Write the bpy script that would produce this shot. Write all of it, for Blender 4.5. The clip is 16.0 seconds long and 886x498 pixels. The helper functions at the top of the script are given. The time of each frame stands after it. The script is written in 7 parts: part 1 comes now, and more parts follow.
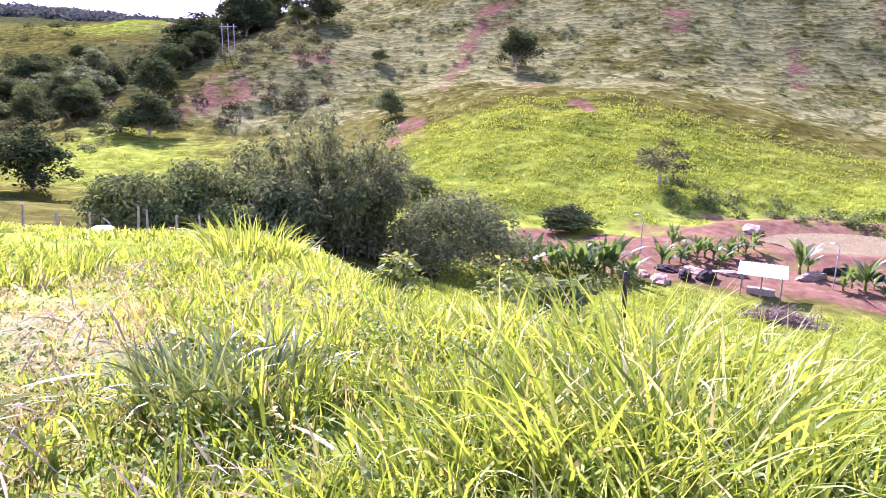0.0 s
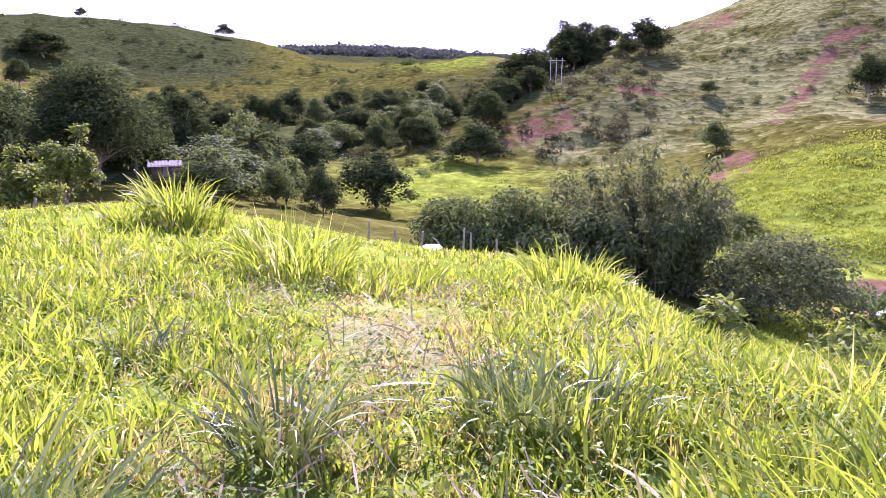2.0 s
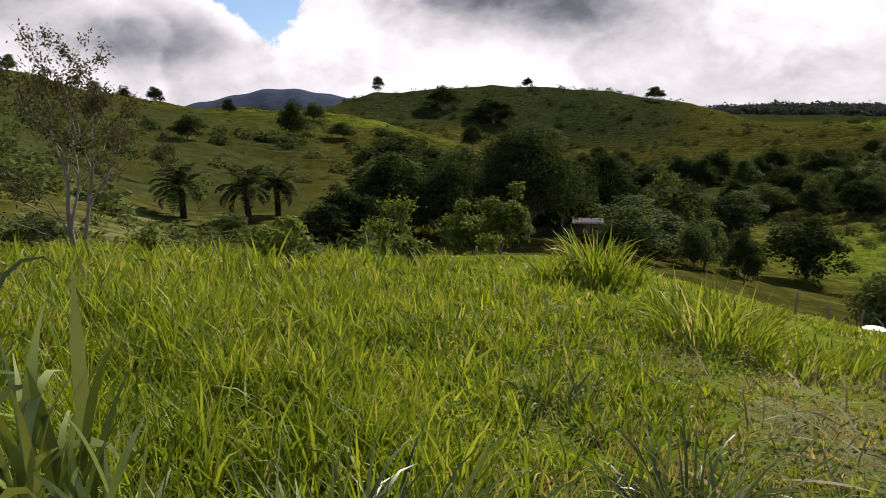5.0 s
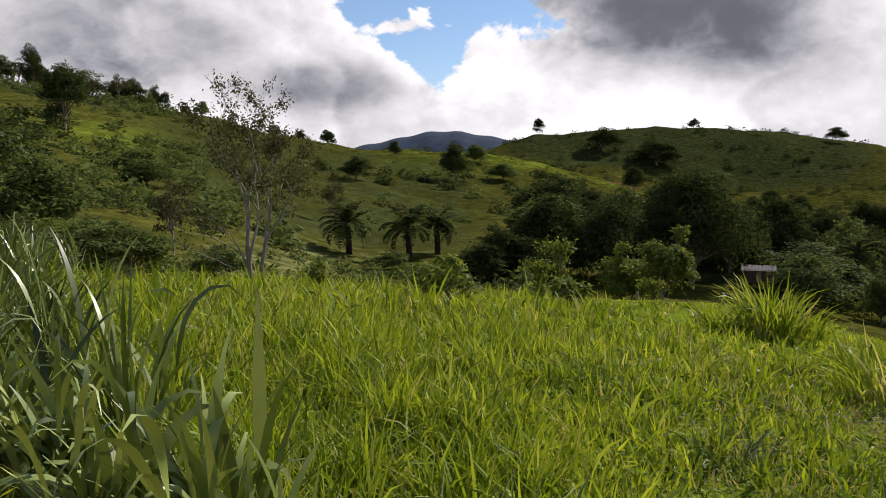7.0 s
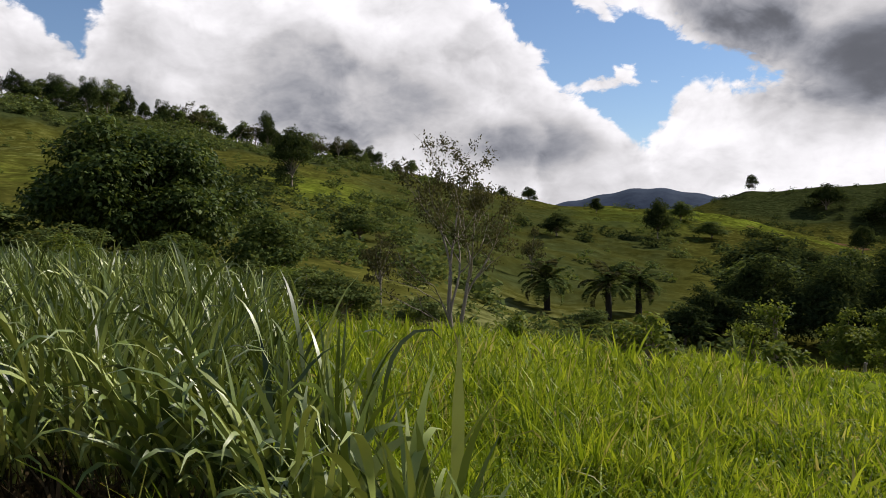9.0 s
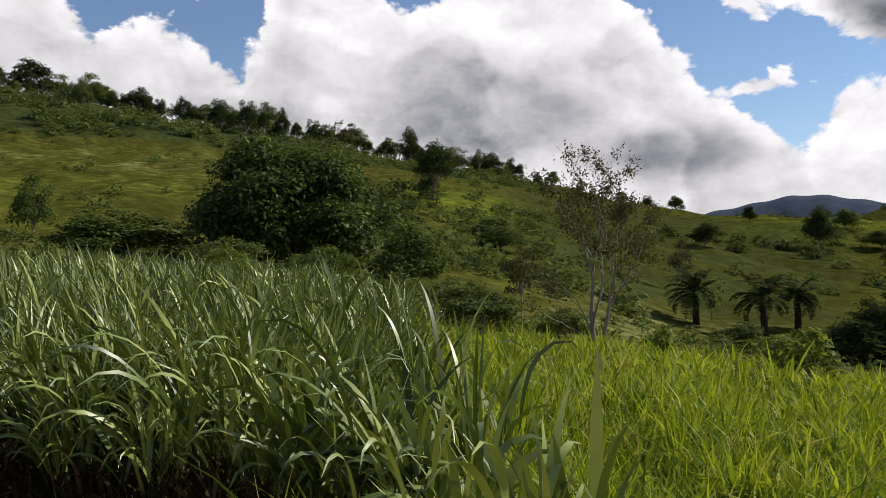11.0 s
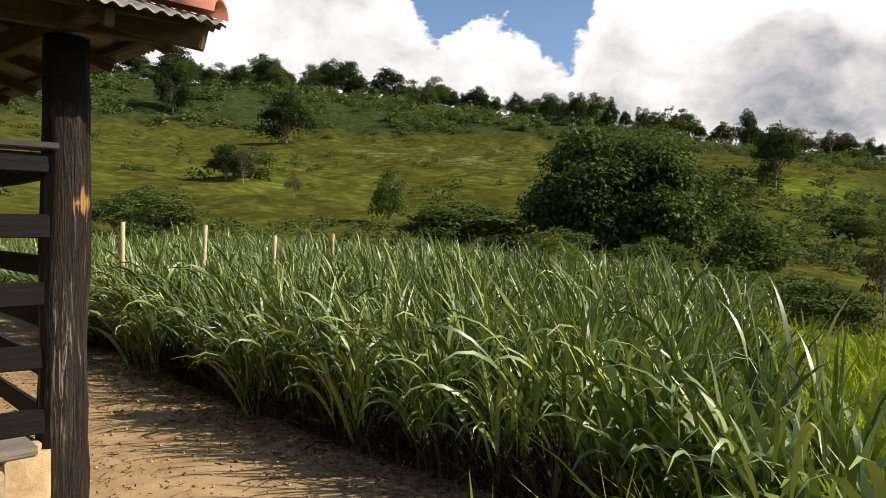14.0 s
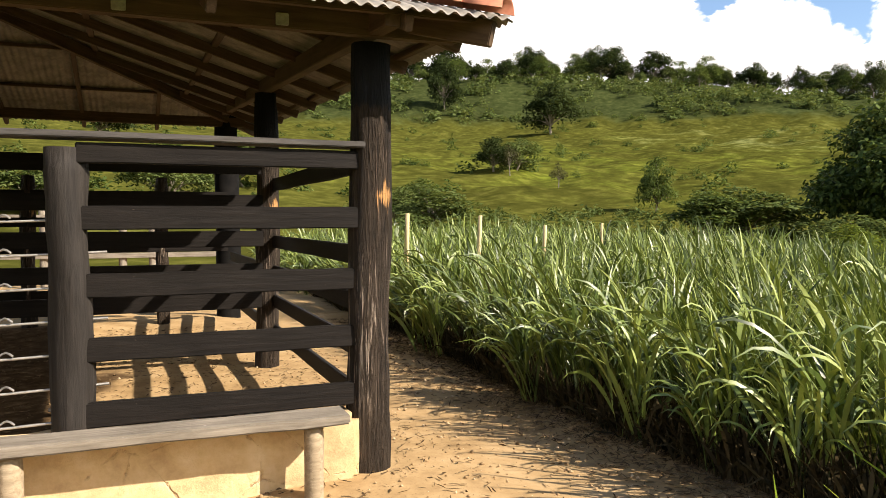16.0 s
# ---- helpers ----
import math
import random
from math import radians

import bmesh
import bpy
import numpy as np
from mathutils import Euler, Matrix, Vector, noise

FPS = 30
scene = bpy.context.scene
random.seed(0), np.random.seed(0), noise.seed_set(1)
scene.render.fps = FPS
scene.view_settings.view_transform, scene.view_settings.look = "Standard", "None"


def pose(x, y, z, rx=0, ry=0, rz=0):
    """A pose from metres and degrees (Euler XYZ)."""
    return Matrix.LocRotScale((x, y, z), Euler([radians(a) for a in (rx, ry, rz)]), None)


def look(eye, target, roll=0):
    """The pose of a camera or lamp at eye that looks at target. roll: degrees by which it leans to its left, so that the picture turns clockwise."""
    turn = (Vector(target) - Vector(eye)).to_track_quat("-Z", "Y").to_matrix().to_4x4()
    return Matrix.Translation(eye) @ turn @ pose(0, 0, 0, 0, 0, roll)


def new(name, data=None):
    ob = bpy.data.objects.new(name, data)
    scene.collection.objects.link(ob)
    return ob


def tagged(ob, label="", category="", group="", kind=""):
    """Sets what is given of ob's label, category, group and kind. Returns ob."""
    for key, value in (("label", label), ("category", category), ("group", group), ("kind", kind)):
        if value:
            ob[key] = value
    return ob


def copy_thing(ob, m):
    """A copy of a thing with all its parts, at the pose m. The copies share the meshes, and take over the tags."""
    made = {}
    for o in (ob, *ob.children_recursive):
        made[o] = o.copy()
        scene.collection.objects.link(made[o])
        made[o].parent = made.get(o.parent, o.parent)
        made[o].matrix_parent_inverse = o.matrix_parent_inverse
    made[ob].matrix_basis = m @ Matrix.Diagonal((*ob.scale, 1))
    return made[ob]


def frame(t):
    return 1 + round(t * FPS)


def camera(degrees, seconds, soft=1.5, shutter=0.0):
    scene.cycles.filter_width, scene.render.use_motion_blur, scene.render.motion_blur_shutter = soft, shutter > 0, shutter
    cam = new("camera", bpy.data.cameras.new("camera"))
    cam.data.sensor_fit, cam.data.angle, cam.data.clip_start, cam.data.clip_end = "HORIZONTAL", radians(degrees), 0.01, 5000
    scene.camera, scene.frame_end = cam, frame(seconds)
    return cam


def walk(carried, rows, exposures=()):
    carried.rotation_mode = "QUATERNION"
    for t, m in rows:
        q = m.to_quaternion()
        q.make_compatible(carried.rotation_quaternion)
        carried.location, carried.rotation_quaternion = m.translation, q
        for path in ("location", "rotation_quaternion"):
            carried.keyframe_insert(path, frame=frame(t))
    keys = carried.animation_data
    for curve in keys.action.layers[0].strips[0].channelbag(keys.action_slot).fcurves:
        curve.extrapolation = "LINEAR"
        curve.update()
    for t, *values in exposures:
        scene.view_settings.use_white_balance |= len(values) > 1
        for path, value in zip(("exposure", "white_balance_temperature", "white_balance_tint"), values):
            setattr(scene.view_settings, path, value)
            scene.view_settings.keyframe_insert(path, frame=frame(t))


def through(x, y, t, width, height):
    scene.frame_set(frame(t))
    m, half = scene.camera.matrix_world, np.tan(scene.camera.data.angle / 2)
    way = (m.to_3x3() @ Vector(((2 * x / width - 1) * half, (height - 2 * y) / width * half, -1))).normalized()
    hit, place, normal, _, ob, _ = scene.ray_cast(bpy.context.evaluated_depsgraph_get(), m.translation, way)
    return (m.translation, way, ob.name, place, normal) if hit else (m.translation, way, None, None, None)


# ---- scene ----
cam = camera(59.23, 16.0, soft=0.8)
# seconds, eye in metres, tilt, lean and heading in degrees
PATH = [
    (0.0, -0.000, 0.000, 1.518, 75.227, -1.314, -0.000),
    (0.5, -0.007, 0.026, 1.500, 75.292, -1.410, 6.202),
    (1.0, -0.024, 0.019, 1.499, 75.195, -2.227, 9.809),
    (1.5, -0.079, -0.001, 1.508, 76.126, -0.481, 14.579),
    (2.0, -0.107, 0.003, 1.522, 77.167, -0.290, 22.926),
    (2.5, -0.114, 0.023, 1.519, 78.656, -0.496, 29.474),
    (3.0, -0.099, 0.006, 1.528, 79.456, -0.354, 35.109),
    (3.5, -0.114, 0.002, 1.532, 79.931, -0.164, 40.120),
    (4.0, -0.120, -0.003, 1.537, 80.668, 0.637, 44.931),
    (4.5, -0.131, -0.013, 1.539, 80.845, 0.518, 48.940),
    (5.0, -0.130, -0.024, 1.543, 81.607, 0.568, 53.068),
    (7.5, -0.196, -0.067, 1.527, 86.129, 0.472, 67.347),
    (8.0, -0.147, -0.114, 1.527, 87.739, 0.888, 70.505),
    (8.5, -0.083, -0.133, 1.516, 88.129, 0.659, 74.423),
    (9.0, -0.085, -0.081, 1.503, 88.771, -0.577, 79.256),
    (11.5, -0.106, -0.056, 1.493, 89.453, 0.125, 92.254),
    (12.0, -0.103, -0.065, 1.494, 89.243, -0.049, 95.694),
    (12.5, -0.072, -0.084, 1.495, 89.025, -0.175, 99.406),
    (13.0, -0.067, -0.108, 1.500, 88.907, 0.098, 104.656),
    (13.5, -0.052, -0.115, 1.507, 89.099, -0.469, 109.453),
    (14.0, -0.030, -0.122, 1.508, 88.696, -0.515, 113.290),
    (14.5, -0.025, -0.156, 1.496, 88.075, -0.860, 117.785),
    (15.0, -0.021, -0.180, 1.499, 87.707, -0.375, 123.158),
    (15.5, 0.023, -0.193, 1.501, 87.893, -0.194, 128.157),
    (16.0, 0.030, -0.214, 1.503, 87.843, 0.029, 132.482),
]
# seconds, stops, kelvin, tint: the clip's camera closes down as it turns from the sun
EXPOSURE = [(0.0, 2.56, 5350, 68), (1.5, 2.44, 5350, 68), (2.5, 1.95, 5550, 62), (3.0, 1.42, 5850, 47), (3.5, 0.72, 6250, 31), (4.5, 0.22, 6600, 21), (7.5, 0.17, 6550, 16), (9.0, 0.06, 6550, 15), (13.0, 0.12, 6650, 15), (14.0, 0.42, 6800, 13), (15.0, 0.77, 7000, 14), (16.0, 1.07, 7100, 14)]
walk(cam, [(t, pose(*p)) for t, *p in PATH], EXPOSURE)

# ---------------------------------------------------------------- light
SUN_AZ, SUN_EL = 20.0, 36.0     # degrees left of +y, above the horizon


def bearing(az, el=0.0):
    a, e = radians(az), radians(el)
    return Vector((-math.sin(a) * math.cos(e), math.cos(a) * math.cos(e), math.sin(e)))


sun = new("sun", bpy.data.lights.new("sun", "SUN"))
sun.data.energy, sun.data.angle, sun.data.color = 5.0, radians(0.6), (1.0, 0.95, 0.86)
sun.matrix_world = look(bearing(SUN_AZ, SUN_EL) * 100, (0, 0, 0))


class Graph:
    """A small helper to write node trees as expressions."""

    def __init__(self, tree):
        self.t = tree
        tree.nodes.clear()

    def node(self, kind, **sets):
        n = self.t.nodes.new(kind)
        for k, v in sets.items():
            if k == "data_type":
                n.data_type = v
            elif k == "operation":
                n.operation = v
            elif k == "blend_type":
                n.blend_type = v
            elif k == "clamp":
                n.use_clamp = v
            elif k == "feature":
                n.feature = v
            elif k == "attribute_name":
                n.attribute_name = v
            elif k == "sky_type":
                n.sky_type = v
            elif k == "wave_type":
                n.wave_type = v
            elif k == "bands":
                n.bands_direction = v
        return n

    def put(self, socket, v):
        if isinstance(v, bpy.types.NodeSocket):
            self.t.links.new(v, socket)
        else:
            socket.default_value = v

    def math(self, op, a, b=0.0, c=0.0, clamp=False):
        n = self.node("ShaderNodeMath", operation=op, clamp=clamp)
        for s, v in zip(n.inputs, (a, b, c)):
            self.put(s, v)
        return n.outputs[0]

    def vec(self, op, a, b=(0, 0, 0), scale=None):
        n = self.node("ShaderNodeVectorMath", operation=op)
        self.put(n.inputs[0], a)
        self.put(n.inputs[1], b)
        if scale is not None:
            self.put(n.inputs["Scale"], scale)
        return n.outputs[0]

    def mix(self, f, a, b, blend="MIX"):
        n = self.node("ShaderNodeMix", data_type="RGBA", blend_type=blend)
        self.put(n.inputs[0], f)
        self.put(n.inputs[6], a)
        self.put(n.inputs[7], b)
        return n.outputs[2]

    def step(self, v, lo, hi):
        n = self.node("ShaderNodeMapRange")
        n.interpolation_type = "SMOOTHSTEP"
        for i, x in enumerate((v, lo, hi, 0.0, 1.0)):
            self.put(n.inputs[i], x)
        return n.outputs[0]

    def noise(self, vector, scale, detail=4.0, rough=0.55, warp=0.0):
        n = self.node("ShaderNodeTexNoise")
        self.put(n.inputs["Vector"], vector)
        self.put(n.inputs["Scale"], scale)
        n.inputs["Detail"].default_value = detail
        n.inputs["Roughness"].default_value = rough
        n.inputs["Distortion"].default_value = warp
        return n.outputs[0]

    def voronoi(self, vector, scale, feature="F1", out="Distance"):
        n = self.node("ShaderNodeTexVoronoi", feature=feature)
        self.put(n.inputs["Vector"], vector)
        self.put(n.inputs["Scale"], scale)
        return n.outputs[out]

    def ramp(self, f, *stops):
        n = self.node("ShaderNodeValToRGB")
        e = n.color_ramp.elements
        while len(e) < len(stops):
            e.new(0.5)
        for el, (p, c) in zip(e, stops):
            el.position, el.color = p, (*c, 1)
        self.put(n.inputs[0], f)
        return n.outputs[0]


def rgb(r, g, b):
    return (r, g, b, 1.0)


def build_world():
    w = bpy.data.worlds.new("sky")
    scene.world = w
    w.use_nodes = True
    g = Graph(w.node_tree)
    sky = g.node("ShaderNodeTexSky", sky_type="NISHITA")
    sky.sun_disc, sky.sun_elevation, sky.sun_rotation = False, radians(SUN_EL), radians(-SUN_AZ)
    sky.air_density, sky.dust_density, sky.ozone_density = 1.0, 0.1, 4.0
    way = g.node("ShaderNodeTexCoord").outputs["Generated"]
    sep = g.node("ShaderNodeSeparateXYZ")
    g.put(sep.inputs[0], way)
    x, y, z = sep.outputs
    az = g.math("MULTIPLY", g.math("ARCTAN2", g.math("MULTIPLY", x, -1.0), y), 57.2958)
    el = g.math("MULTIPLY", g.math("ARCSINE", z), 57.2958)

    def blob(a, e, ra, re, lean=0.0):
        """1 at the middle of an oval of the sky, 0 at its edge, negative outside."""
        da = g.math("SUBTRACT", az, a)
        de = g.math("SUBTRACT", el, e)
        da = g.math("SUBTRACT", da, g.math("MULTIPLY", de, lean))
        p = g.math("POWER", g.math("DIVIDE", da, ra), 2.0)
        q = g.math("POWER", g.math("DIVIDE", de, re), 2.0)
        return g.math("SUBTRACT", 1.0, g.math("SQRT", g.math("ADD", p, q)))

    def wedge(*corners):
        """Degrees inside a triangle of the sky, negative outside; corners as (azimuth, elevation), either way round."""
        mx, my = sum(c[0] for c in corners) / 3, sum(c[1] for c in corners) / 3
        inside = None
        for (x0, y0), (x1, y1) in zip(corners, corners[1:] + corners[:1]):
            n = Vector((y0 - y1, x1 - x0)).normalized()
            if n.x * (mx - x0) + n.y * (my - y0) < 0:
                n = -n
            d = g.math("ADD", g.math("ADD", g.math("MULTIPLY", az, n.x), g.math("MULTIPLY", el, n.y)), -n.x * x0 - n.y * y0)
            inside = d if inside is None else g.math("MINIMUM", inside, d)
        return g.math("MULTIPLY", inside, 0.32)

    def union(*v):
        r = v[0]
        for k in v[1:]:
            r = g.math("MAXIMUM", r, k)
        return r

    # flatten the noise towards the horizon, as heaped clouds stand in rows
    flat = g.vec("MULTIPLY", way, (1.0, 1.0, 1.5))
    def heaped(v, size=8.0):
        """Cauliflower-like heaps: cells on cells, roughened."""
        n = g.node("ShaderNodeTexVoronoi", feature="F1")
        n.normalize = True
        g.put(n.inputs["Vector"], g.vec("ADD", v, g.vec("SCALE", g.vec("SUBTRACT", soft_way(v), (0.5, 0.5, 0.5)), scale=0.10)))
        n.inputs["Scale"].default_value, n.inputs["Detail"].default_value = size, 3.5
        n.inputs["Roughness"].default_value, n.inputs["Lacunarity"].default_value = 0.55, 2.3
        cells = g.math("SUBTRACT", 0.82, n.outputs["Distance"])
        return g.math("ADD", g.math("MULTIPLY", cells, 0.62), g.math("MULTIPLY", g.noise(v, size * 0.62, 8.0, 0.55), 0.5))

    def soft_way(v):
        n = g.node("ShaderNodeTexNoise")
        g.put(n.inputs["Vector"], v)
        n.inputs["Scale"].default_value, n.inputs["Detail"].default_value = 9.0, 3.0
        return n.outputs["Color"]

    puff = heaped(flat)
    up = heaped(g.vec("ADD", flat, (-0.006, 0.016, 0.026)))
    knobs = heaped(flat, 25.0)
    broad = g.noise(flat, 2.6, 3.0, 0.5)
    # gaps of blue between the heaps
    gaps = union(wedge((81.0, 21.0), (71.0, 9.6), (58.0, 12.2)), wedge((72.0, 10.6), (64.3, 4.6), (60.5, 12.2)), wedge((54.6, 10.2), (66.0, 9.6), (69.0, 17.5)),
                 wedge((120.0, 20.0), (114.0, 12.4), (101.5, 19.0)), wedge((100.6, 20.0), (112.0, 15.6), (103.5, 9.4)), wedge((122.0, 23.0), (99.0, 23.0), (109.0, 13.8)), wedge((101.0, 21.0), (84.0, 21.0), (92.0, 15.6)),
                 blob(150.0, 42.0, 60.0, 18.0), blob(-120.0, 30.0, 70.0, 20.0), blob(40.0, 55.0, 70.0, 16.0))
    gap = g.math("ADD", g.math("MAXIMUM", g.math("MINIMUM", g.math("ADD", gaps, 0.14), 0.75), -1.0), g.math("ADD", g.math("MULTIPLY", g.math("SUBTRACT", puff, 0.5), -2.0), g.math("MULTIPLY", g.math("SUBTRACT", knobs, 0.5), -1.5)))
    high = g.math("ADD", g.step(el, 22.0, 34.0), g.math("MULTIPLY", g.math("SUBTRACT", puff, 0.5), -1.4))
    gap = g.math("MAXIMUM", gap, g.math("SUBTRACT", high, 0.35))
    cover = g.math("SUBTRACT", 1.0, g.step(gap, 0.02, 0.2))
    # grey bellies
    grey = union(blob(86.0, 9.5, 9.0, 4.0), blob(74.0, 6.5, 8.0, 2.2), blob(49.0, 10.5, 11.0, 4.2, 0.8), blob(45.5, 8.0, 6.0, 2.6), blob(58.0, 15.5, 6.0, 3.0, 0.6), blob(104.0, 8.0, 6.0, 2.0))
    deep = g.math("MAXIMUM", blob(48.0, 10.6, 9.5, 4.6, 0.5), blob(58.0, 14.0, 5.0, 3.0, 0.5))
    deep = g.step(g.math("ADD", deep, g.math("MULTIPLY", g.math("SUBTRACT", puff, 0.5), 1.6)), -0.15, 0.8)
    belly = g.step(g.math("ADD", grey, g.math("MULTIPLY", g.math("SUBTRACT", broad, 0.5), 1.5)), -0.35, 0.75)
    rim = g.step(gap, -0.75, 0.0)
    relief = g.math("MULTIPLY", g.math("SUBTRACT", puff, up), g.math("ADD", 1.1, g.math("MULTIPLY", rim, 2.2)))
    heap = g.noise(g.vec("ADD", flat, (-0.02, 0.05, 0.10)), 2.6, 3.0, 0.5)
    relief = g.math("ADD", relief, g.math("MULTIPLY", g.math("SUBTRACT", broad, heap), 1.6))
    toward = bearing(SUN_AZ, SUN_EL)
    d = g.node("ShaderNodeVectorMath", operation="DOT_PRODUCT")
    g.put(d.inputs[0], way)
    d.inputs[1].default_value = toward
    glow = g.step(d.outputs["Value"], 0.86, 0.985)
    # nearer heaps in front of farther ones: sharp sunlit tops, soft shaded feet
    lap = g.noise(g.vec("ADD", flat, (3.0, 1.0, 2.0)), 4.2, 2.0, 0.45)
    lap = g.math("ADD", g.math("MULTIPLY", lap, 3.2), g.math("MULTIPLY", puff, 0.8))
    lap = g.math("SUBTRACT", g.step(g.math("FRACT", lap), 0.0, 0.22), g.math("FRACT", lap))
    lum = g.math("ADD", g.math("SUBTRACT", 1.0, g.math("MULTIPLY", belly, 0.56)), g.math("ADD", relief, g.math("ADD", g.math("MULTIPLY", lap, 0.3), g.math("MULTIPLY", g.math("SUBTRACT", knobs, 0.5), 0.75))))
    lum = g.math("ADD", lum, g.math("ADD", g.math("MULTIPLY", glow, 0.9), g.math("MULTIPLY", rim, 0.32)))
    lum = g.math("SUBTRACT", lum, g.math("MULTIPLY", deep, 0.4))
    lum = g.math("SMOOTH_MAX", lum, 0.25, 0.25)
    tint = g.mix(g.step(lum, 0.3, 1.0), rgb(0.82, 0.88, 1.0), rgb(0.975, 0.985, 1.0))
    cloud = g.vec("SCALE", tint, scale=g.math("MULTIPLY", lum, 0.61))
    blue = g.vec("SCALE", sky.outputs[0], scale=0.10)
    both = g.mix(cover, blue, cloud)
    bg = g.node("ShaderNodeBackground")
    g.put(bg.inputs[0], both)
    bg.inputs[1].default_value = 1.0
    out = g.node("ShaderNodeOutputWorld")
    g.put(out.inputs[0], bg.outputs[0])


build_world()

# ---------------------------------------------------------------- materials
def material(name):
    m = bpy.data.materials.new(name)
    m.use_nodes = True
    return m, Graph(m.node_tree)


def surface(g, color, rough=0.8, bump=None, strength=0.4, distance=0.02, metal=0.0, spec=0.5):
    p = g.node("ShaderNodeBsdfPrincipled")
    g.put(p.inputs["Base Color"], color)
    g.put(p.inputs["Roughness"], rough)
    g.put(p.inputs["Metallic"], metal)
    g.put(p.inputs["Specular IOR Level"], spec)
    if bump is not None:
        b = g.node("ShaderNodeBump")
        b.inputs["Strength"].default_value, b.inputs["Distance"].default_value = strength, distance
        g.put(b.inputs["Height"], bump)
        g.put(p.inputs["Normal"], b.outputs[0])
    return p.outputs[0]


def finish(g, shader):
    out = g.node("ShaderNodeOutputMaterial")
    g.put(out.inputs[0], shader)


def place(g):
    return g.node("ShaderNodeNewGeometry").outputs["Position"]


def own(g):
    return g.node("ShaderNodeTexCoord").outputs["Object"]


def leafy(name, dark, mid, light, gloss=0.45, through=0.45, scale=0.6, dry=None, spec=0.25):
    """Leaves and blades: colour varies from piece to piece and over the plant; light shines through."""
    m, g = material(name)
    geo = g.node("ShaderNodeNewGeometry")
    r = geo.outputs["Random Per Island"]
    n = g.noise(geo.outputs["Position"], scale, 3.0)
    f = g.math("ADD", g.math("MULTIPLY", r, 0.7), g.math("MULTIPLY", g.math("SUBTRACT", n, 0.35), 0.9), clamp=True)
    col = g.ramp(f, (0.0, dark), (0.45, mid), (1.0, light))
    if dry:
        r2 = g.math("FRACT", g.math("MULTIPLY", r, 37.0))
        col = g.mix(g.step(r2, 0.88, 0.95), col, rgb(*dry))
    p = g.node("ShaderNodeBsdfPrincipled")
    g.put(p.inputs["Base Color"], col)
    p.inputs["Roughness"].default_value = gloss
    p.inputs["Specular IOR Level"].default_value = spec
    tr = g.node("ShaderNodeBsdfTranslucent")
    warm = g.mix(1.0, col, rgb(1.28, 1.12, 0.70), "MULTIPLY")
    g.put(tr.inputs[0], warm)
    mx = g.node("ShaderNodeMixShader")
    mx.inputs[0].default_value = through
    g.put(mx.inputs[1], p.outputs[0])
    g.put(mx.inputs[2], tr.outputs[0])
    finish(g, mx.outputs[0])
    return m


def wood(name, dark, light, rough=0.8, grain=(1, 1, 9.0), fleck=None):
    m, g = material(name)
    pos = own(g)
    st = g.vec("MULTIPLY", pos, (grain[2] if grain[0] else 1.0, 14.0, 1.0)) if grain[0] == 0 else g.vec("MULTIPLY", pos, (16.0, 16.0, 1.4))
    a = g.noise(st, 2.0, 6.0, 0.65, 0.6)
    b = g.noise(pos, 1.7, 3.0)
    col = g.ramp(g.math("ADD", g.math("MULTIPLY", a, 0.8), g.math("MULTIPLY", b, 0.3)), (0.3, dark), (0.8, light))
    if fleck:
        f = g.step(g.noise(g.vec("MULTIPLY", pos, (3.0, 9.0, 9.0)), 4.0, 5.0, 0.7), 0.68, 0.73)
        col = g.mix(f, col, rgb(*fleck))
    finish(g, surface(g, col, rough, a, 0.6, 0.012, spec=0.15))
    return m


GRASS_FIELD = leafy("field grass", (0.052, 0.098, 0.006), (0.178, 0.264, 0.013), (0.40, 0.47, 0.042), 0.5, 0.42, 0.7, (0.29, 0.29, 0.10), 0.14)
GRASS_STRAW = leafy("sun-dried field grass", (0.135, 0.132, 0.038), (0.27, 0.25, 0.075), (0.42, 0.38, 0.16), 0.6, 0.42, 0.7, (0.48, 0.41, 0.22), 0.08)
GRASS_BED = leafy("guinea grass", (0.016, 0.032, 0.005), (0.104, 0.150, 0.024), (0.33, 0.385, 0.100), 0.42, 0.13, 0.9, None, 0.55)
GRASS_CLUMP = leafy("clump grass", (0.085, 0.140, 0.010), (0.170, 0.245, 0.016), (0.30, 0.37, 0.04), 0.5, 0.45, 0.8, (0.36, 0.35, 0.14), 0.14)
GRASS_HILL = leafy("hill grass", (0.10, 0.140, 0.013), (0.175, 0.235, 0.022), (0.27, 0.33, 0.042), 0.8, 0.4, 0.09, None, 0.0)
WEED = leafy("weed leaves", (0.06, 0.11, 0.02), (0.12, 0.19, 0.035), (0.26, 0.31, 0.08), 0.6, 0.4, 1.5, None, 0.05)
LEAF_DARK = leafy("dark leaves", (0.022, 0.035, 0.013), (0.040, 0.058, 0.021), (0.068, 0.092, 0.034), 0.8, 0.42, 0.4, None, 0.0)
LEAF_MID = leafy("green leaves", (0.038, 0.062, 0.018), (0.070, 0.105, 0.028), (0.15, 0.19, 0.052), 0.7, 0.42, 0.3, None, 0.03)
LEAF_DEEP = leafy("glossy deep green leaves", (0.018, 0.034, 0.009), (0.046, 0.076, 0.018), (0.145, 0.190, 0.045), 0.55, 0.34, 0.9, None, 0.10)
# the blue in these leaves imitates haze over the far ridges
LEAF_FAR_HAZE = leafy("far woods with haze tint", (0.026, 0.036, 0.036), (0.045, 0.058, 0.055), (0.072, 0.088, 0.08), 0.9, 0.3, 0.02, None, 0.0)
LEAF_OLIVE = leafy("olive leaves", (0.05, 0.075, 0.022), (0.09, 0.125, 0.038), (0.16, 0.19, 0.07), 0.65, 0.35, 0.4, None, 0.0)
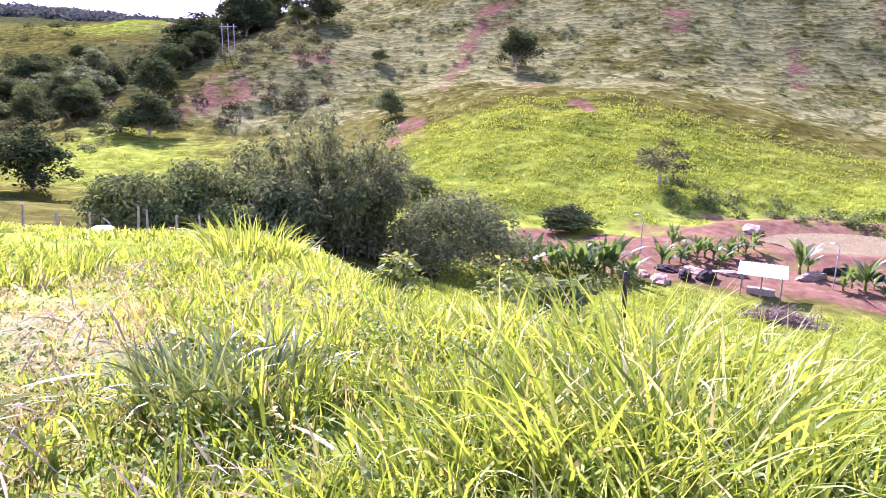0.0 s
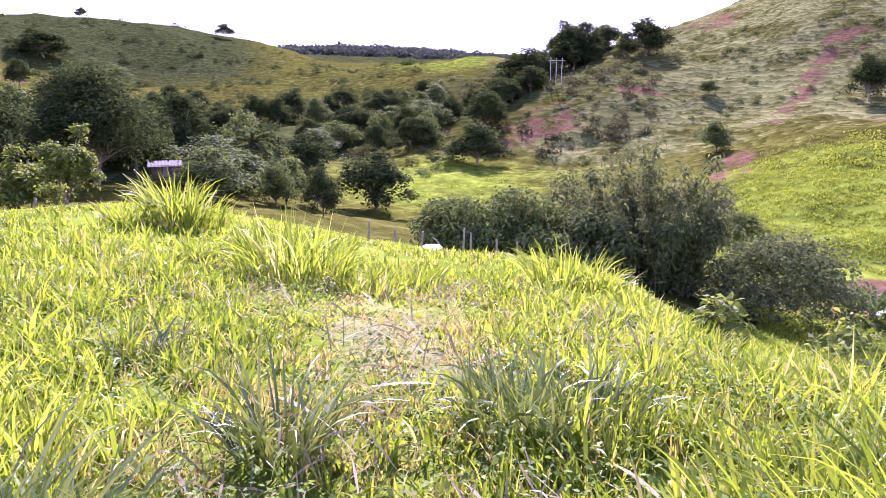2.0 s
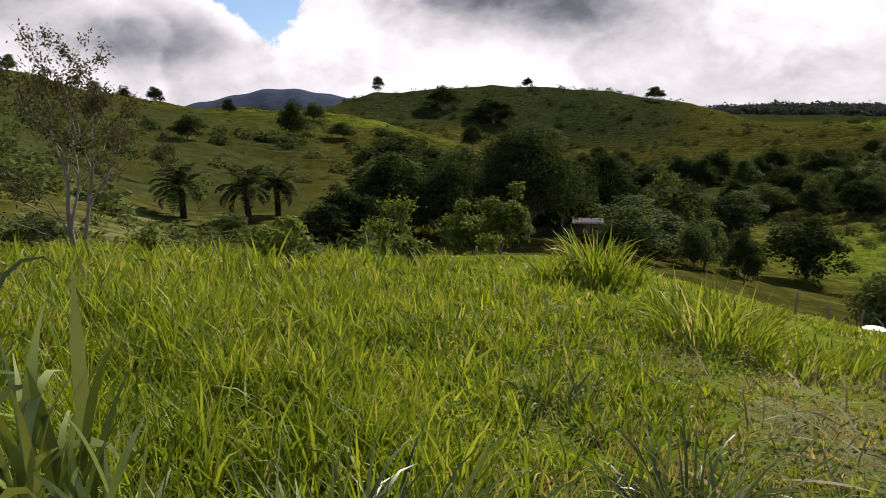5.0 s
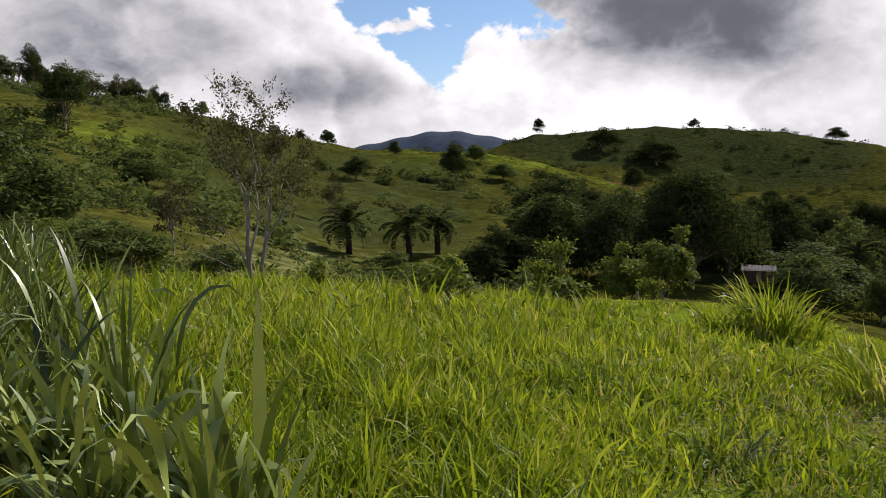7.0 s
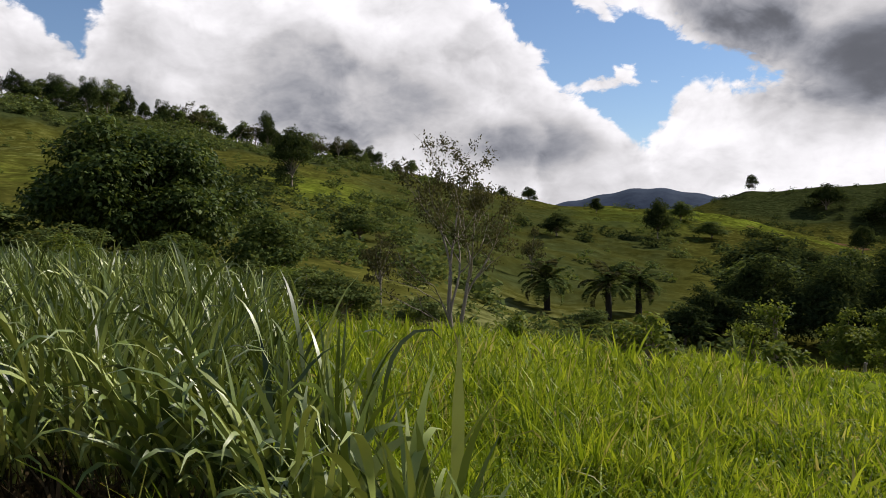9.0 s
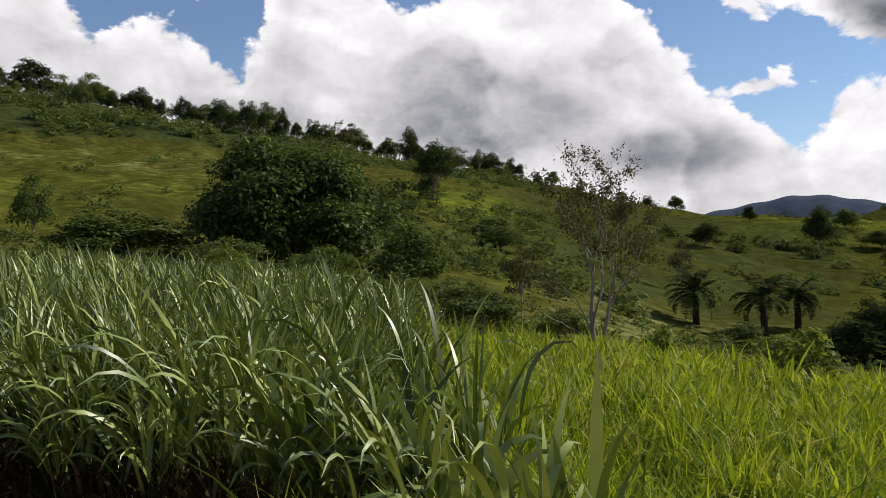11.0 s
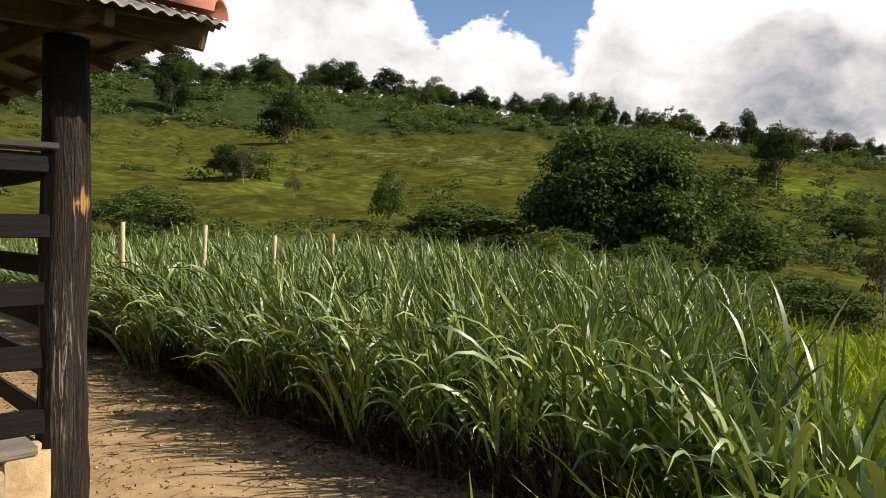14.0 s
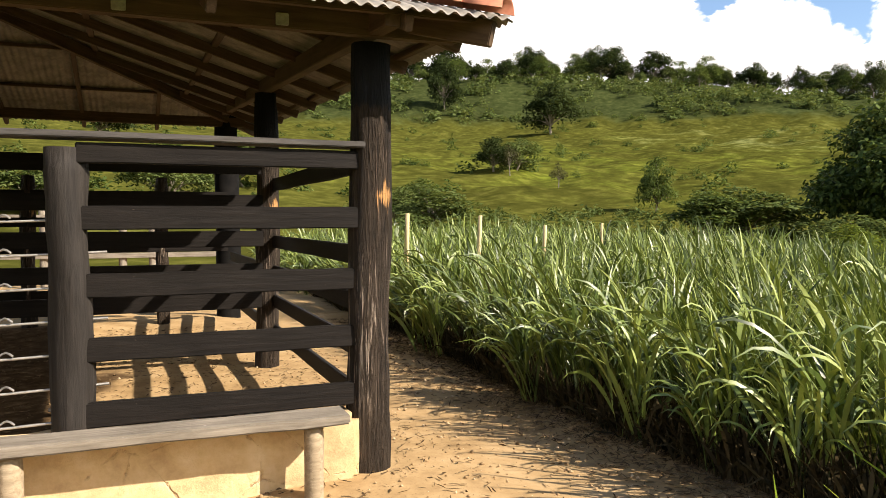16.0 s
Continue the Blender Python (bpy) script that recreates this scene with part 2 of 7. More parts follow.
LEAF_LIME = leafy("yellow-green leaves", (0.06, 0.095, 0.016), (0.115, 0.16, 0.026), (0.21, 0.25, 0.05), 0.6, 0.4, 0.4, None, 0.05)
LEAF_BAMBOO = leafy("bamboo leaves", (0.044, 0.064, 0.026), (0.090, 0.118, 0.046), (0.175, 0.20, 0.085), 0.7, 0.36, 0.35, None, 0.0)
LEAF_DRYISH = leafy("sparse grey-green leaves", (0.042, 0.044, 0.02), (0.068, 0.07, 0.032), (0.115, 0.115, 0.052), 0.7, 0.28, 0.5, None, 0.0)
BANANA = leafy("banana leaves", (0.035, 0.072, 0.018), (0.07, 0.125, 0.028), (0.14, 0.20, 0.05), 0.45, 0.4, 0.5, (0.40, 0.32, 0.06), 0.1)
BARK = wood("bark", (0.10, 0.08, 0.06), (0.30, 0.26, 0.20), 0.9)
BARK_PALE = wood("pale bark", (0.12, 0.10, 0.08), (0.35, 0.305, 0.245), 0.9)
STAKE = wood("peeled stake wood", (0.38, 0.27, 0.12), (0.72, 0.58, 0.34), 0.8)
POST_DARK = wood("dark fence wood", (0.009, 0.0075, 0.0065), (0.040, 0.034, 0.029), 0.65)

# ---------------------------------------------------------------- the land
# Sections of the land: a bearing in degrees left of +y, then (distance, height) in metres along it.
def section(az, *rz):
    return az, np.array([(0.0, 0.0), (3.0, -0.05), *rz], float)


SECTIONS = [
    section(-90, (10, -2.0), (30, -7), (60, -10), (90, -10), (140, -4), (300, 30), (450, 40)),
    section(-50, (9, -2.4), (30, -10), (60, -16.4), (92, -16.4), (140, -12), (180, -8), (300, 42), (450, 60)),
    section(-30, (9, -2.2), (30, -9.7), (62, -16.5), (92, -16.5), (140, -12.5), (180, -9), (300, 42), (450, 60)),
    section(-22, (9, -2.0), (30, -9.8), (62, -16.5), (88, -16.4), (140, -9.2), (170, -6.5), (300, 46), (450, 65)),
    section(-14, (9, -1.9), (30, -9.8), (60, -16.0), (80, -16.4), (140, -5.9), (165, -5), (300, 48), (450, 65)),
    section(-4, (9, -1.8), (25, -8.0), (50, -14.5), (76, -16.5), (140, -6.8), (165, -6), (300, 40), (450, 55)),
    section(3.5, (9, -1.6), (25, -6.5), (50, -13.0), (80, -16.5), (140, -12), (170, -8), (280, 22), (450, 30)),
    section(10, (10, -1.4), (25, -5.0), (50, -12.0), (90, -16), (140, -15.5), (192, -0.5), (270, 10.5), (450, 12)),
    section(15, (10, -1.2), (25, -4.5), (50, -11.5), (90, -16), (145, -16), (192, -2.1), (260, 3), (330, 7), (600, 8)),
    section(22, (12, -1.5), (25, -4.3), (50, -10.5), (90, -15.5), (140, -16), (180, -11), (250, -5), (340, 6), (600, 8), (900, 17)),
    section(29, (12, -1.4), (25, -3.8), (50, -9.5), (90, -14.5), (140, -16), (180, -17), (250, -12), (350, 1), (500, 2), (900, 22)),
    section(36, (12, -1.0), (25, -3.1), (50, -8.0), (90, -12), (150, -15), (250, -14), (330, -5), (470, 17), (700, 15), (900, 20)),
    section(44, (12, -0.7), (25, -2.45), (35, -5), (60, -8.5), (100, -9), (170, -10), (260, -8), (330, -6), (460, 27), (700, 20)),
    section(52, (12, -0.6), (25, -2.35), (35, -4.5), (60, -8), (100, -8), (170, -4), (250, 0), (330, 3), (450, 28), (700, 20)),
    section(59, (12, -0.6), (25, -2.35), (35, -4.5), (60, -7), (100, -5), (170, 1), (230, 5), (330, 6), (450, 22.0), (700, 15)),
    section(66, (12, -0.6), (25, -2.3), (36, -4.0), (65, -6), (100, -4), (170, 3), (240, 8.5), (330, 8), (500, 5)),
    section(72, (12, -0.5), (25, -2.0), (36, -3.6), (70, -5.3), (110, -1), (180, 6), (260, 11), (400, 10)),
    section(79, (12, -0.4), (24, -1.7), (36, -2.8), (60, -3), (110, 2), (180, 9), (260, 17), (400, 20)),
    section(88, (12, -0.3), (24, -1.5), (36, -2.2), (58, -0.8), (110, 5), (180, 15), (260, 24), (400, 28)),
    section(100, (12, 0.0), (24, -0.8), (36, -1.2), (60, 0), (110, 8), (180, 18), (260, 33), (400, 36)),
    section(110, (12, 0.0), (30, 0), (60, 1), (110, 9), (180, 19.5), (260, 40), (400, 44)),
    section(122, (12, 0.0), (30, 0.3), (60, 1.5), (110, 9), (190, 22), (260, 46), (400, 50)),
    section(135, (12, 0.0), (30, 0.5), (60, 2), (110, 10), (190, 22), (260, 47), (400, 50)),
    section(165, (12, 0.0), (30, 0.5), (60, 3), (110, 12), (190, 24), (260, 44), (400, 46)),
    section(200, (12, 0.0), (30, 0.3), (60, 2), (110, 8), (190, 16), (260, 25), (400, 30)),
    section(235, (12, -0.8), (30, -3), (60, -5), (110, -4), (190, 4), (260, 14), (400, 24)),
]


def hermite(x, xs, ys):
    """A smooth curve through (xs, ys) that does not overshoot; ys may hold many columns."""
    xs, ys = np.asarray(xs, float), np.asarray(ys, float)
    h = np.diff(xs).reshape(-1, *[1] * (ys.ndim - 1))
    s = np.diff(ys, axis=0) / h
    m = np.zeros_like(ys)
    a, b = s[:-1], s[1:]
    same = a * b > 0
    m[1:-1] = np.where(same, 2 * a * b / np.where(same, a + b, 1), 0)
    m[0], m[-1] = s[0], s[-1]
    i = np.clip(np.searchsorted(xs, x) - 1, 0, len(xs) - 2)
    hh = h[i]
    t = ((x - xs[i]) / np.diff(xs)[i]).reshape(-1, *[1] * (ys.ndim - 1))
    return ((2 * t**3 - 3 * t**2 + 1) * ys[i] + (t**3 - 2 * t**2 + t) * hh * m[i]
            + (3 * t**2 - 2 * t**3) * ys[i + 1] + (t**3 - t**2) * hh * m[i + 1])


RADII = np.concatenate([[0.0], np.geomspace(0.5, 60, 74), np.linspace(62, 330, 80), np.geomspace(336, 4700, 34)])


def spread(rz):
    """Heights of one section at all RADII; the land runs on gently past its last point."""
    tail = [(rz[-1][0] * 1.5, rz[-1][1] * 0.55), (1500, 0), (3000, -10), (4800, -30)]
    rz = np.array([*rz, *[p for p in tail if p[0] > rz[-1][0] * 1.2]])
    return hermite(np.log(RADII + 4), np.log(rz[:, 0] + 4), rz[:, 1])


TABLE_AZ = np.array([s[0] for s in SECTIONS] + [270.0])
TABLE = np.array([spread(s[1]) for s in SECTIONS] + [spread(SECTIONS[0][1])])


def wobble(x, y, size, seed):
    """Cheap smooth noise from a few crossed waves, about -1 to 1."""
    rs = np.random.RandomState(seed)
    v = 0
    for k in range(7):
        a, p = rs.uniform(0, 6.28), rs.uniform(0, 6.28)
        f = 6.28 / size * rs.uniform(0.6, 1.7)
        v = v + np.sin((x * np.cos(a) + y * np.sin(a)) * f + p + 1.3 * np.sin((x * np.sin(a) - y * np.cos(a)) * f * 0.7 + p * 2))
    return v / 3.2


def height(x, y):
    """The ground's height at x, y (arrays)."""
    x, y = np.atleast_1d(np.asarray(x, float)), np.atleast_1d(np.asarray(y, float))
    r = np.hypot(x, y)
    az = (np.degrees(np.arctan2(-x, y)) + 90) % 360 - 90
    i = np.clip(np.searchsorted(TABLE_AZ, az) - 1, 0, len(TABLE_AZ) - 2)
    j = np.clip(np.searchsorted(RADII, r) - 1, 0, len(RADII) - 2)
    t = (r - RADII[j]) / (RADII[j + 1] - RADII[j])
    col = lambda k: TABLE[k, j] * (1 - t) + TABLE[k, j + 1] * t
    last = len(TABLE_AZ) - 1
    p0, p1, p2, p3 = col(np.maximum(i - 1, 0)), col(i), col(i + 1), col(np.minimum(i + 2, last))
    u = (az - TABLE_AZ[i]) / (TABLE_AZ[i + 1] - TABLE_AZ[i])
    h = TABLE_AZ[i + 1] - TABLE_AZ[i]
    m1 = (p2 - p0) / (TABLE_AZ[i + 1] - TABLE_AZ[np.maximum(i - 1, 0)]) * h
    m2 = (p3 - p1) / (TABLE_AZ[np.minimum(i + 2, last)] - TABLE_AZ[i]) * h
    z = (2 * u**3 - 3 * u**2 + 1) * p1 + (u**3 - 2 * u**2 + u) * m1 + (3 * u**2 - 2 * u**3) * p2 + (u**3 - u**2) * m2
    # roughness grows with distance; flat round the yard
    z = z + 0.05 * wobble(x, y, 3.0, 1) * np.clip((r - 4) / 8, 0, 1) + 0.35 * wobble(x, y, 14.0, 2) * np.clip((r - 30) / 60, 0, 1)
    z = z + 1.6 * wobble(x, y, 60.0, 3) * np.clip((r - 120) / 200, 0, 1)
    # trodden earth heaped round the corner post of the pen
    z = z + 0.085 * np.exp(-((x + 3.1) ** 2 + (y + 3.75) ** 2) / 0.9)
    # the basin of the pond
    q = np.hypot((x - 40.2) / 9.5, (y - 73.75) / 5.0)
    w = np.clip((2.0 - q) / 0.6, 0, 1)
    z = z * (1 - w) + (-16.95 + 0.55 * np.minimum(q, 1.5) ** 2) * w
    # the blue mountains on the horizon
    for a, d, hh, w in ((27, 2400, 30, 500), (38, 2800, 40, 450), (12, 2600, 40, 500)):
        ang = np.radians(a)
        mx, my = -np.sin(ang) * d, np.cos(ang) * d
        z = z + hh * np.exp(-(((x - mx)**2 + (y - my)**2) / (2 * w * w))) * np.clip((r - 1200) / 600, 0, 1)
    return z


def gz(x, y):
    return float(height(x, y)[0])

# ---------------------------------------------------------------- mesh helpers
def mesh_of(name, verts, faces, mat=None, smooth=False):
    """A mesh from arrays: verts (n, 3); faces (m, 3 or 4)."""
    verts, faces = np.asarray(verts, np.float32), np.asarray(faces, np.int32)
    me = bpy.data.meshes.new(name)
    m, k = faces.shape
    me.vertices.add(len(verts))
    me.vertices.foreach_set("co", verts.ravel())
    me.loops.add(m * k)
    me.loops.foreach_set("vertex_index", faces.ravel())
    me.polygons.add(m)
    me.polygons.foreach_set("loop_start", np.arange(m, dtype=np.int32) * k)
    me.update(calc_edges=True)
    if smooth:
        me.polygons.foreach_set("use_smooth", np.ones(m, bool))
    if mat:
        me.materials.append(mat)
    return me


def joined(pieces):
    """Several (verts, faces) as one."""
    vs, fs, n = [], [], 0
    for v, f in pieces:
        vs.append(v)
        fs.append(np.asarray(f) + n)
        n += len(v)
    return np.concatenate(vs), np.concatenate(fs)


def part(name, data, mat, parent, label="", smooth=False, at=None):
    """One mesh object under a thing or a part. data: a bmesh, or (verts, faces)."""
    if isinstance(data, bmesh.types.BMesh):
        me = bpy.data.meshes.new(name)
        data.to_mesh(me)
        data.free()
        me.materials.append(mat)
        if smooth:
            me.polygons.foreach_set("use_smooth", np.ones(len(me.polygons), bool))
    elif isinstance(data, bpy.types.Mesh):
        me = data
    else:
        me = mesh_of(name, *data, mat, smooth)
    ob = new(name, me)
    ob.parent = parent
    if at is not None:
        ob.matrix_basis = at
    return tagged(ob, label)


def thing(name, m, label, category, group=""):
    ob = new(name)
    ob.empty_display_size = 0.2
    ob.matrix_basis = m
    return tagged(ob, label, category, group)


def tube(path, radii, sides=6, cap=True):
    """A round tapered limb along path, as (verts, quads)."""
    path = np.asarray(path, float)
    n = len(path)
    radii = np.broadcast_to(np.asarray(radii, float), (n,))
    tan = np.gradient(path, axis=0)
    tan /= np.linalg.norm(tan, axis=1)[:, None] + 1e-9
    ref = np.where(np.abs(tan[:, 2:3]) > 0.9, np.array([[1.0, 0, 0]]), np.array([[0, 0, 1.0]]))
    a = np.cross(tan, ref)
    a /= np.linalg.norm(a, axis=1)[:, None] + 1e-9
    b = np.cross(tan, a)
    ang = np.linspace(0, 2 * np.pi, sides, endpoint=False)
    v = path[:, None] + radii[:, None, None] * (np.cos(ang)[None, :, None] * a[:, None] + np.sin(ang)[None, :, None] * b[:, None])
    v = v.reshape(-1, 3)
    i, k = np.meshgrid(np.arange(n - 1), np.arange(sides), indexing="ij")
    k2 = (k + 1) % sides
    f = np.stack([i * sides + k, i * sides + k2, (i + 1) * sides + k2, (i + 1) * sides + k], -1).reshape(-1, 4)
    if cap and sides >= 4:
        tops = [[(n - 1) * sides + q for q in (0, j, j + 1, j + 2)] for j in range(1, sides - 2, 2)]
        f = np.concatenate([f, np.array(tops)])
    return v, f


def box_bm(x0, x1, y0, y1, z0, z1, bevel=0.006, cuts=0, rough=0.0, seed=0):
    """A plank or block with worn edges."""
    bm = bmesh.new()
    bmesh.ops.create_cube(bm, size=1.0)
    for v in bm.verts:
        v.co = Vector((x0 + (v.co.x + 0.5) * (x1 - x0), y0 + (v.co.y + 0.5) * (y1 - y0), z0 + (v.co.z + 0.5) * (z1 - z0)))
    if cuts:
        dims = (x1 - x0, y1 - y0, z1 - z0)
        axis = dims.index(max(dims))
        edges = [e for e in bm.edges if abs((e.verts[0].co - e.verts[1].co)[axis]) > 0.9 * dims[axis]]
        bmesh.ops.subdivide_edges(bm, edges=edges, cuts=cuts)
    if bevel:
        bmesh.ops.bevel(bm, geom=[e for e in bm.edges if len(e.link_faces) == 2 and e.calc_face_angle(0) > 1.0], offset=bevel, segments=2, affect="EDGES")
    if rough:
        for v in bm.verts:
            v.co += noise.noise_vector(v.co * 3.1 + Vector((seed, 0, 0))) * rough
    return bm


# ---------------------------------------------------------------- ground
YARD = pose(-3.06, -3.63, 0, 0, 0, -25.8)      # the corner post: x along the pen's front, y outwards
YARD_IN = YARD.inverted()


def in_yard(x, y):
    x, y = np.asarray(x, float), np.asarray(y, float)
    m = np.array(YARD_IN)
    return m[0, 0] * x + m[0, 1] * y + m[0, 3], m[1, 0] * x + m[1, 1] * y + m[1, 3]


def edge_of_bed(yy):
    """Where the tall grass bed begins, in yard metres to the right of the corner post (x is negative there)."""
    return np.interp(yy, [-14, -9, -5, -2.5, 0.0, 1.2, 2.2, 3.0, 3.8, 4.6], [-1.6, -1.9, -1.97, -1.9, -1.88, -2.0, -1.95, -1.6, -0.8, 0.3])


def bare_ground(x, y):
    """1 on the trodden yard, 0 on grass."""
    u, v = in_yard(x, y)
    e = edge_of_bed(v) + 0.18 * wobble(x, y, 1.3, 5)
    side = np.clip((u - e) / 0.5 + 1.7, 0, 1)
    front = np.clip((3.0 - v + 0.3 * wobble(x, y, 1.1, 6)) / 1.2, 0, 1)
    back = np.clip((v + 16) / 3, 0, 1) * np.clip((14 - u) / 3, 0, 1)
    return side * front * back


def oval(az, r, a0, r0, da, dr, lean=0.0):
    return np.clip(1.4 - np.hypot((az - a0 - lean * (r - r0)) / da, (r - r0) / dr), 0, 1)


def covers(x, y):
    """Shares of red earth, dry grass and lush grass at x, y."""
    r = np.hypot(x, y)
    az = (np.degrees(np.arctan2(-x, y)) + 90) % 360 - 90
    red = np.zeros_like(r)
    for a0, r0, da, dr, lean in ((15.5, 168, 3.6, 13, 0), (19, 160, 2.0, 8, 0), (-1.5, 188, 0.9, 22, -0.04), (-4, 212, 1.6, 9, 0), (1.7, 128, 0.9, 16, 0.02), (3.4, 124, 0.8, 10, 0.0), (-0.4, 170, 0.8, 14, -0.05), (-2.6, 206, 0.9, 18, -0.04),
                                 (3.2, 132, 1.2, 7, 0), (-9, 75, 7.5, 4.5, 0), (-17, 79, 5, 5, 0), (-25, 94, 5, 4, 0), (-21, 88, 8, 2.5, 0),
                                 (4.5, 255, 2.2, 16, 0), (18, 322, 2.6, 14, 0), (13, 245, 2.0, 18, 0), (27.6, 206, 1.3, 10, 0), (55.2, 226, 3.0, 5, 0), (52, 240, 2, 6, 0),
                                 (-24, 190, 1.0, 16, 0.03), (-10, 124, 1.4, 5, 0), (-6.5, 150, 1.8, 5, 0), (-16, 205, 1.2, 14, 0), (24, 175, 2.2, 8, 0),
                                 (9, 185, 2.2, 8, 0), (86.8, 60, 0.9, 1.6, 0), (-29, 225, 1.5, 12, 0), (-17, 71, 10, 11, 0), (-30, 74, 8, 12, 0), (-8, 70, 6, 7, 0)):
        red = np.maximum(red, oval(az, r, a0, r0, da, dr, lean))
    red = red * np.clip(0.75 + 0.5 * wobble(x, y, 9, 11), 0, 1) * np.where(az < -3, np.clip((r - 60) / 2.5, 0, 1), 1)
    dry = np.clip((r - 128) / 30, 0, 1) * np.clip((22 - az) / 8, 0, 1) * 0.66
    dry = np.maximum(dry, 0.35 * oval(az, r, 113, 165, 9, 40))
    dry = np.maximum(dry, 0.9 * oval(az, r, 26, 5.0, 9, 2.6))
    dry = np.maximum(dry, 0.9 * oval(az, r, 131, 226, 3.0, 18))
    dry = np.maximum(dry, 0.5 * oval(az, r, 76, 45, 8, 14))
    dry = np.maximum(dry, 0.35 * oval(az, r, 52, 27, 16, 6))
    lush = np.clip((r - 66) / 10, 0, 1) * np.clip((135 - r) / 30, 0, 1) * np.clip((6 - az) / 5, 0, 1)
    lush = np.maximum(lush, np.clip((np.where(az < 0, 63, 48) - r) / 8, 0, 1) * np.clip((66 - az) / 20, 0, 1) * np.clip((az + 85) / 25, 0, 1))
    lush = np.maximum(lush, 0.8 * oval(az, r, 20, 335, 7, 30))
    lush = np.maximum(lush, 0.55 * oval(az, r, 58, 225, 9, 30))
    lush = np.maximum(lush, 0.25 * oval(az, r, 120, 115, 26, 60))
    lush = np.maximum(lush, 0.7 * oval(az, r, 23, 125, 9, 35))
    lush = np.maximum(lush, 0.5 * oval(az, r, 87, 135, 7, 32))
    lush = np.maximum(lush, 0.5 * oval(az, r, 66, 190, 6, 35))
    dry = np.maximum(dry, 0.5 * oval(az, r, 72, 72, 9, 18))
    mud = np.clip(oval(az, r, -20.5, 64, 6.5, 8) + oval(az, r, -29, 68, 6, 9) + oval(az, r, -14, 66, 3, 8), 0, 1)
    mud = mud * np.clip((r - 60) / 2.5, 0, 1)
    red = np.maximum(red, mud * (0.75 + 0.35 * wobble(x, y, 6, 12)))
    # the cut bank and trampled mud on the valley floor
    upper = np.interp(az, [-36, -30, -22, -17.5, -5], [98, 97, 90, 82, 73]) + 1.5 * wobble(x, y, 9, 13)
    bank = np.clip((r - 61) / 2, 0, 1) * np.clip((upper - r) / 3, 0, 1) * np.clip((-3 - az) / 2, 0, 1) * np.clip((az + 46) / 6, 0, 1)
    red = np.maximum(red, bank * (0.95 + 0.2 * wobble(x, y, 5, 14)))
    # scrubby pasture; on the far hill it also paints in a cloud's shadow
    rough = np.clip((r - 310) / 60, 0, 1) * np.clip((az - 33) / 6, 0, 1) * np.clip((62 - az) / 4, 0, 1)
    rough = np.maximum(rough, np.clip((r - 560) / 80, 0, 1))
    rough = np.maximum(rough, 0.9 * np.clip((r - 196) / 16, 0, 1) * np.clip((az - 82) / 8, 0, 1))
    rough = np.maximum(rough, 0.8 * np.clip((r - 70) / 10, 0, 1) * np.clip((200 - r) / 40, 0, 1) * np.clip((az - 40) / 4, 0, 1) * np.clip((60 - az) / 5, 0, 1))
    rough = np.maximum(rough, 0.6 * np.clip((r - 160) / 20, 0, 1) * np.clip((300 - r) / 40, 0, 1) * np.clip((az - 17) / 4, 0, 1) * np.clip((44 - az) / 4, 0, 1))
    rough = np.maximum(rough, 0.5 * np.clip((r - 150) / 20, 0, 1) * np.clip((az - 4) / 5, 0, 1) * np.clip((24 - az) / 4, 0, 1))
    rough = np.maximum(rough, 0.55 * np.clip((r - 60) / 20, 0, 1) * np.clip((230 - r) / 30, 0, 1) * np.clip((az - 58) / 6, 0, 1) * np.clip((90 - az) / 6, 0, 1))
    u, v = in_yard(x, y)
    # dung on the pen floor, spread to paint in the roof's shade too
    dung = np.clip((u - 0.7 - 0.12 * -v + 0.3 * wobble(x, y, 0.9, 15)) / 0.6, 0, 1) * np.clip((-0.15 - v) / 0.4, 0, 1) * np.clip((v + 9) / 2, 0, 1)
    return red, dry, lush, bare_ground(x, y), rough * (1 - red), dung


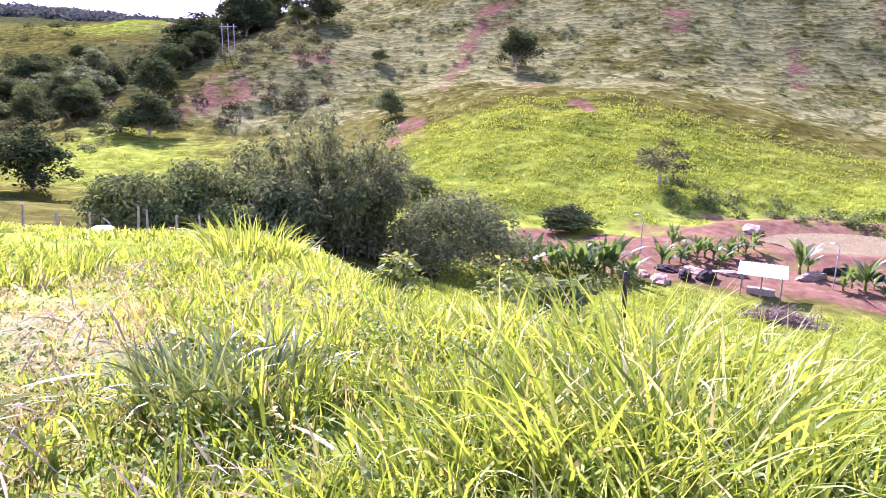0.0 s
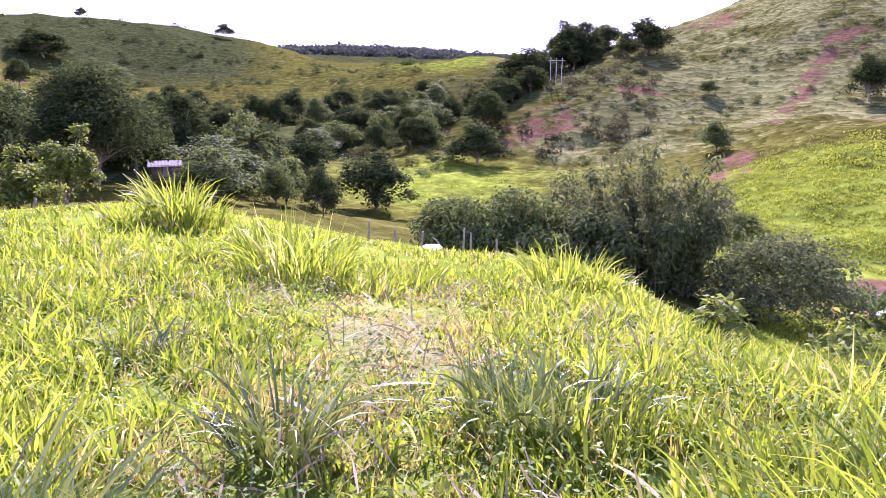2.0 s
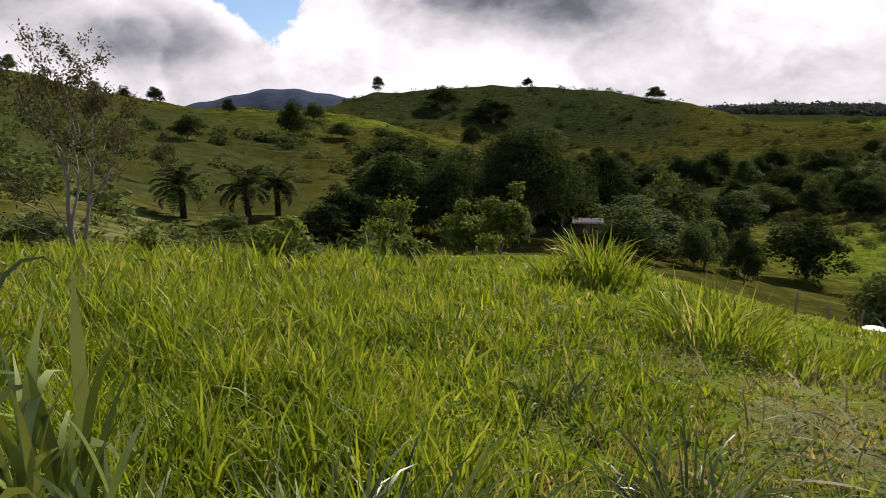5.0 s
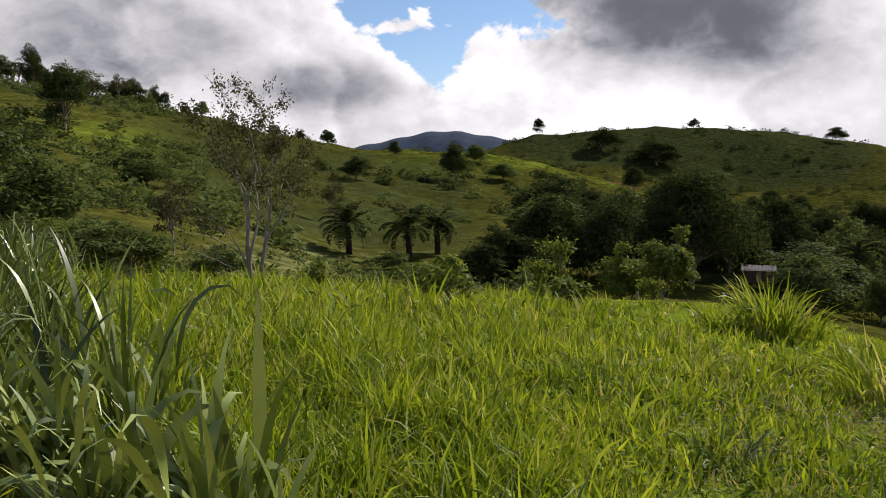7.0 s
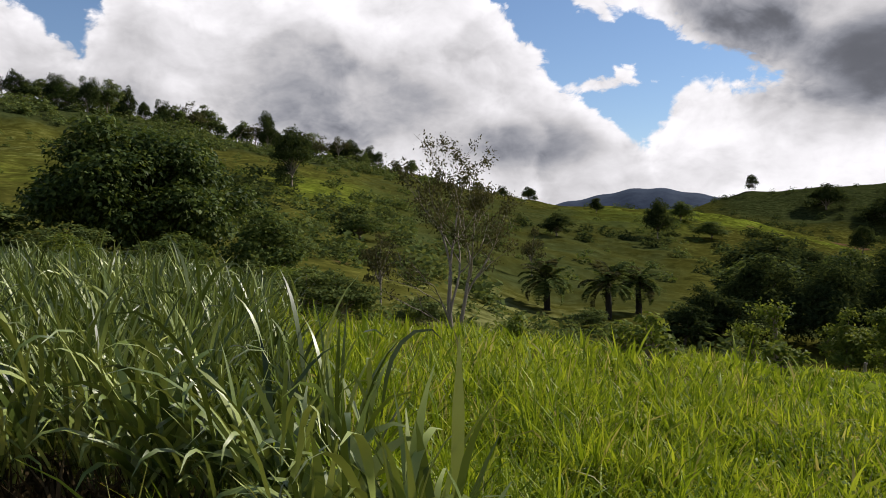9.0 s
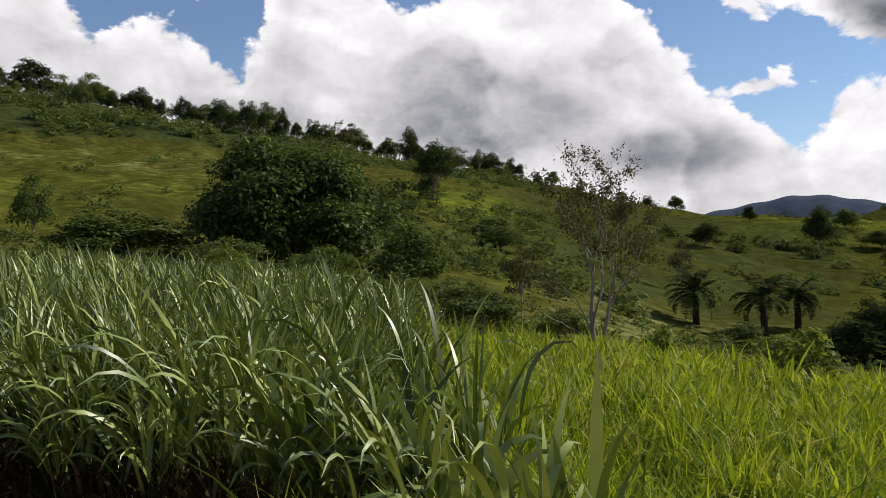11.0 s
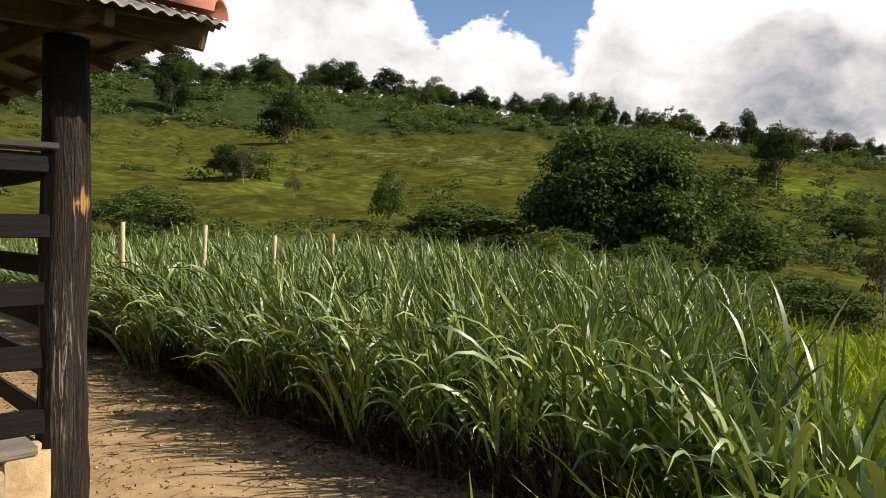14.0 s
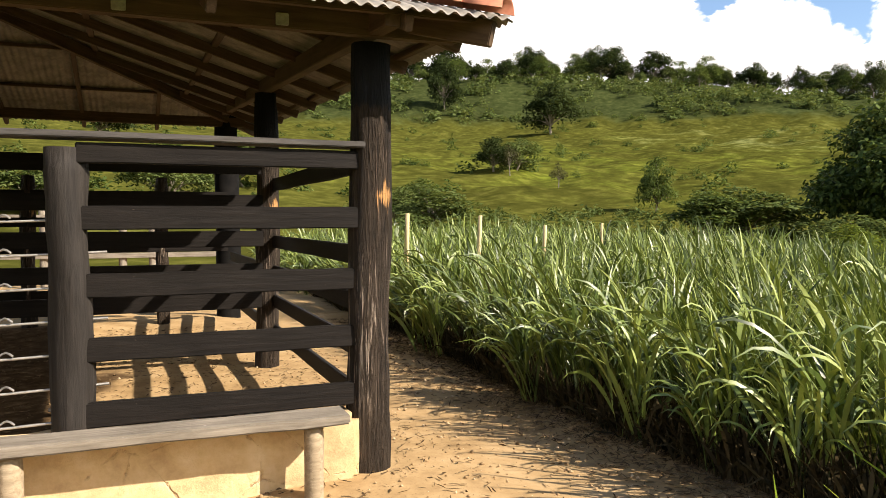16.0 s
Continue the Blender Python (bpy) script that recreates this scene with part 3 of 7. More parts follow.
def ground_material():
    m, g = material("pasture and earth")
    pos = place(g)
    at = lambda n: g.node("ShaderNodeAttribute", attribute_name=n).outputs["Fac"]
    red, dry, lush, bare, wild_shade, dung = at("red"), at("dry"), at("lush"), at("bare"), at("rough"), at("dung")
    fine = g.noise(pos, 9.0, 6.0, 0.65)
    mid = g.noise(pos, 0.55, 6.0, 0.62)
    big = g.noise(pos, 0.035, 5.0, 0.55)
    sep = g.node("ShaderNodeSeparateXYZ")
    g.put(sep.inputs[0], pos)
    # cattle terraces run level along the slopes
    lev = g.math("ADD", g.math("MULTIPLY", sep.outputs[2], 0.95), g.math("ADD", g.math("MULTIPLY", mid, 2.6), g.math("MULTIPLY", big, 9.0)))
    ter = g.math("ABSOLUTE", g.math("SUBTRACT", g.math("FRACT", lev), 0.5))
    far = g.math("MULTIPLY", g.step(sep.outputs[2], -15.5, -11.0), g.step(sep.outputs[1], 10.0, 110.0))
    terr = g.math("MULTIPLY", g.step(ter, 0.1, 0.4), 1.0)
    grass = g.ramp(mid, (0.25, (0.034, 0.036, 0.008)), (0.5, (0.064, 0.066, 0.013)), (0.75, (0.125, 0.120, 0.027)))
    bright = g.ramp(mid, (0.25, (0.064, 0.092, 0.010)), (0.5, (0.118, 0.158, 0.016)), (0.75, (0.21, 0.25, 0.034)))
    olive = g.ramp(mid, (0.25, (0.066, 0.072, 0.026)), (0.5, (0.122, 0.130, 0.046)), (0.78, (0.20, 0.20, 0.076)))
    patch = g.noise(pos, 0.11, 6.0, 0.66)
    warp = g.math("ADD", g.math("MULTIPLY", g.math("SUBTRACT", mid, 0.5), 0.9), g.math("MULTIPLY", g.math("SUBTRACT", patch, 0.5), 1.6))
    col = g.mix(g.step(g.math("ADD", lush, g.math("MULTIPLY", warp, 0.6)), 0.1, 0.9), grass, bright)
    col = g.mix(g.step(g.math("ADD", g.math("ADD", dry, warp), g.math("MULTIPLY", g.math("SUBTRACT", big, 0.5), 0.9)), 0.3, 0.8), col, olive)
    # dark scrub green, which also carries the painted cloud shadow
    heath_shade = g.ramp(mid, (0.25, (0.018, 0.024, 0.008)), (0.5, (0.036, 0.046, 0.015)), (0.78, (0.072, 0.082, 0.027)))
    col = g.mix(g.step(g.math("ADD", wild_shade, g.math("MULTIPLY", warp, 0.7)), 0.25, 0.8), col, heath_shade)
    col = g.mix(1.0, col, g.ramp(patch, (0.3, (0.72, 0.72, 0.72)), (0.7, (1.25, 1.25, 1.2))), "MULTIPLY")
    dark = g.mix(1.0, col, rgb(0.5, 0.48, 0.45), "MULTIPLY")
    col = g.mix(g.math("MULTIPLY", far, g.math("SUBTRACT", 0.7, g.math("MULTIPLY", terr, 0.7))), col, dark)
    soil = g.ramp(g.noise(pos, 0.8, 7.0, 0.7), (0.3, (0.066, 0.036, 0.020)), (0.55, (0.118, 0.068, 0.038)), (0.8, (0.19, 0.122, 0.072)))
    col = g.mix(g.step(g.math("ADD", red, g.math("MULTIPLY", g.math("SUBTRACT", g.noise(pos, 0.35, 7.0, 0.7), 0.5), 1.7)), 0.35, 0.95), col, soil)
    tan = g.ramp(g.noise(pos, 2.3, 8.0, 0.7), (0.25, (0.22, 0.136, 0.063)), (0.5, (0.375, 0.25, 0.123)), (0.8, (0.50, 0.355, 0.195)))
    litter = g.step(g.noise(pos, 34.0, 5.0, 0.8), 0.56, 0.66)
    tan = g.mix(g.math("MULTIPLY", litter, 0.4), tan, rgb(0.14, 0.085, 0.045))
    # dung colour, kept dark to include the shade below the roof
    muck_shade = g.ramp(g.noise(pos, 6.0, 7.0, 0.7), (0.3, (0.045, 0.027, 0.014)), (0.55, (0.10, 0.063, 0.033)), (0.8, (0.24, 0.16, 0.085)))
    tan = g.mix(g.step(g.math("ADD", dung, g.math("MULTIPLY", g.math("SUBTRACT", g.noise(pos, 3.0, 5.0, 0.65), 0.5), 1.2)), 0.3, 0.8), tan, muck_shade)
    col = g.mix(g.step(g.math("ADD", bare, g.math("MULTIPLY", g.math("SUBTRACT", fine, 0.5), 0.7)), 0.3, 0.6), col, tan)
    rel = g.math("ADD", g.math("MULTIPLY", fine, g.math("SUBTRACT", 0.12, g.math("MULTIPLY", bare, 0.09))), g.math("ADD", g.math("MULTIPLY", mid, g.math("SUBTRACT", 0.9, g.math("MULTIPLY", bare, 0.888))), g.math("MULTIPLY", g.math("MULTIPLY", terr, far), 0.6)))
    finish(g, surface(g, col, 0.95, rel, 0.5, 0.3, spec=0.0))
    return m


def build_ground():
    az = np.concatenate([np.arange(-44, 170, 0.45), np.arange(170, 316, 4.0)])
    rr = np.concatenate([[0.001], np.geomspace(0.25, 40, 150), np.linspace(40.6, 130, 90), np.linspace(132, 340, 95), np.geomspace(345, 4700, 45)])
    A, Rr = np.meshgrid(np.radians(az), rr, indexing="ij")
    x, y = -np.sin(A) * Rr, np.cos(A) * Rr
    z = height(x.ravel(), y.ravel())
    v = np.stack([x.ravel(), y.ravel(), z], -1)
    na, nr = A.shape
    i, j = np.meshgrid(np.arange(na), np.arange(nr - 1), indexing="ij")
    k = (i + 1) % na
    f = np.stack([i * nr + j, i * nr + j + 1, k * nr + j + 1, k * nr + j], -1).reshape(-1, 4)
    me = mesh_of("ground", v, f[:, ::-1], ground_material(), True)
    for n, c in zip(("red", "dry", "lush", "bare", "rough", "dung"), covers(v[:, 0], v[:, 1])):
        me.attributes.new(n, "FLOAT", "POINT").data.foreach_set("value", c.astype(np.float32))
    tagged(new("ground", me), "rolling green pasture hills with red earth scars", "ground", kind="structure")


build_ground()

# ---------------------------------------------------------------- the cattle pen with its roof
def post_material():
    m, g = material("weathered pen post")
    pos = own(g)
    grain = g.noise(g.vec("MULTIPLY", pos, (22.0, 22.0, 1.6)), 1.6, 7.0, 0.68, 0.8)
    crack = g.step(g.noise(g.vec("MULTIPLY", pos, (30.0, 30.0, 1.1)), 1.2, 4.0, 0.6, 1.2), 0.56, 0.68)
    col = g.ramp(grain, (0.32, (0.008, 0.006, 0.004)), (0.58, (0.048, 0.034, 0.023)), (0.82, (0.19, 0.135, 0.095)))
    sep = g.node("ShaderNodeSeparateXYZ")
    g.put(sep.inputs[0], pos)
    pale = g.step(g.math("ADD", grain, g.math("MULTIPLY", crack, 0.3)), 0.55, 0.74)
    low = g.math("MULTIPLY", g.step(sep.outputs[2], 1.5, 1.0), g.step(sep.outputs[2], 0.2, 0.6))
    col = g.mix(g.math("MULTIPLY", pale, g.math("MULTIPLY", low, 0.8)), col, rgb(0.40, 0.32, 0.25))
    # oil-black paint on the top, chipped along its lower edge
    edge = g.math("ADD", sep.outputs[2], g.math("MULTIPLY", g.math("SUBTRACT", grain, 0.5), 0.22))
    col = g.mix(g.step(edge, 2.13, 2.17), col, rgb(0.008, 0.009, 0.011))
    # a patch where the bark is torn to bright wood
    dz = g.math("ABSOLUTE", g.math("SUBTRACT", sep.outputs[2], 1.64))
    dx = g.math("ABSOLUTE", g.math("ADD", sep.outputs[0], 0.065))
    chip = g.math("SUBTRACT", 0.12, g.math("ADD", dz, g.math("MULTIPLY", dx, 1.6)))
    chip = g.math("MULTIPLY", g.step(g.math("ADD", chip, g.math("MULTIPLY", g.math("SUBTRACT", grain, 0.55), 0.5)), 0.02, 0.06), g.step(sep.outputs[1], 0.0, 0.03))
    col = g.mix(chip, col, rgb(0.55, 0.29, 0.11))
    finish(g, surface(g, col, 0.8, g.math("SUBTRACT", grain, g.math("MULTIPLY", crack, 0.5)), 1.0, 0.05, spec=0.2))
    return m


def plank_material(name, dark, light, chips=None, rough=0.55):
    m, g = material(name)
    pos = own(g)
    grain = g.noise(g.vec("MULTIPLY", pos, (1.3, 18.0, 18.0)), 2.0, 7.0, 0.66, 0.5)
    blot = g.noise(pos, 2.4, 4.0)
    col = g.ramp(g.math("ADD", g.math("MULTIPLY", grain, 0.75), g.math("MULTIPLY", blot, 0.35)), (0.32, dark), (0.82, light))
    if chips:
        c = g.step(g.noise(g.vec("MULTIPLY", pos, (7.0, 12.0, 20.0)), 2.1, 5.0, 0.7), 0.70, 0.74)
        col = g.mix(c, col, rgb(*chips))
    finish(g, surface(g, col, rough, grain, 0.5, 0.008, spec=0.12))
    return m


POST = post_material()
RAIL = plank_material("black-stained rail", (0.004, 0.0034, 0.003), (0.018, 0.0145, 0.012), (0.11, 0.088, 0.07), 0.62)
RAIL_CAP = plank_material("chipped cap rail", (0.024, 0.022, 0.021), (0.12, 0.11, 0.10), (0.62, 0.59, 0.54))
BENCH = plank_material("grey weathered board", (0.075, 0.062, 0.047), (0.34, 0.295, 0.235), (0.60, 0.57, 0.51), 0.8)
BEAM = plank_material("roof timber", (0.046, 0.029, 0.017), (0.135, 0.087, 0.052), None, 0.7)
ROUGH_POLE = plank_material("pale rough pole", (0.16, 0.12, 0.075), (0.46, 0.37, 0.25), None, 0.85)


def plain(name, a, b, scale, rough=0.8, metal=0.0, bump=0.3, spec=0.5):
    m, g = material(name)
    n = g.noise(own(g), scale, 6.0, 0.65)
    finish(g, surface(g, g.ramp(n, (0.3, a), (0.75, b)), rough, n, bump, 0.01, metal, spec))
    return m


CABLE = plain("galvanised cable", (0.30, 0.28, 0.25), (0.55, 0.52, 0.48), 30, 0.45, 0.7)
FIBRE = plain("grey fibre cement sheet", (0.15, 0.132, 0.108), (0.34, 0.305, 0.26), 6.0, 0.9)
TAR = plain("tar-black timber", (0.005, 0.005, 0.005), (0.014, 0.013, 0.012), 8.0, 0.85, 0.0, 0.3, 0.05)
CLAY = plain("red clay ridge cap", (0.36, 0.12, 0.07), (0.62, 0.27, 0.16), 7.0, 0.85)


def adobe_material():
    m, g = material("yellow earth render")
    pos = own(g)
    n = g.noise(pos, 5.0, 8.0, 0.7)
    cr = g.math("ADD", g.voronoi(pos, 2.3, "DISTANCE_TO_EDGE"), g.math("MULTIPLY", g.math("SUBTRACT", g.noise(pos, 7.0, 5.0, 0.7), 0.4), 0.22))
    col = g.ramp(n, (0.25, (0.36, 0.24, 0.12)), (0.5, (0.56, 0.41, 0.22)), (0.8, (0.70, 0.56, 0.36)))
    col = g.mix(g.math("MULTIPLY", g.step(cr, 0.012, 0.0), 0.5), col, rgb(0.20, 0.12, 0.06))
    finish(g, surface(g, col, 0.95, g.math("ADD", n, g.step(cr, 0.0, 0.03)), 0.5, 0.03))
    return m


ADOBE = adobe_material()


def round_post(radius, top, seed, sides=14, rings=16, lump=0.012, taper=0.05):
    """A hewn log with flutes and lumps."""
    rs = np.random.RandomState(seed)
    z = np.linspace(-0.15, top, rings)
    ang = np.linspace(0, 2 * np.pi, sides, endpoint=False)
    Z, A = np.meshgrid(z, ang, indexing="ij")
    flute = np.interp(A.ravel(), np.linspace(0, 2 * np.pi, 9), np.append(q := rs.uniform(-1, 1, 8), q[0])).reshape(A.shape)
    rad = radius * (1 + taper * (1 - Z / top) + 0.05 * flute) + lump * np.sin(Z * 5.1 + A * 2 + seed) * 0.6 + rs.normal(0, lump * 0.3, A.shape)
    rad[-1] *= 0.93
    v = np.stack([np.cos(A) * rad, np.sin(A) * rad, Z], -1).reshape(-1, 3)
    v[:, 0] += 0.012 * np.sin(v[:, 2] * 1.7 + seed)
    i, k = np.meshgrid(np.arange(rings - 1), np.arange(sides), indexing="ij")
    k2 = (k + 1) % sides
    f = np.stack([i * sides + k, i * sides + k2, (i + 1) * sides + k2, (i + 1) * sides + k], -1).reshape(-1, 4)
    v = np.concatenate([v, [[0, 0, top]]])
    b = (rings - 1) * sides
    cap = np.array([[b + k, b + k + 1, (b + (k + 2) % sides), len(v) - 1] for k in range(0, sides, 2)])
    return v, np.concatenate([f, cap])


def yard(x, y, z=0.0, rz=0.0):
    return YARD @ pose(x, y, z, 0, 0, rz)


def rail_mesh(length, h, t, seed, bevel=0.006):
    return box_bm(0, length, -t / 2, t / 2, -h / 2, h / 2, bevel, 5, 0.006, seed)


def build_pen():
    pen = thing("cattle_pen", YARD, "black-stained timber cattle pen with rail fences and steel cables", "pen")

    def post(x, y, top, r=0.115, seed=0, label=""):
        return part("post", round_post(r, top, seed), POST, pen, label, True, pose(x, y, 0))

    post(0, 0, 2.52, 0.122, 1, "thick cracked post with black painted top")
    post(0, -3.75, 2.80, 0.115, 2)
    part("post", round_post(0.17, 3.1, 3), TAR, pen, "thick dark post of the next pen", True, pose(-0.05, -7.84, 0))
    part("post", round_post(0.10, 1.87, 4, taper=-0.02), POST_DARK, pen, "smooth dark post with cable holes", True, pose(1.60, 0.0, 0))
    post(3.9, 0, 2.52, 0.115, 5)
    post(8.4, -7.84, 2.85, 0.115, 6)
    for k, (x, y) in enumerate(((1.9, -3.75), (3.9, -3.75), (0.9, -7.4), (2.6, -7.4), (5.8, 0))):
        post(x, y, 2.1 if x in (1.9, 0.9, 2.6) else 2.52, 0.09, 10 + k)
    # front rails
    for k, (z, h) in enumerate(((1.845, 0.105), (1.515, 0.125), (1.165, 0.125), (0.835, 0.125), (0.50, 0.13))):
        part("rail", rail_mesh(1.50, h, 0.04, k), RAIL, pen, "", False, pose(0.06, 0.05, z, 0, 0, 0))
    part("rail", box_bm(0.0, 5.8, -0.09, 0.09, 0, 0.035, 0.006, 8, 0.006, 3), RAIL_CAP, pen, "flat cap rail with chipped white flecks", False, pose(0.05, 0.02, 1.915))
    # side rails
    for k, z in enumerate((1.86, 1.28, 0.97, 0.67, 0.36)):
        part("rail", rail_mesh(3.6, 0.125, 0.04, 20 + k), RAIL, pen, "", False, pose(-0.06, -0.08, z, 0, 0, -90))
        if k > 0:
            part("rail", rail_mesh(3.6, 0.125, 0.04, 30 + k), RAIL, pen, "", False, pose(-0.05, -3.8, z, 0, 0, -90))
    # cross fence inside and the one at the back
    for k, z in enumerate((2.04, 1.67, 1.31, 0.98, 0.68)):
        part("rail", rail_mesh(5.8, 0.16, 0.04, 40 + k), RAIL, pen, "", False, pose(0.05, -3.68, z))
        part("rail", rail_mesh(5.8, 0.13, 0.04, 50 + k), RAIL, pen, "", False, pose(0.0, -7.33, z - 0.2))
    # cables through the slim post
    for k in range(7):
        z = 1.51 - 0.173 * k
        pts = np.array([[1.42 + t * 2.5, 0.004 * math.sin(9 * t + k), z - 0.03 * math.sin(3.14 * t)] for t in np.linspace(0, 1, 12)])
        part("cable", tube(pts, 0.0075, 6), CABLE, pen, "twisted steel cable", True)
        knot = [tube(np.array([[1.86 + 0.04 * a, 0.018 * math.cos(1.9 * a), z + 0.018 * math.sin(1.9 * a)] for a in np.linspace(0, 6, 14)]), 0.006, 5)]
        part("cable_knot", joined(knot), CABLE, pen, "", True)
    # low earth wall below the rails
    w = box_bm(0.10, 6.0, -0.14, 0.14, -0.1, 0.40, 0.05, 40, 0.03, 9)
    part("low_wall", w, ADOBE, pen, "crumbling yellow earth-rendered low wall", False)
    return pen


def build_bench():
    b = thing("bench", yard(0, 0), "rough grey plank bench in front of the low wall", "bench")
    part("seat", box_bm(-0.02, 3.6, -0.11, 0.11, 0, 0.055, 0.008, 14, 0.012, 4), BENCH, b, "grey weathered board", False, pose(0.25, 0.30, 0.41, 0, 0, 0))
    part("leg", round_post(0.052, 0.42, 61, 10, 6, 0.005), ROUGH_POLE, b, "", True, pose(0.42, 0.32, 0))
    part("leg", round_post(0.055, 0.42, 62, 10, 6, 0.005), ROUGH_POLE, b, "", True, pose(1.85, 0.32, 0))
    part("leg", round_post(0.055, 0.42, 63, 10, 6, 0.005), ROUGH_POLE, b, "", True, pose(3.2, 0.32, 0))


SLOPE = math.tan(radians(17))
EAVE_Z, X0, Y0, X1, Y1 = 2.58, -0.62, 0.46, 9.2, -8.4
MID_Y = (Y0 + Y1) / 2


def sheet(side):
    """One face of the hipped roof, in corrugated sheets."""
    per, amp = 0.079, 0.011
    half = (Y0 - Y1) / 2
    vs, fs = [], []
    if side in "fb":
        lo, hi = X0, X1
    else:
        lo, hi = Y1, Y0
    n = int((hi - lo) / per * 6)
    for s, off in ((0, 0.0), (1, -0.009)):
        base = len(vs)
        for k in range(n + 1):
            q = lo + (hi - lo) * k / n
            reach = max(0.01, min(q - lo, hi - q, half))
            c = amp * math.sin(2 * math.pi * q / per) + off
            for j in range(5):
                d = reach * j / 4 - (0.03 if j == 0 else 0)
                z = EAVE_Z + SLOPE * max(d, 0) + c + 0.03 - 0.012 * (1 if j == 0 else 0)
                x, y = (q, Y0 - d) if side == "f" else (q, Y1 + d) if side == "b" else (X0 + d, q) if side == "l" else (X1 - d, q)
                vs.append((x, y, z))
        for k in range(n):
            for j in range(4):
                a = base + k * 5 + j
                fs.append((a, a + 1, a + 6, a + 5))
    m = (n + 1) * 5
    for k in range(n):
        fs.append((k * 5, (k + 1) * 5, m + (k + 1) * 5, m + k * 5))
    return np.array(vs), np.array(fs)


def beam_between(a, b, w, h, seed):
    a, b = Vector(a), Vector(b)
    d = b - a
    bm = box_bm(0, d.length, -w / 2, w / 2, -h / 2, h / 2, 0.006, 4, 0.005, seed)
    return bm, Matrix.Translation(a) @ d.to_track_quat("X", "Z").to_matrix().to_4x4()


def build_roof():
    roof = thing("pen_roof", YARD @ pose(0, Y0, 0, -2.4, 0, 0) @ pose(0, -Y0, 0), "hipped roof of grey corrugated sheets with red clay ridge caps", "roof")
    for side in "fblr":
        part("roof_sheet", sheet(side), FIBRE, roof, "grey corrugated fibre cement", True)
    mid = MID_Y
    half = (Y0 - Y1) / 2
    crown = EAVE_Z + SLOPE * half

    def beam(name, a, b, w, h, seed):
        bm, m = beam_between(a, b, w, h, seed)
        part(name, bm, BEAM, roof, "", False, m)

    beam("beam", (-0.5, 0, 2.60), (8, 0, 2.60), 0.09, 0.15, 1)
    beam("beam", (0, 0.35, 2.59), (0, -8.2, 2.80), 0.09, 0.14, 2)
    beam("beam", (-0.3, -7.84, 2.62), (8.6, -7.84, 2.62), 0.09, 0.14, 4)
    for x in (1.345, 0.53):
        part("bracket", box_bm(x - 0.035, x + 0.035, 0.046, 0.062, 2.535, 2.60, 0.004), CABLE, roof, "small pale metal bracket")
    beam("hip_rafter", (X0 + 0.06, Y0 - 0.06, EAVE_Z - 0.06), (X0 + half, mid, crown - 0.1), 0.07, 0.14, 5)
    beam("hip_rafter", (X0 + 0.06, Y1 + 0.06, EAVE_Z - 0.06), (X0 + half, mid, crown - 0.1), 0.07, 0.14, 6)
    beam("ridge_beam", (X0 + half, mid, crown - 0.1), (X1 - half, mid, crown - 0.1), 0.07, 0.14, 7)
    for k in range(8):
        x = X0 + 0.55 + k * 1.0
        d = min(x - X0, half)
        beam("rafter", (x, Y0 - 0.05, EAVE_Z - 0.045), (x, Y0 - d, EAVE_Z - 0.045 + SLOPE * d), 0.05, 0.09, 10 + k)
        beam("rafter", (x, Y1 + 0.05, EAVE_Z - 0.045), (x, Y1 + d, EAVE_Z - 0.045 + SLOPE * d), 0.05, 0.09, 30 + k)
    for k in range(9):
        y = Y0 - 0.55 - k * 1.0
        d = min(Y0 - y, y - Y1)
        if d > 0.2:
            beam("rafter", (X0 + 0.05, y, EAVE_Z - 0.045), (X0 + d, y, EAVE_Z - 0.045 + SLOPE * d), 0.05, 0.09, 50 + k)
    for k, d in enumerate((0.12, 1.2, 2.3, 3.3, 4.2)):
        z = EAVE_Z - 0.0 + SLOPE * d
        beam("purlin", (X0 + d, Y0 - d, z - 0.01), (X1 - d, Y0 - d, z - 0.01), 0.06, 0.04, 70 + k)
        beam("purlin", (X0 + d, Y0 - d, z - 0.01), (X0 + d, Y1 + d, z - 0.01), 0.06, 0.04, 80 + k)
        beam("purlin", (X0 + d, Y1 + d, z - 0.01), (X1 - d, Y1 + d, z - 0.01), 0.06, 0.04, 90 + k)
    # clay caps along the hips
    n = 27
    for sgn, ys in ((-1, Y0), (1, Y1)):
        for k in range(n):
            a, b = k / n * half, (k + 1.25) / n * half
            pts = []
            for t, r in ((a, 0.115), (b, 0.095)):
                pts.append((X0 + t, ys + sgn * t, EAVE_Z + SLOPE * t + 0.055, r))
            vs, fs = [], []
            for (x, y, z, r) in pts:
                for dr in (0, -0.016):
                    for i in range(9):
                        th = math.pi * i / 8
                        o = (r + dr) * math.cos(th)
                        vs.append((x + o * 0.707, y - sgn * o * 0.707, z + (r + dr) * math.sin(th) * 0.8))
            for i in range(8):
                fs += [(i, i + 1, 18 + i + 1, 18 + i), (9 + i, 27 + i, 27 + i + 1, 9 + i + 1), (i, 9 + i, 9 + i + 1, i + 1), (18 + i, 18 + i + 1, 27 + i + 1, 27 + i)]
            part("ridge_cap", (np.array(vs), np.array(fs)), CLAY, roof, "", True)


def build_far_fence():
    """A grey rail fence across the far end of the yard."""
    fence = thing("rail_fence", yard(-0.6, -13.5), "weathered grey rail fence beyond the pen", "fence")
    for k, x in enumerate((0.0, 1.5, 2.1, 3.6, 5.0)):
        part("post", round_post(0.08, 1.75, 70 + k), BARK, fence, "", True, pose(x, 0, 0))
    for k, z in enumerate((1.55, 1.15, 0.75)):
        part("rail", rail_mesh(5.2, 0.11, 0.04, 75 + k), BENCH, fence, "", False, pose(-0.1, 0.1, z))


build_pen()
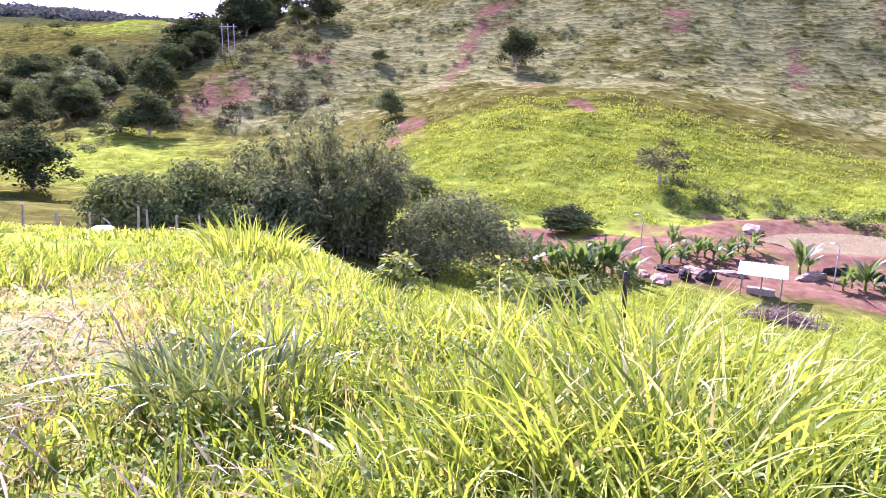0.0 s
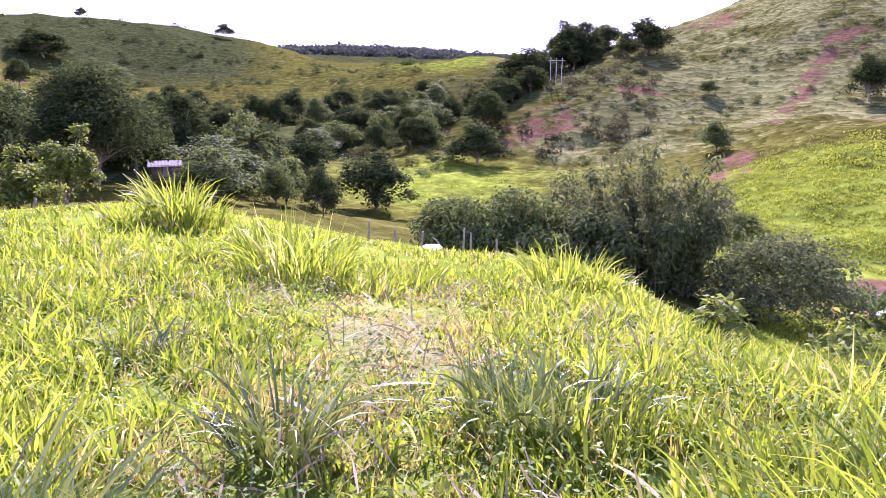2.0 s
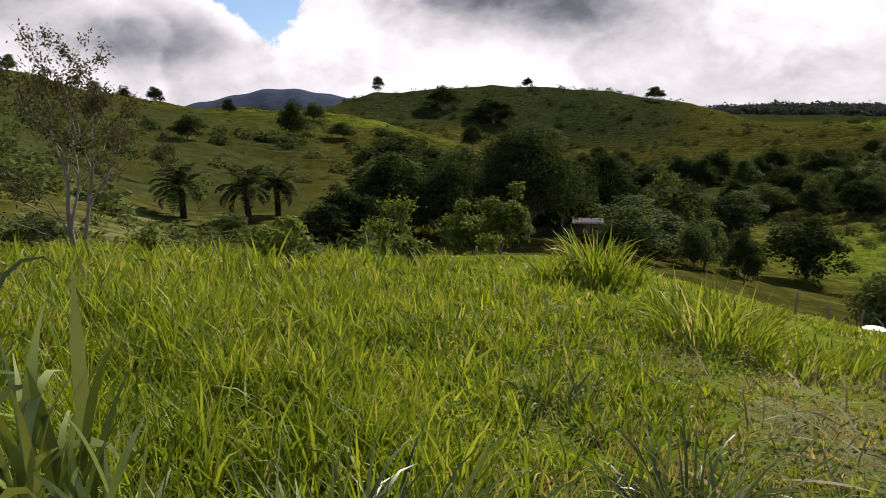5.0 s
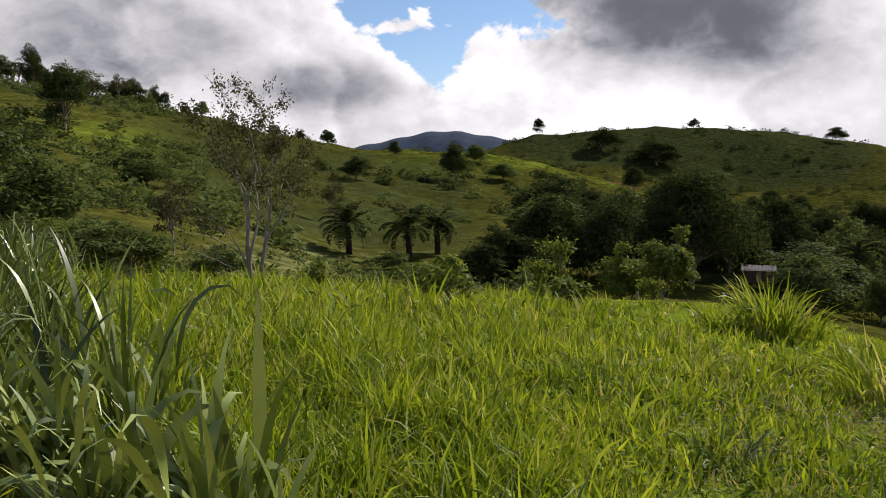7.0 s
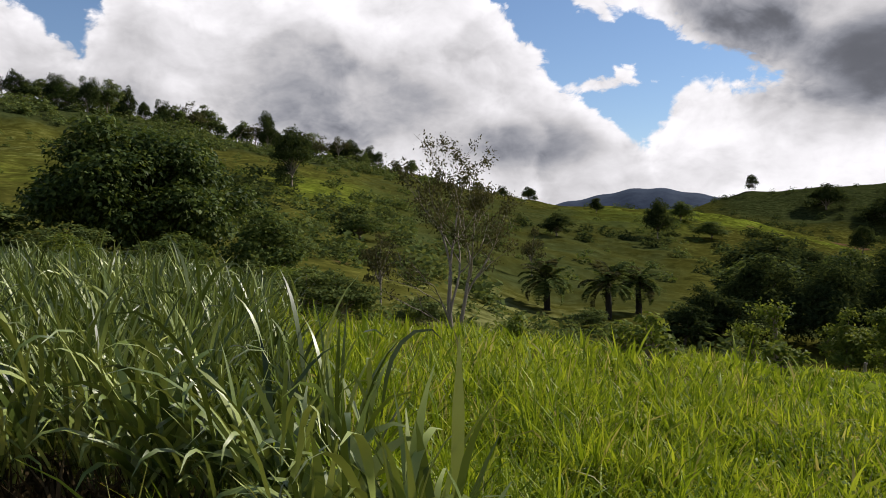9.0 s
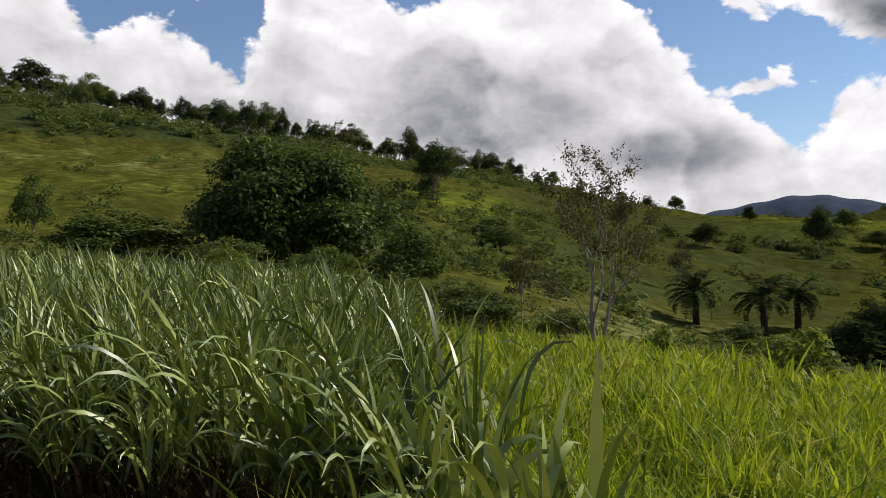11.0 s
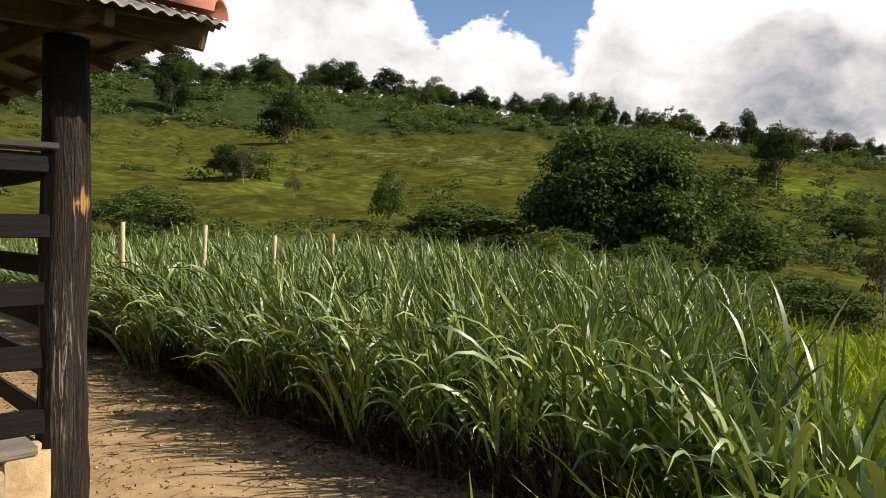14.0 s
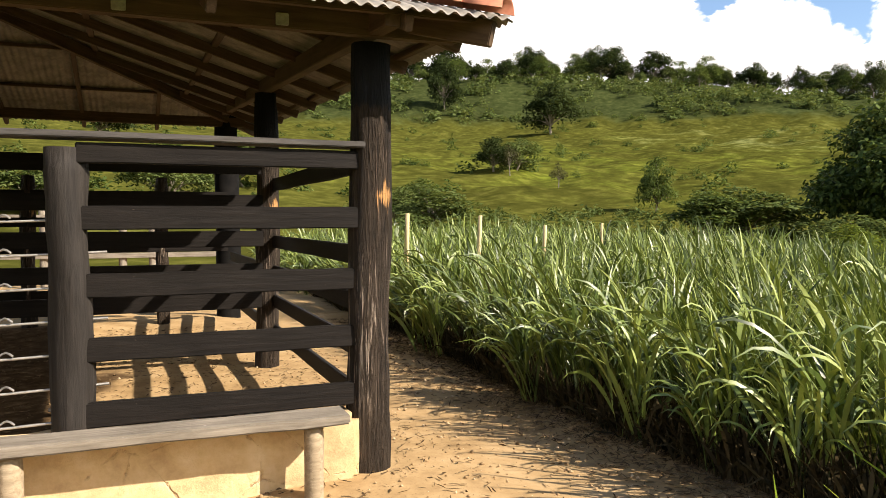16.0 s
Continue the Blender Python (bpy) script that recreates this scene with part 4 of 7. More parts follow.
build_far_fence()
build_bench()
build_roof()

# ---------------------------------------------------------------- grasses
def blades(base, length, width, lean, curl, head, segs=3, seed=0, slim=False, hook=1.7):
    """Blades of grass as (verts, quads): each starts at its base, leans by lean (radians) towards head and curls on by curl."""
    n = len(base)
    rs = np.random.RandomState(seed)
    s = np.linspace(0, 1, segs + 1)
    ang = lean[:, None] + curl[:, None] * s[None, :] ** hook
    step = length[:, None] / segs
    mid = (ang[:, 1:] + ang[:, :-1]) / 2
    h = np.concatenate([np.zeros((n, 1)), np.cumsum(np.sin(mid) * step, 1)], 1)
    z = np.concatenate([np.zeros((n, 1)), np.cumsum(np.cos(mid) * step, 1)], 1)
    cx, cy = np.cos(head)[:, None], np.sin(head)[:, None]
    sway = rs.normal(0, 0.05, (n, 1)) * length[:, None] * s[None, :] ** 2
    px = base[:, 0:1] + cx * h - cy * sway
    py = base[:, 1:2] + cy * h + cx * sway
    pz = base[:, 2:3] + z
    w = width[:, None] * np.clip(np.minimum(0.08 + 2.6 * s if slim else 0.55 + 1.6 * s, (1.04 - s) * 2.3), 0.05, 1)[None, :] / 2
    tw = rs.normal(0, 0.7, n)[:, None] * (0.4 + s[None, :])
    ca, sa = np.cos(tw), np.sin(tw)
    # across the blade: level sideways, twisted a little about its length
    ox = -cy * ca + cx * np.cos(ang) * sa
    oy = cx * ca + cy * np.cos(ang) * sa
    oz = -np.sin(ang) * sa
    L = np.stack([px - ox * w, py - oy * w, pz - oz * w], -1)
    R = np.stack([px + ox * w, py + oy * w, pz + oz * w], -1)
    v = np.stack([L, R], 2).reshape(-1, 3)
    k = 2 * (segs + 1)
    i, j = np.meshgrid(np.arange(n), np.arange(segs), indexing="ij")
    b = i * k + 2 * j
    f = np.stack([b, b + 1, b + 3, b + 2], -1).reshape(-1, 4)
    return v, f


def in_bed(x, y):
    """Inside the stand of tall guinea grass beside the yard."""
    u, v = in_yard(x, y)
    beyond = u < edge_of_bed(v) + 0.02 + 0.16 * wobble(x, y, 1.5, 9)
    r = np.hypot(x, y)
    az = np.degrees(np.arctan2(-x, y))
    az = np.where(az < -90, az + 360, az)
    right = np.interp(r, [1.4, 2.2, 3.2, 5, 8, 20], [66, 76, 84, 92, 96, 100])
    return beyond & (az > right + 5 * wobble(x, y, 1.6, 8)) & (v < 4.1) & (r > 2.05)


def scatter(n, r0, r1, a0, a1, seed, power=1.0):
    rs = np.random.RandomState(seed)
    r = r0 + (r1 - r0) * rs.rand(n) ** power
    a = np.radians(rs.uniform(a0, a1, n))
    return -np.sin(a) * r, np.cos(a) * r, rs


def field_height(x, y):
    r = np.hypot(x, y)
    az = (np.degrees(np.arctan2(-x, y)) + 90) % 360 - 90
    h = np.interp(az, [-60, -20, 0, 14, 24, 40, 50, 62, 80, 100], [0.34, 0.30, 0.26, 0.22, 0.17, 0.17, 0.24, 0.36, 0.46, 0.5])
    h = h * (1 + 0.25 * wobble(x, y, 2.2, 21))
    trodden = np.clip(1.3 - np.hypot((az - 29) / 9, (r - 6.0) / 2.0), 0, 1)
    h = h * (1 - 0.55 * trodden)
    h = h * (1 - 0.7 * np.clip((r - 13) / 3, 0, 1) * np.clip((az - 44) / 3, 0, 1) * np.clip((61 - az) / 3, 0, 1))
    h = np.where(r > 17, h * np.interp(r, [17, 25, 32], [1, 0.45, 0.35]), h)
    return h


def straw_share(x, y):
    """How much of the pasture is dry: mostly the trodden patch, and a little everywhere."""
    r = np.hypot(x, y)
    az = (np.degrees(np.arctan2(-x, y)) + 90) % 360 - 90
    trodden = np.clip(1.3 - np.hypot((az - 26) / 9, (r - 5.5) / 3.0), 0, 1)
    near = 0.55 * np.clip(1.3 - np.hypot((az - 42) / 14, (r - 2.8) / 1.6), 0, 1)
    return np.clip(np.interp(az, [34, 54], [0.27, 0.07]) + 0.7 * trodden + near + 0.12 * (wobble(x, y, 2.6, 77) > 0.4), 0, 0.9) * np.interp(az, [52, 62], [1, 0.25])


def build_field():
    def layer(name, tufts, each, r0, r1, power, segs, seed, label, mat, wmul=1.0, hmul=1.0, dry=None, a0=-52, a1=128):
        """Tufts of blades that fan out from one foot, with hollows between them."""
        x, y, rs = scatter(tufts, r0, r1, a0, a1, seed, power)
        ok = (bare_ground(x, y) < 0.35) & ~in_bed(x, y) & (rs.rand(tufts) < 0.85 + 0.4 * wobble(x, y, 0.9, 31))
        if dry is not None:
            share = straw_share(x, y)
            ok &= rs.rand(tufts) < (share if dry else 1 - share)
        x, y = x[ok], y[ok]
        big = np.repeat(rs.uniform(0.65, 1.25, len(x)), each)
        r = np.repeat(np.hypot(x, y), each)
        m = len(r)
        a = rs.uniform(0, 6.28, m)
        off = np.abs(rs.normal(0, 1, m)) * (0.028 + 0.004 * r)
        x, y = np.repeat(x, each) + np.cos(a) * off, np.repeat(y, each) + np.sin(a) * off
        hh = field_height(x, y) * big * rs.uniform(0.6, 1.2, m) * hmul
        base = np.stack([x, y, height(x, y) - 0.02], -1)
        wid = (0.0072 + 0.0014 * r) * rs.uniform(0.6, 1.4, m) * wmul
        curl = np.where(rs.rand(m) < 0.25, rs.uniform(1.2, 2.4, m), rs.uniform(0.1, 1.2, m))
        v, f = blades(base, hh, wid, np.abs(rs.normal(0.22, 0.2, m)), curl, a + rs.normal(0, 0.6, m), segs, seed)
        tagged(new(name, mesh_of(name, v, f, mat)), label, "grass", kind="stuff")

    layer("field_grass", 9000, 12, 1.85, 9, 0.8, 3, 41, "vivid green pasture grass with fine upright blades", GRASS_FIELD, dry=False)
    layer("field_grass", 9500, 9, 8, 33, 0.9, 2, 42, "green pasture grass on the knoll's crest", GRASS_FIELD, dry=False)
    layer("dry_field_grass", 9500, 9, 1.6, 9, 0.8, 3, 44, "straw-yellow pasture grass with fine blades", GRASS_STRAW, 0.7, 0.75, dry=True)
    layer("dry_field_grass", 7000, 8, 8, 33, 0.9, 2, 45, "straw-yellow pasture grass on the knoll's crest", GRASS_STRAW, 0.8, 0.8, dry=True)
    layer("short_field_grass", 42000, 1, 0.3, 12, 0.8, 2, 47, "short turf between the tufts", GRASS_FIELD, 1.0, 0.5, dry=False)
    layer("field_grass", 6000, 8, 1.0, 16, 0.8, 2, 46, "green pasture grass on the back of the knoll", GRASS_FIELD, 1.2, 0.7, None, 128, 308)
    layer("long_field_grass", 1500, 6, 2.3, 16, 0.9, 5, 43, "longer arching blades standing out of the pasture", GRASS_CLUMP, 1.5, 1.2)


def build_weeds():
    """Low broad-leaved creepers between the grass."""
    x, y, rs = scatter(900, 1.3, 7.5, -40, 75, 51, 1.0)
    keep = (wobble(x, y, 1.7, 52) > -0.1) & (bare_ground(x, y) < 0.3)
    x, y = x[keep], y[keep]
    vs = []
    for cx, cy in zip(x, y):
        r = math.hypot(cx, cy)
        n = 26
        px, py = cx + rs.normal(0, 0.10, n), cy + rs.normal(0, 0.10, n)
        vs.append(np.stack([px, py, rs.uniform(0.03, 0.24, n)], -1))
    p = np.concatenate(vs)
    p[:, 2] += height(p[:, 0], p[:, 1])
    v, f = leaves_at(p, np.full(len(p), 0.030), rs, up=0.8, shape=0.62)
    tagged(new("creeping_weeds", mesh_of("creeping_weeds", v, f, WEED)), "low creeping weeds with small oval leaves", "weeds", kind="stuff")


def leaves_at(p, size, rs, up=0.4, droop=0.0, shape=0.45, out=None):
    """Rhombic, slightly folded leaves at the points p."""
    n = len(p)
    nrm = rs.normal(0, 1, (n, 3))
    nrm[:, 2] = np.abs(nrm[:, 2]) + up * 1.5
    if out is not None:
        nrm = nrm + out * 0.8
    nrm /= np.linalg.norm(nrm, axis=1)[:, None]
    d = rs.normal(0, 1, (n, 3))
    d[:, 2] -= droop
    if out is not None:
        d = d + out * 0.6
    d -= nrm * (d * nrm).sum(1)[:, None]
    d /= np.linalg.norm(d, axis=1)[:, None] + 1e-9
    if droop:
        d[:, 2] -= droop * 0.5
        d /= np.linalg.norm(d, axis=1)[:, None]
    s = np.cross(nrm, d)
    L = (size * rs.uniform(0.65, 1.35, n))[:, None]
    mid = p + d * L * 0.45 - nrm * L * 0.06
    v = np.stack([p, mid + s * L * shape * 0.5 + nrm * L * 0.1, p + d * L - nrm * L * 0.12, mid - s * L * shape * 0.5 + nrm * L * 0.1], 1).reshape(-1, 3)
    f = np.arange(4 * n).reshape(n, 4)
    return v, f


def tussock_points(n, spacing, inside, box, seed):
    """About n scattered places that keep their distance from each other."""
    rs = np.random.RandomState(seed)
    got = np.zeros((0, 2))
    for _ in range(n * 6):
        q = np.array([rs.uniform(box[0], box[1]), rs.uniform(box[2], box[3])])
        if not inside(np.array([q[0]]), np.array([q[1]]))[0]:
            continue
        if len(got) and np.min(np.hypot(*(got - q).T)) < spacing:
            continue
        got = np.concatenate([got, [q]])
        if len(got) >= n:
            break
    return got


# brown of dead sheaths, with the shade under the bed put into it
THATCH_SHADE = leafy("dead grass sheaths darkened for shade", (0.022, 0.017, 0.009), (0.048, 0.036, 0.018), (0.11, 0.082, 0.042), 0.8, 0.08, 2.0, None, 0.0)


def build_bed():
    """Guinea grass: close tussocks of upright stems, each with broad leaves that arch over and hang at the tip."""
    pts = tussock_points(900, 0.30, in_bed, (-20, -1.2, -16, 1.5), 61)
    rs = np.random.RandomState(62)
    keys = ("base", "length", "width", "lean", "curl", "head")
    leaf, stem = {k: [] for k in keys}, {k: [] for k in keys}
    for x, y in pts:
        u, v = in_yard(x, y)
        gap = float(edge_of_bed(v) - u)
        r = math.hypot(x, y)
        rim = float(np.clip(1 - gap / 0.7, 0, 1))
        culms, each, tuft = (8, 4, 24) if r < 5 else (8, 4, 26) if r < 9 else (6, 4, 18)
        if rim > 0.3 and r > 3.2:
            culms, tuft = 13, 4
        n = culms
        tall = float(np.interp(r, [1.5, 2.6, 4.0, 6], [0.34, 0.48, 0.62, 0.65])) * rs.uniform(0.78, 1.2) * (1 - 0.25 * rim)
        a = rs.uniform(0, 6.28, n)
        rad = np.abs(rs.normal(0, 0.08, n))
        foot = np.stack([x + np.cos(a) * rad, y + np.sin(a) * rad, np.full(n, gz(x, y) - 0.02)], -1)
        outw = math.atan2(-0.436, 0.9) + rs.normal(0, 0.7, n)
        head = np.where(rs.rand(n) < 0.75 * rim, outw, a)
        lean = np.abs(rs.normal(0.12, 0.10, n)) + 0.12 * rim
        high = tall * rs.uniform(0.6, 1.1, n)
        stem["base"].append(foot)
        stem["length"].append(high)
        stem["width"].append(rs.uniform(0.007, 0.012, n))
        stem["lean"].append(lean)
        stem["curl"].append(np.zeros(n))
        stem["head"].append(head)
        q = np.tile(np.linspace(0.38 + 0.2 * (rim > 0.3), 1.0, each), n)
        i = np.repeat(np.arange(n), each)
        m = len(q)
        at = high[i] * q
        way = np.stack([np.cos(head) * np.sin(lean), np.sin(head) * np.sin(lean), np.cos(lean)], -1)[i]
        leaf["base"].append(foot[i] + way * at[:, None])
        leaf["length"].append(rs.uniform(0.42, 0.78, m) * (0.55 + 0.55 * tall / 0.8))
        leaf["width"].append(rs.uniform(0.020, 0.038, m) * (0.75 if r < 2.3 else 1.4 if r < 4.2 else 0.85 if r < 9 else 1.1))
        leaf["lean"].append(np.abs(rs.normal(0.24, 0.15, m)) + 0.15 * (1 - q) + 0.10 * rim)
        hang = rs.rand(m) < 0.30 + 0.4 * rim
        leaf["curl"].append(np.where(hang, rs.uniform(1.7, 2.9, m), rs.uniform(0.15, 0.9, m)))
        turn = np.where(rs.rand(m) < 0.35, rs.normal(-0.9, 0.8, m), rs.uniform(0, 6.28, m))
        leaf["head"].append(np.where(rs.rand(m) < 0.4 * rim, outw[i] + rs.normal(0, 0.5, m), turn))
        # long blades straight from the foot, fanned out
        b = rs.uniform(0, 6.28, tuft)
        rad = np.abs(rs.normal(0, 0.07, tuft))
        leaf["base"].append(np.stack([x + np.cos(b) * rad, y + np.sin(b) * rad, np.full(tuft, gz(x, y) - 0.02)], -1))
        leaf["length"].append(tall * rs.uniform(1.15, 1.85, tuft) * (1 + 0.2 * rim))
        leaf["width"].append(rs.uniform(0.020, 0.038, tuft) * (0.75 if r < 2.3 else 1.3 if r < 4.2 else 0.82 if r < 9 else 1.1))
        leaf["lean"].append(np.abs(rs.normal(0.18, 0.14, tuft)) + 0.14 * rim)
        leaf["curl"].append(rs.uniform(0.15, 0.95, tuft) + (rs.rand(tuft) < 0.22 + 0.3 * rim) * rs.uniform(0.5, 1.3, tuft))
        leaf["head"].append(np.where(rs.rand(tuft) < 0.8 * rim, math.atan2(-0.436, 0.9) + rs.normal(0, 0.6, tuft), b))
    # the fringe that hangs out over the path
    m = 260
    v = rs.uniform(-9, 3.9, m)
    u = edge_of_bed(v) + 0.06 - np.abs(rs.normal(0, 0.14, m))
    foot = np.array([YARD @ Vector((p, q, 0)) for p, q in zip(u, v)])
    foot[:, 2] = height(foot[:, 0], foot[:, 1]) + rs.uniform(0.40, 0.78, m)
    leaf["base"].append(foot)
    leaf["length"].append(rs.uniform(0.45, 0.85, m))
    leaf["width"].append(rs.uniform(0.016, 0.030, m))
    leaf["lean"].append(rs.uniform(0.2, 0.7, m))
    leaf["curl"].append(rs.uniform(1.6, 2.6, m))
    leaf["head"].append(math.atan2(-0.436, 0.9) + rs.normal(0, 0.55, m))
    # dead brown sheaths at the outer tussocks' feet, added dark to deepen the shade
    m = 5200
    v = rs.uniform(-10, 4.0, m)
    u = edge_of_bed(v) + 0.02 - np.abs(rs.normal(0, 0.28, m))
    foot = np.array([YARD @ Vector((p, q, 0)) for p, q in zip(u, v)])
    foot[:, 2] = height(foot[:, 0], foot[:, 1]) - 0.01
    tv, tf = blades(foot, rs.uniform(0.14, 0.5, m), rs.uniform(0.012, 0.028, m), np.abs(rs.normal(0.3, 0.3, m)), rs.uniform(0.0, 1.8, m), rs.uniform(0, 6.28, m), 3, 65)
    tagged(new("dead_sheaths_shade", mesh_of("dead_sheaths_shade", tv, tf, THATCH_SHADE)), "dead brown grass sheaths, darkened for shade under the tall blades", "dead grass", kind="stuff")
    la = [np.concatenate(leaf[k]) for k in keys]
    sa = [np.concatenate(stem[k]) for k in keys]
    v, f = joined([blades(*la, 7, 63, hook=2.6), blades(*sa, 2, 64)])
    tagged(new("guinea_grass", mesh_of("guinea_grass", v, f, GRASS_BED, True)), "dense stand of tall green guinea grass with arching blades", "grass", kind="stuff")


def grass_clump(az, r, tall, wide, n, mat, label, seed, upright=0.22):
    rs = np.random.RandomState(seed)
    c = bearing(az) * r
    x0, y0 = c.x, c.y
    a = rs.uniform(0, 6.28, n)
    rad = wide * 0.5 * np.sqrt(rs.rand(n)) * 0.75
    bx, by = np.cos(a) * rad, np.sin(a) * rad
    z0 = gz(x0, y0)
    bz = height(x0 + bx, y0 + by) - z0 - 0.02
    ln = tall * rs.uniform(0.55, 1.2, n)
    wd = rs.uniform(0.008, 0.018, n) * max(1.0, r / 6)
    v, f = blades(np.stack([bx, by, bz], -1), ln, wd, np.abs(rs.normal(upright, 0.16, n)), rs.uniform(0.2, 1.7, n), a + rs.normal(0, 0.7, n), 5, seed)
    ob = new("grass_clump", mesh_of("grass_clump", v, f, mat))
    ob.location = (x0, y0, z0)
    return tagged(ob, label, "grass clump", "tall grass clumps on the knoll")


def build_clumps():
    yellow = "tall yellow-green grass clump glowing in the light"
    dark = "dark green leafy grass clump in the pasture"
    k = 100
    for az, r, tall, wide, n in ((42.4, 11.8, 0.85, 0.9, 190), (40.6, 12.2, 0.6, 0.8, 120), (34.6, 7.9, 0.72, 1.4, 300), (32.5, 8.3, 0.52, 0.9, 150),
                                 (29.5, 7.6, 0.40, 0.9, 120), (14.2, 9.2, 0.62, 1.1, 210), (11.9, 9.2, 0.55, 0.9, 150), (8.0, 7.6, 0.42, 1.0, 160), (5.0, 7.8, 0.40, 0.9, 140),
                                 (1.5, 7.2, 0.36, 0.9, 120), (-2.5, 7.4, 0.36, 0.9, 120), (-8.5, 6.8, 0.45, 0.8, 140), (26.5, 8.2, 0.36, 1.2, 140), (45.5, 11.5, 0.45, 0.8, 90)):
        grass_clump(az, r, tall, wide, n, GRASS_CLUMP, yellow, k)
        k += 1
    for az, r, tall, wide, n in ((19.0, 3.3, 0.40, 0.7, 130), (14.0, 3.3, 0.40, 0.8, 130), (46.0, 4.7, 0.28, 0.6, 110), (37.0, 3.1, 0.5, 0.5, 110), (60.0, 2.6, 0.55, 0.8, 150),
                                 (66.0, 2.3, 0.62, 0.7, 130), (53.0, 2.5, 0.42, 0.5, 80), (-9.0, 6.2, 0.4, 0.8, 110)):
        grass_clump(az, r, tall, wide, n, GRASS_BED, dark, k, 0.3)
        k += 1
    for az, r, tall, wide, n in ((-3.0, 2.6, 0.46, 0.9, 150), (-10.0, 2.7, 0.52, 1.0, 170), (-17.0, 2.6, 0.62, 1.0, 190), (-23.0, 2.9, 0.58, 1.1, 190), (-16.0, 3.9, 0.60, 1.2, 200),
                                 (-25.0, 4.2, 0.5, 1.2, 180), (-29.0, 2.4, 0.5, 0.9, 150), (-8.0, 4.4, 0.42, 1.1, 170), (0.0, 4.2, 0.36, 1.0, 140), (-12.0, 1.9, 0.42, 0.7, 100), (-20.0, 1.9, 0.42, 0.7, 100), (5.0, 2.2, 0.34, 0.8, 110)):
        grass_clump(az, r, tall, wide, n, GRASS_CLUMP, yellow, k, 0.4)
        k += 1


def build_hill_tufts():
    """Rank grass tufts on the bright slope over the valley and on the meadow below."""
    for name, n, r0, r1, a0, a1, tall, seed in (("slope_grass", 15000, 80, 142, -34, 7, 0.42, 71), ("meadow_grass", 7000, 24, 60, -36, 2, 0.32, 72), ("knoll_foot_grass", 5000, 30, 130, 8, 60, 0.35, 73)):
        x, y, rs = scatter(n, r0, r1, a0, a1, seed, 0.9)
        red, dry, lush, bare, wild_shade, dung = covers(x, y)
        keep = (bare < 0.3) & (red < 0.35) & (wobble(x, y, 7, seed) > -0.5) & (rs.rand(len(x)) < lush * 1.3)
        x, y = x[keep], y[keep]
        k = 9
        bx = np.repeat(x, k) + rs.normal(0, 0.42, len(x) * k)
        by = np.repeat(y, k) + rs.normal(0, 0.42, len(x) * k)
        r = np.hypot(bx, by)
        m = len(bx)
        base = np.stack([bx, by, height(bx, by) - 0.05], -1)
        v, f = blades(base, tall * rs.uniform(0.5, 1.3, m), 0.0011 * r * rs.uniform(0.6, 1.3, m), np.abs(rs.normal(0.5, 0.3, m)), rs.uniform(0.5, 1.6, m), rs.uniform(0, 6.28, m), 2, seed)
        tagged(new(name, mesh_of(name, v, f, GRASS_HILL)), "bright green tufted grass on the slope", "grass", kind="stuff")


build_field()
build_weeds()
build_bed()
build_clumps()
build_hill_tufts()

# ---------------------------------------------------------------- trees and shrubs
def limb(a, b, r0, r1, sag, rs, n=5, sides=5):
    a, b = np.asarray(a, float), np.asarray(b, float)
    t = np.linspace(0, 1, n)[:, None]
    p = a + (b - a) * t + rs.normal(0, 0.03, (n, 3)) * np.linalg.norm(b - a) * np.sin(np.pi * t)
    p[:, 2] += sag * np.sin(np.pi * t[:, 0])
    return tube(p, np.linspace(r0, r1, n), sides)


def crown_points(rs, centres, radii, n, flat=0.7):
    """Places for leaves: mostly on the upper shells of the crown's clumps. Returns points and outward ways."""
    which = rs.choice(len(centres), n, p=radii**2 / np.sum(radii**2))
    d = rs.normal(0, 1, (n, 3))
    d[:, 2] = np.where(rs.rand(n) < 0.7, np.abs(d[:, 2]), d[:, 2])
    d /= np.linalg.norm(d, axis=1)[:, None]
    rad = radii[which] * (rs.rand(n) ** 0.35) * rs.uniform(0.75, 1.12, n)
    p = centres[which] + d * rad[:, None] * np.array([1, 1, flat])
    return p, d


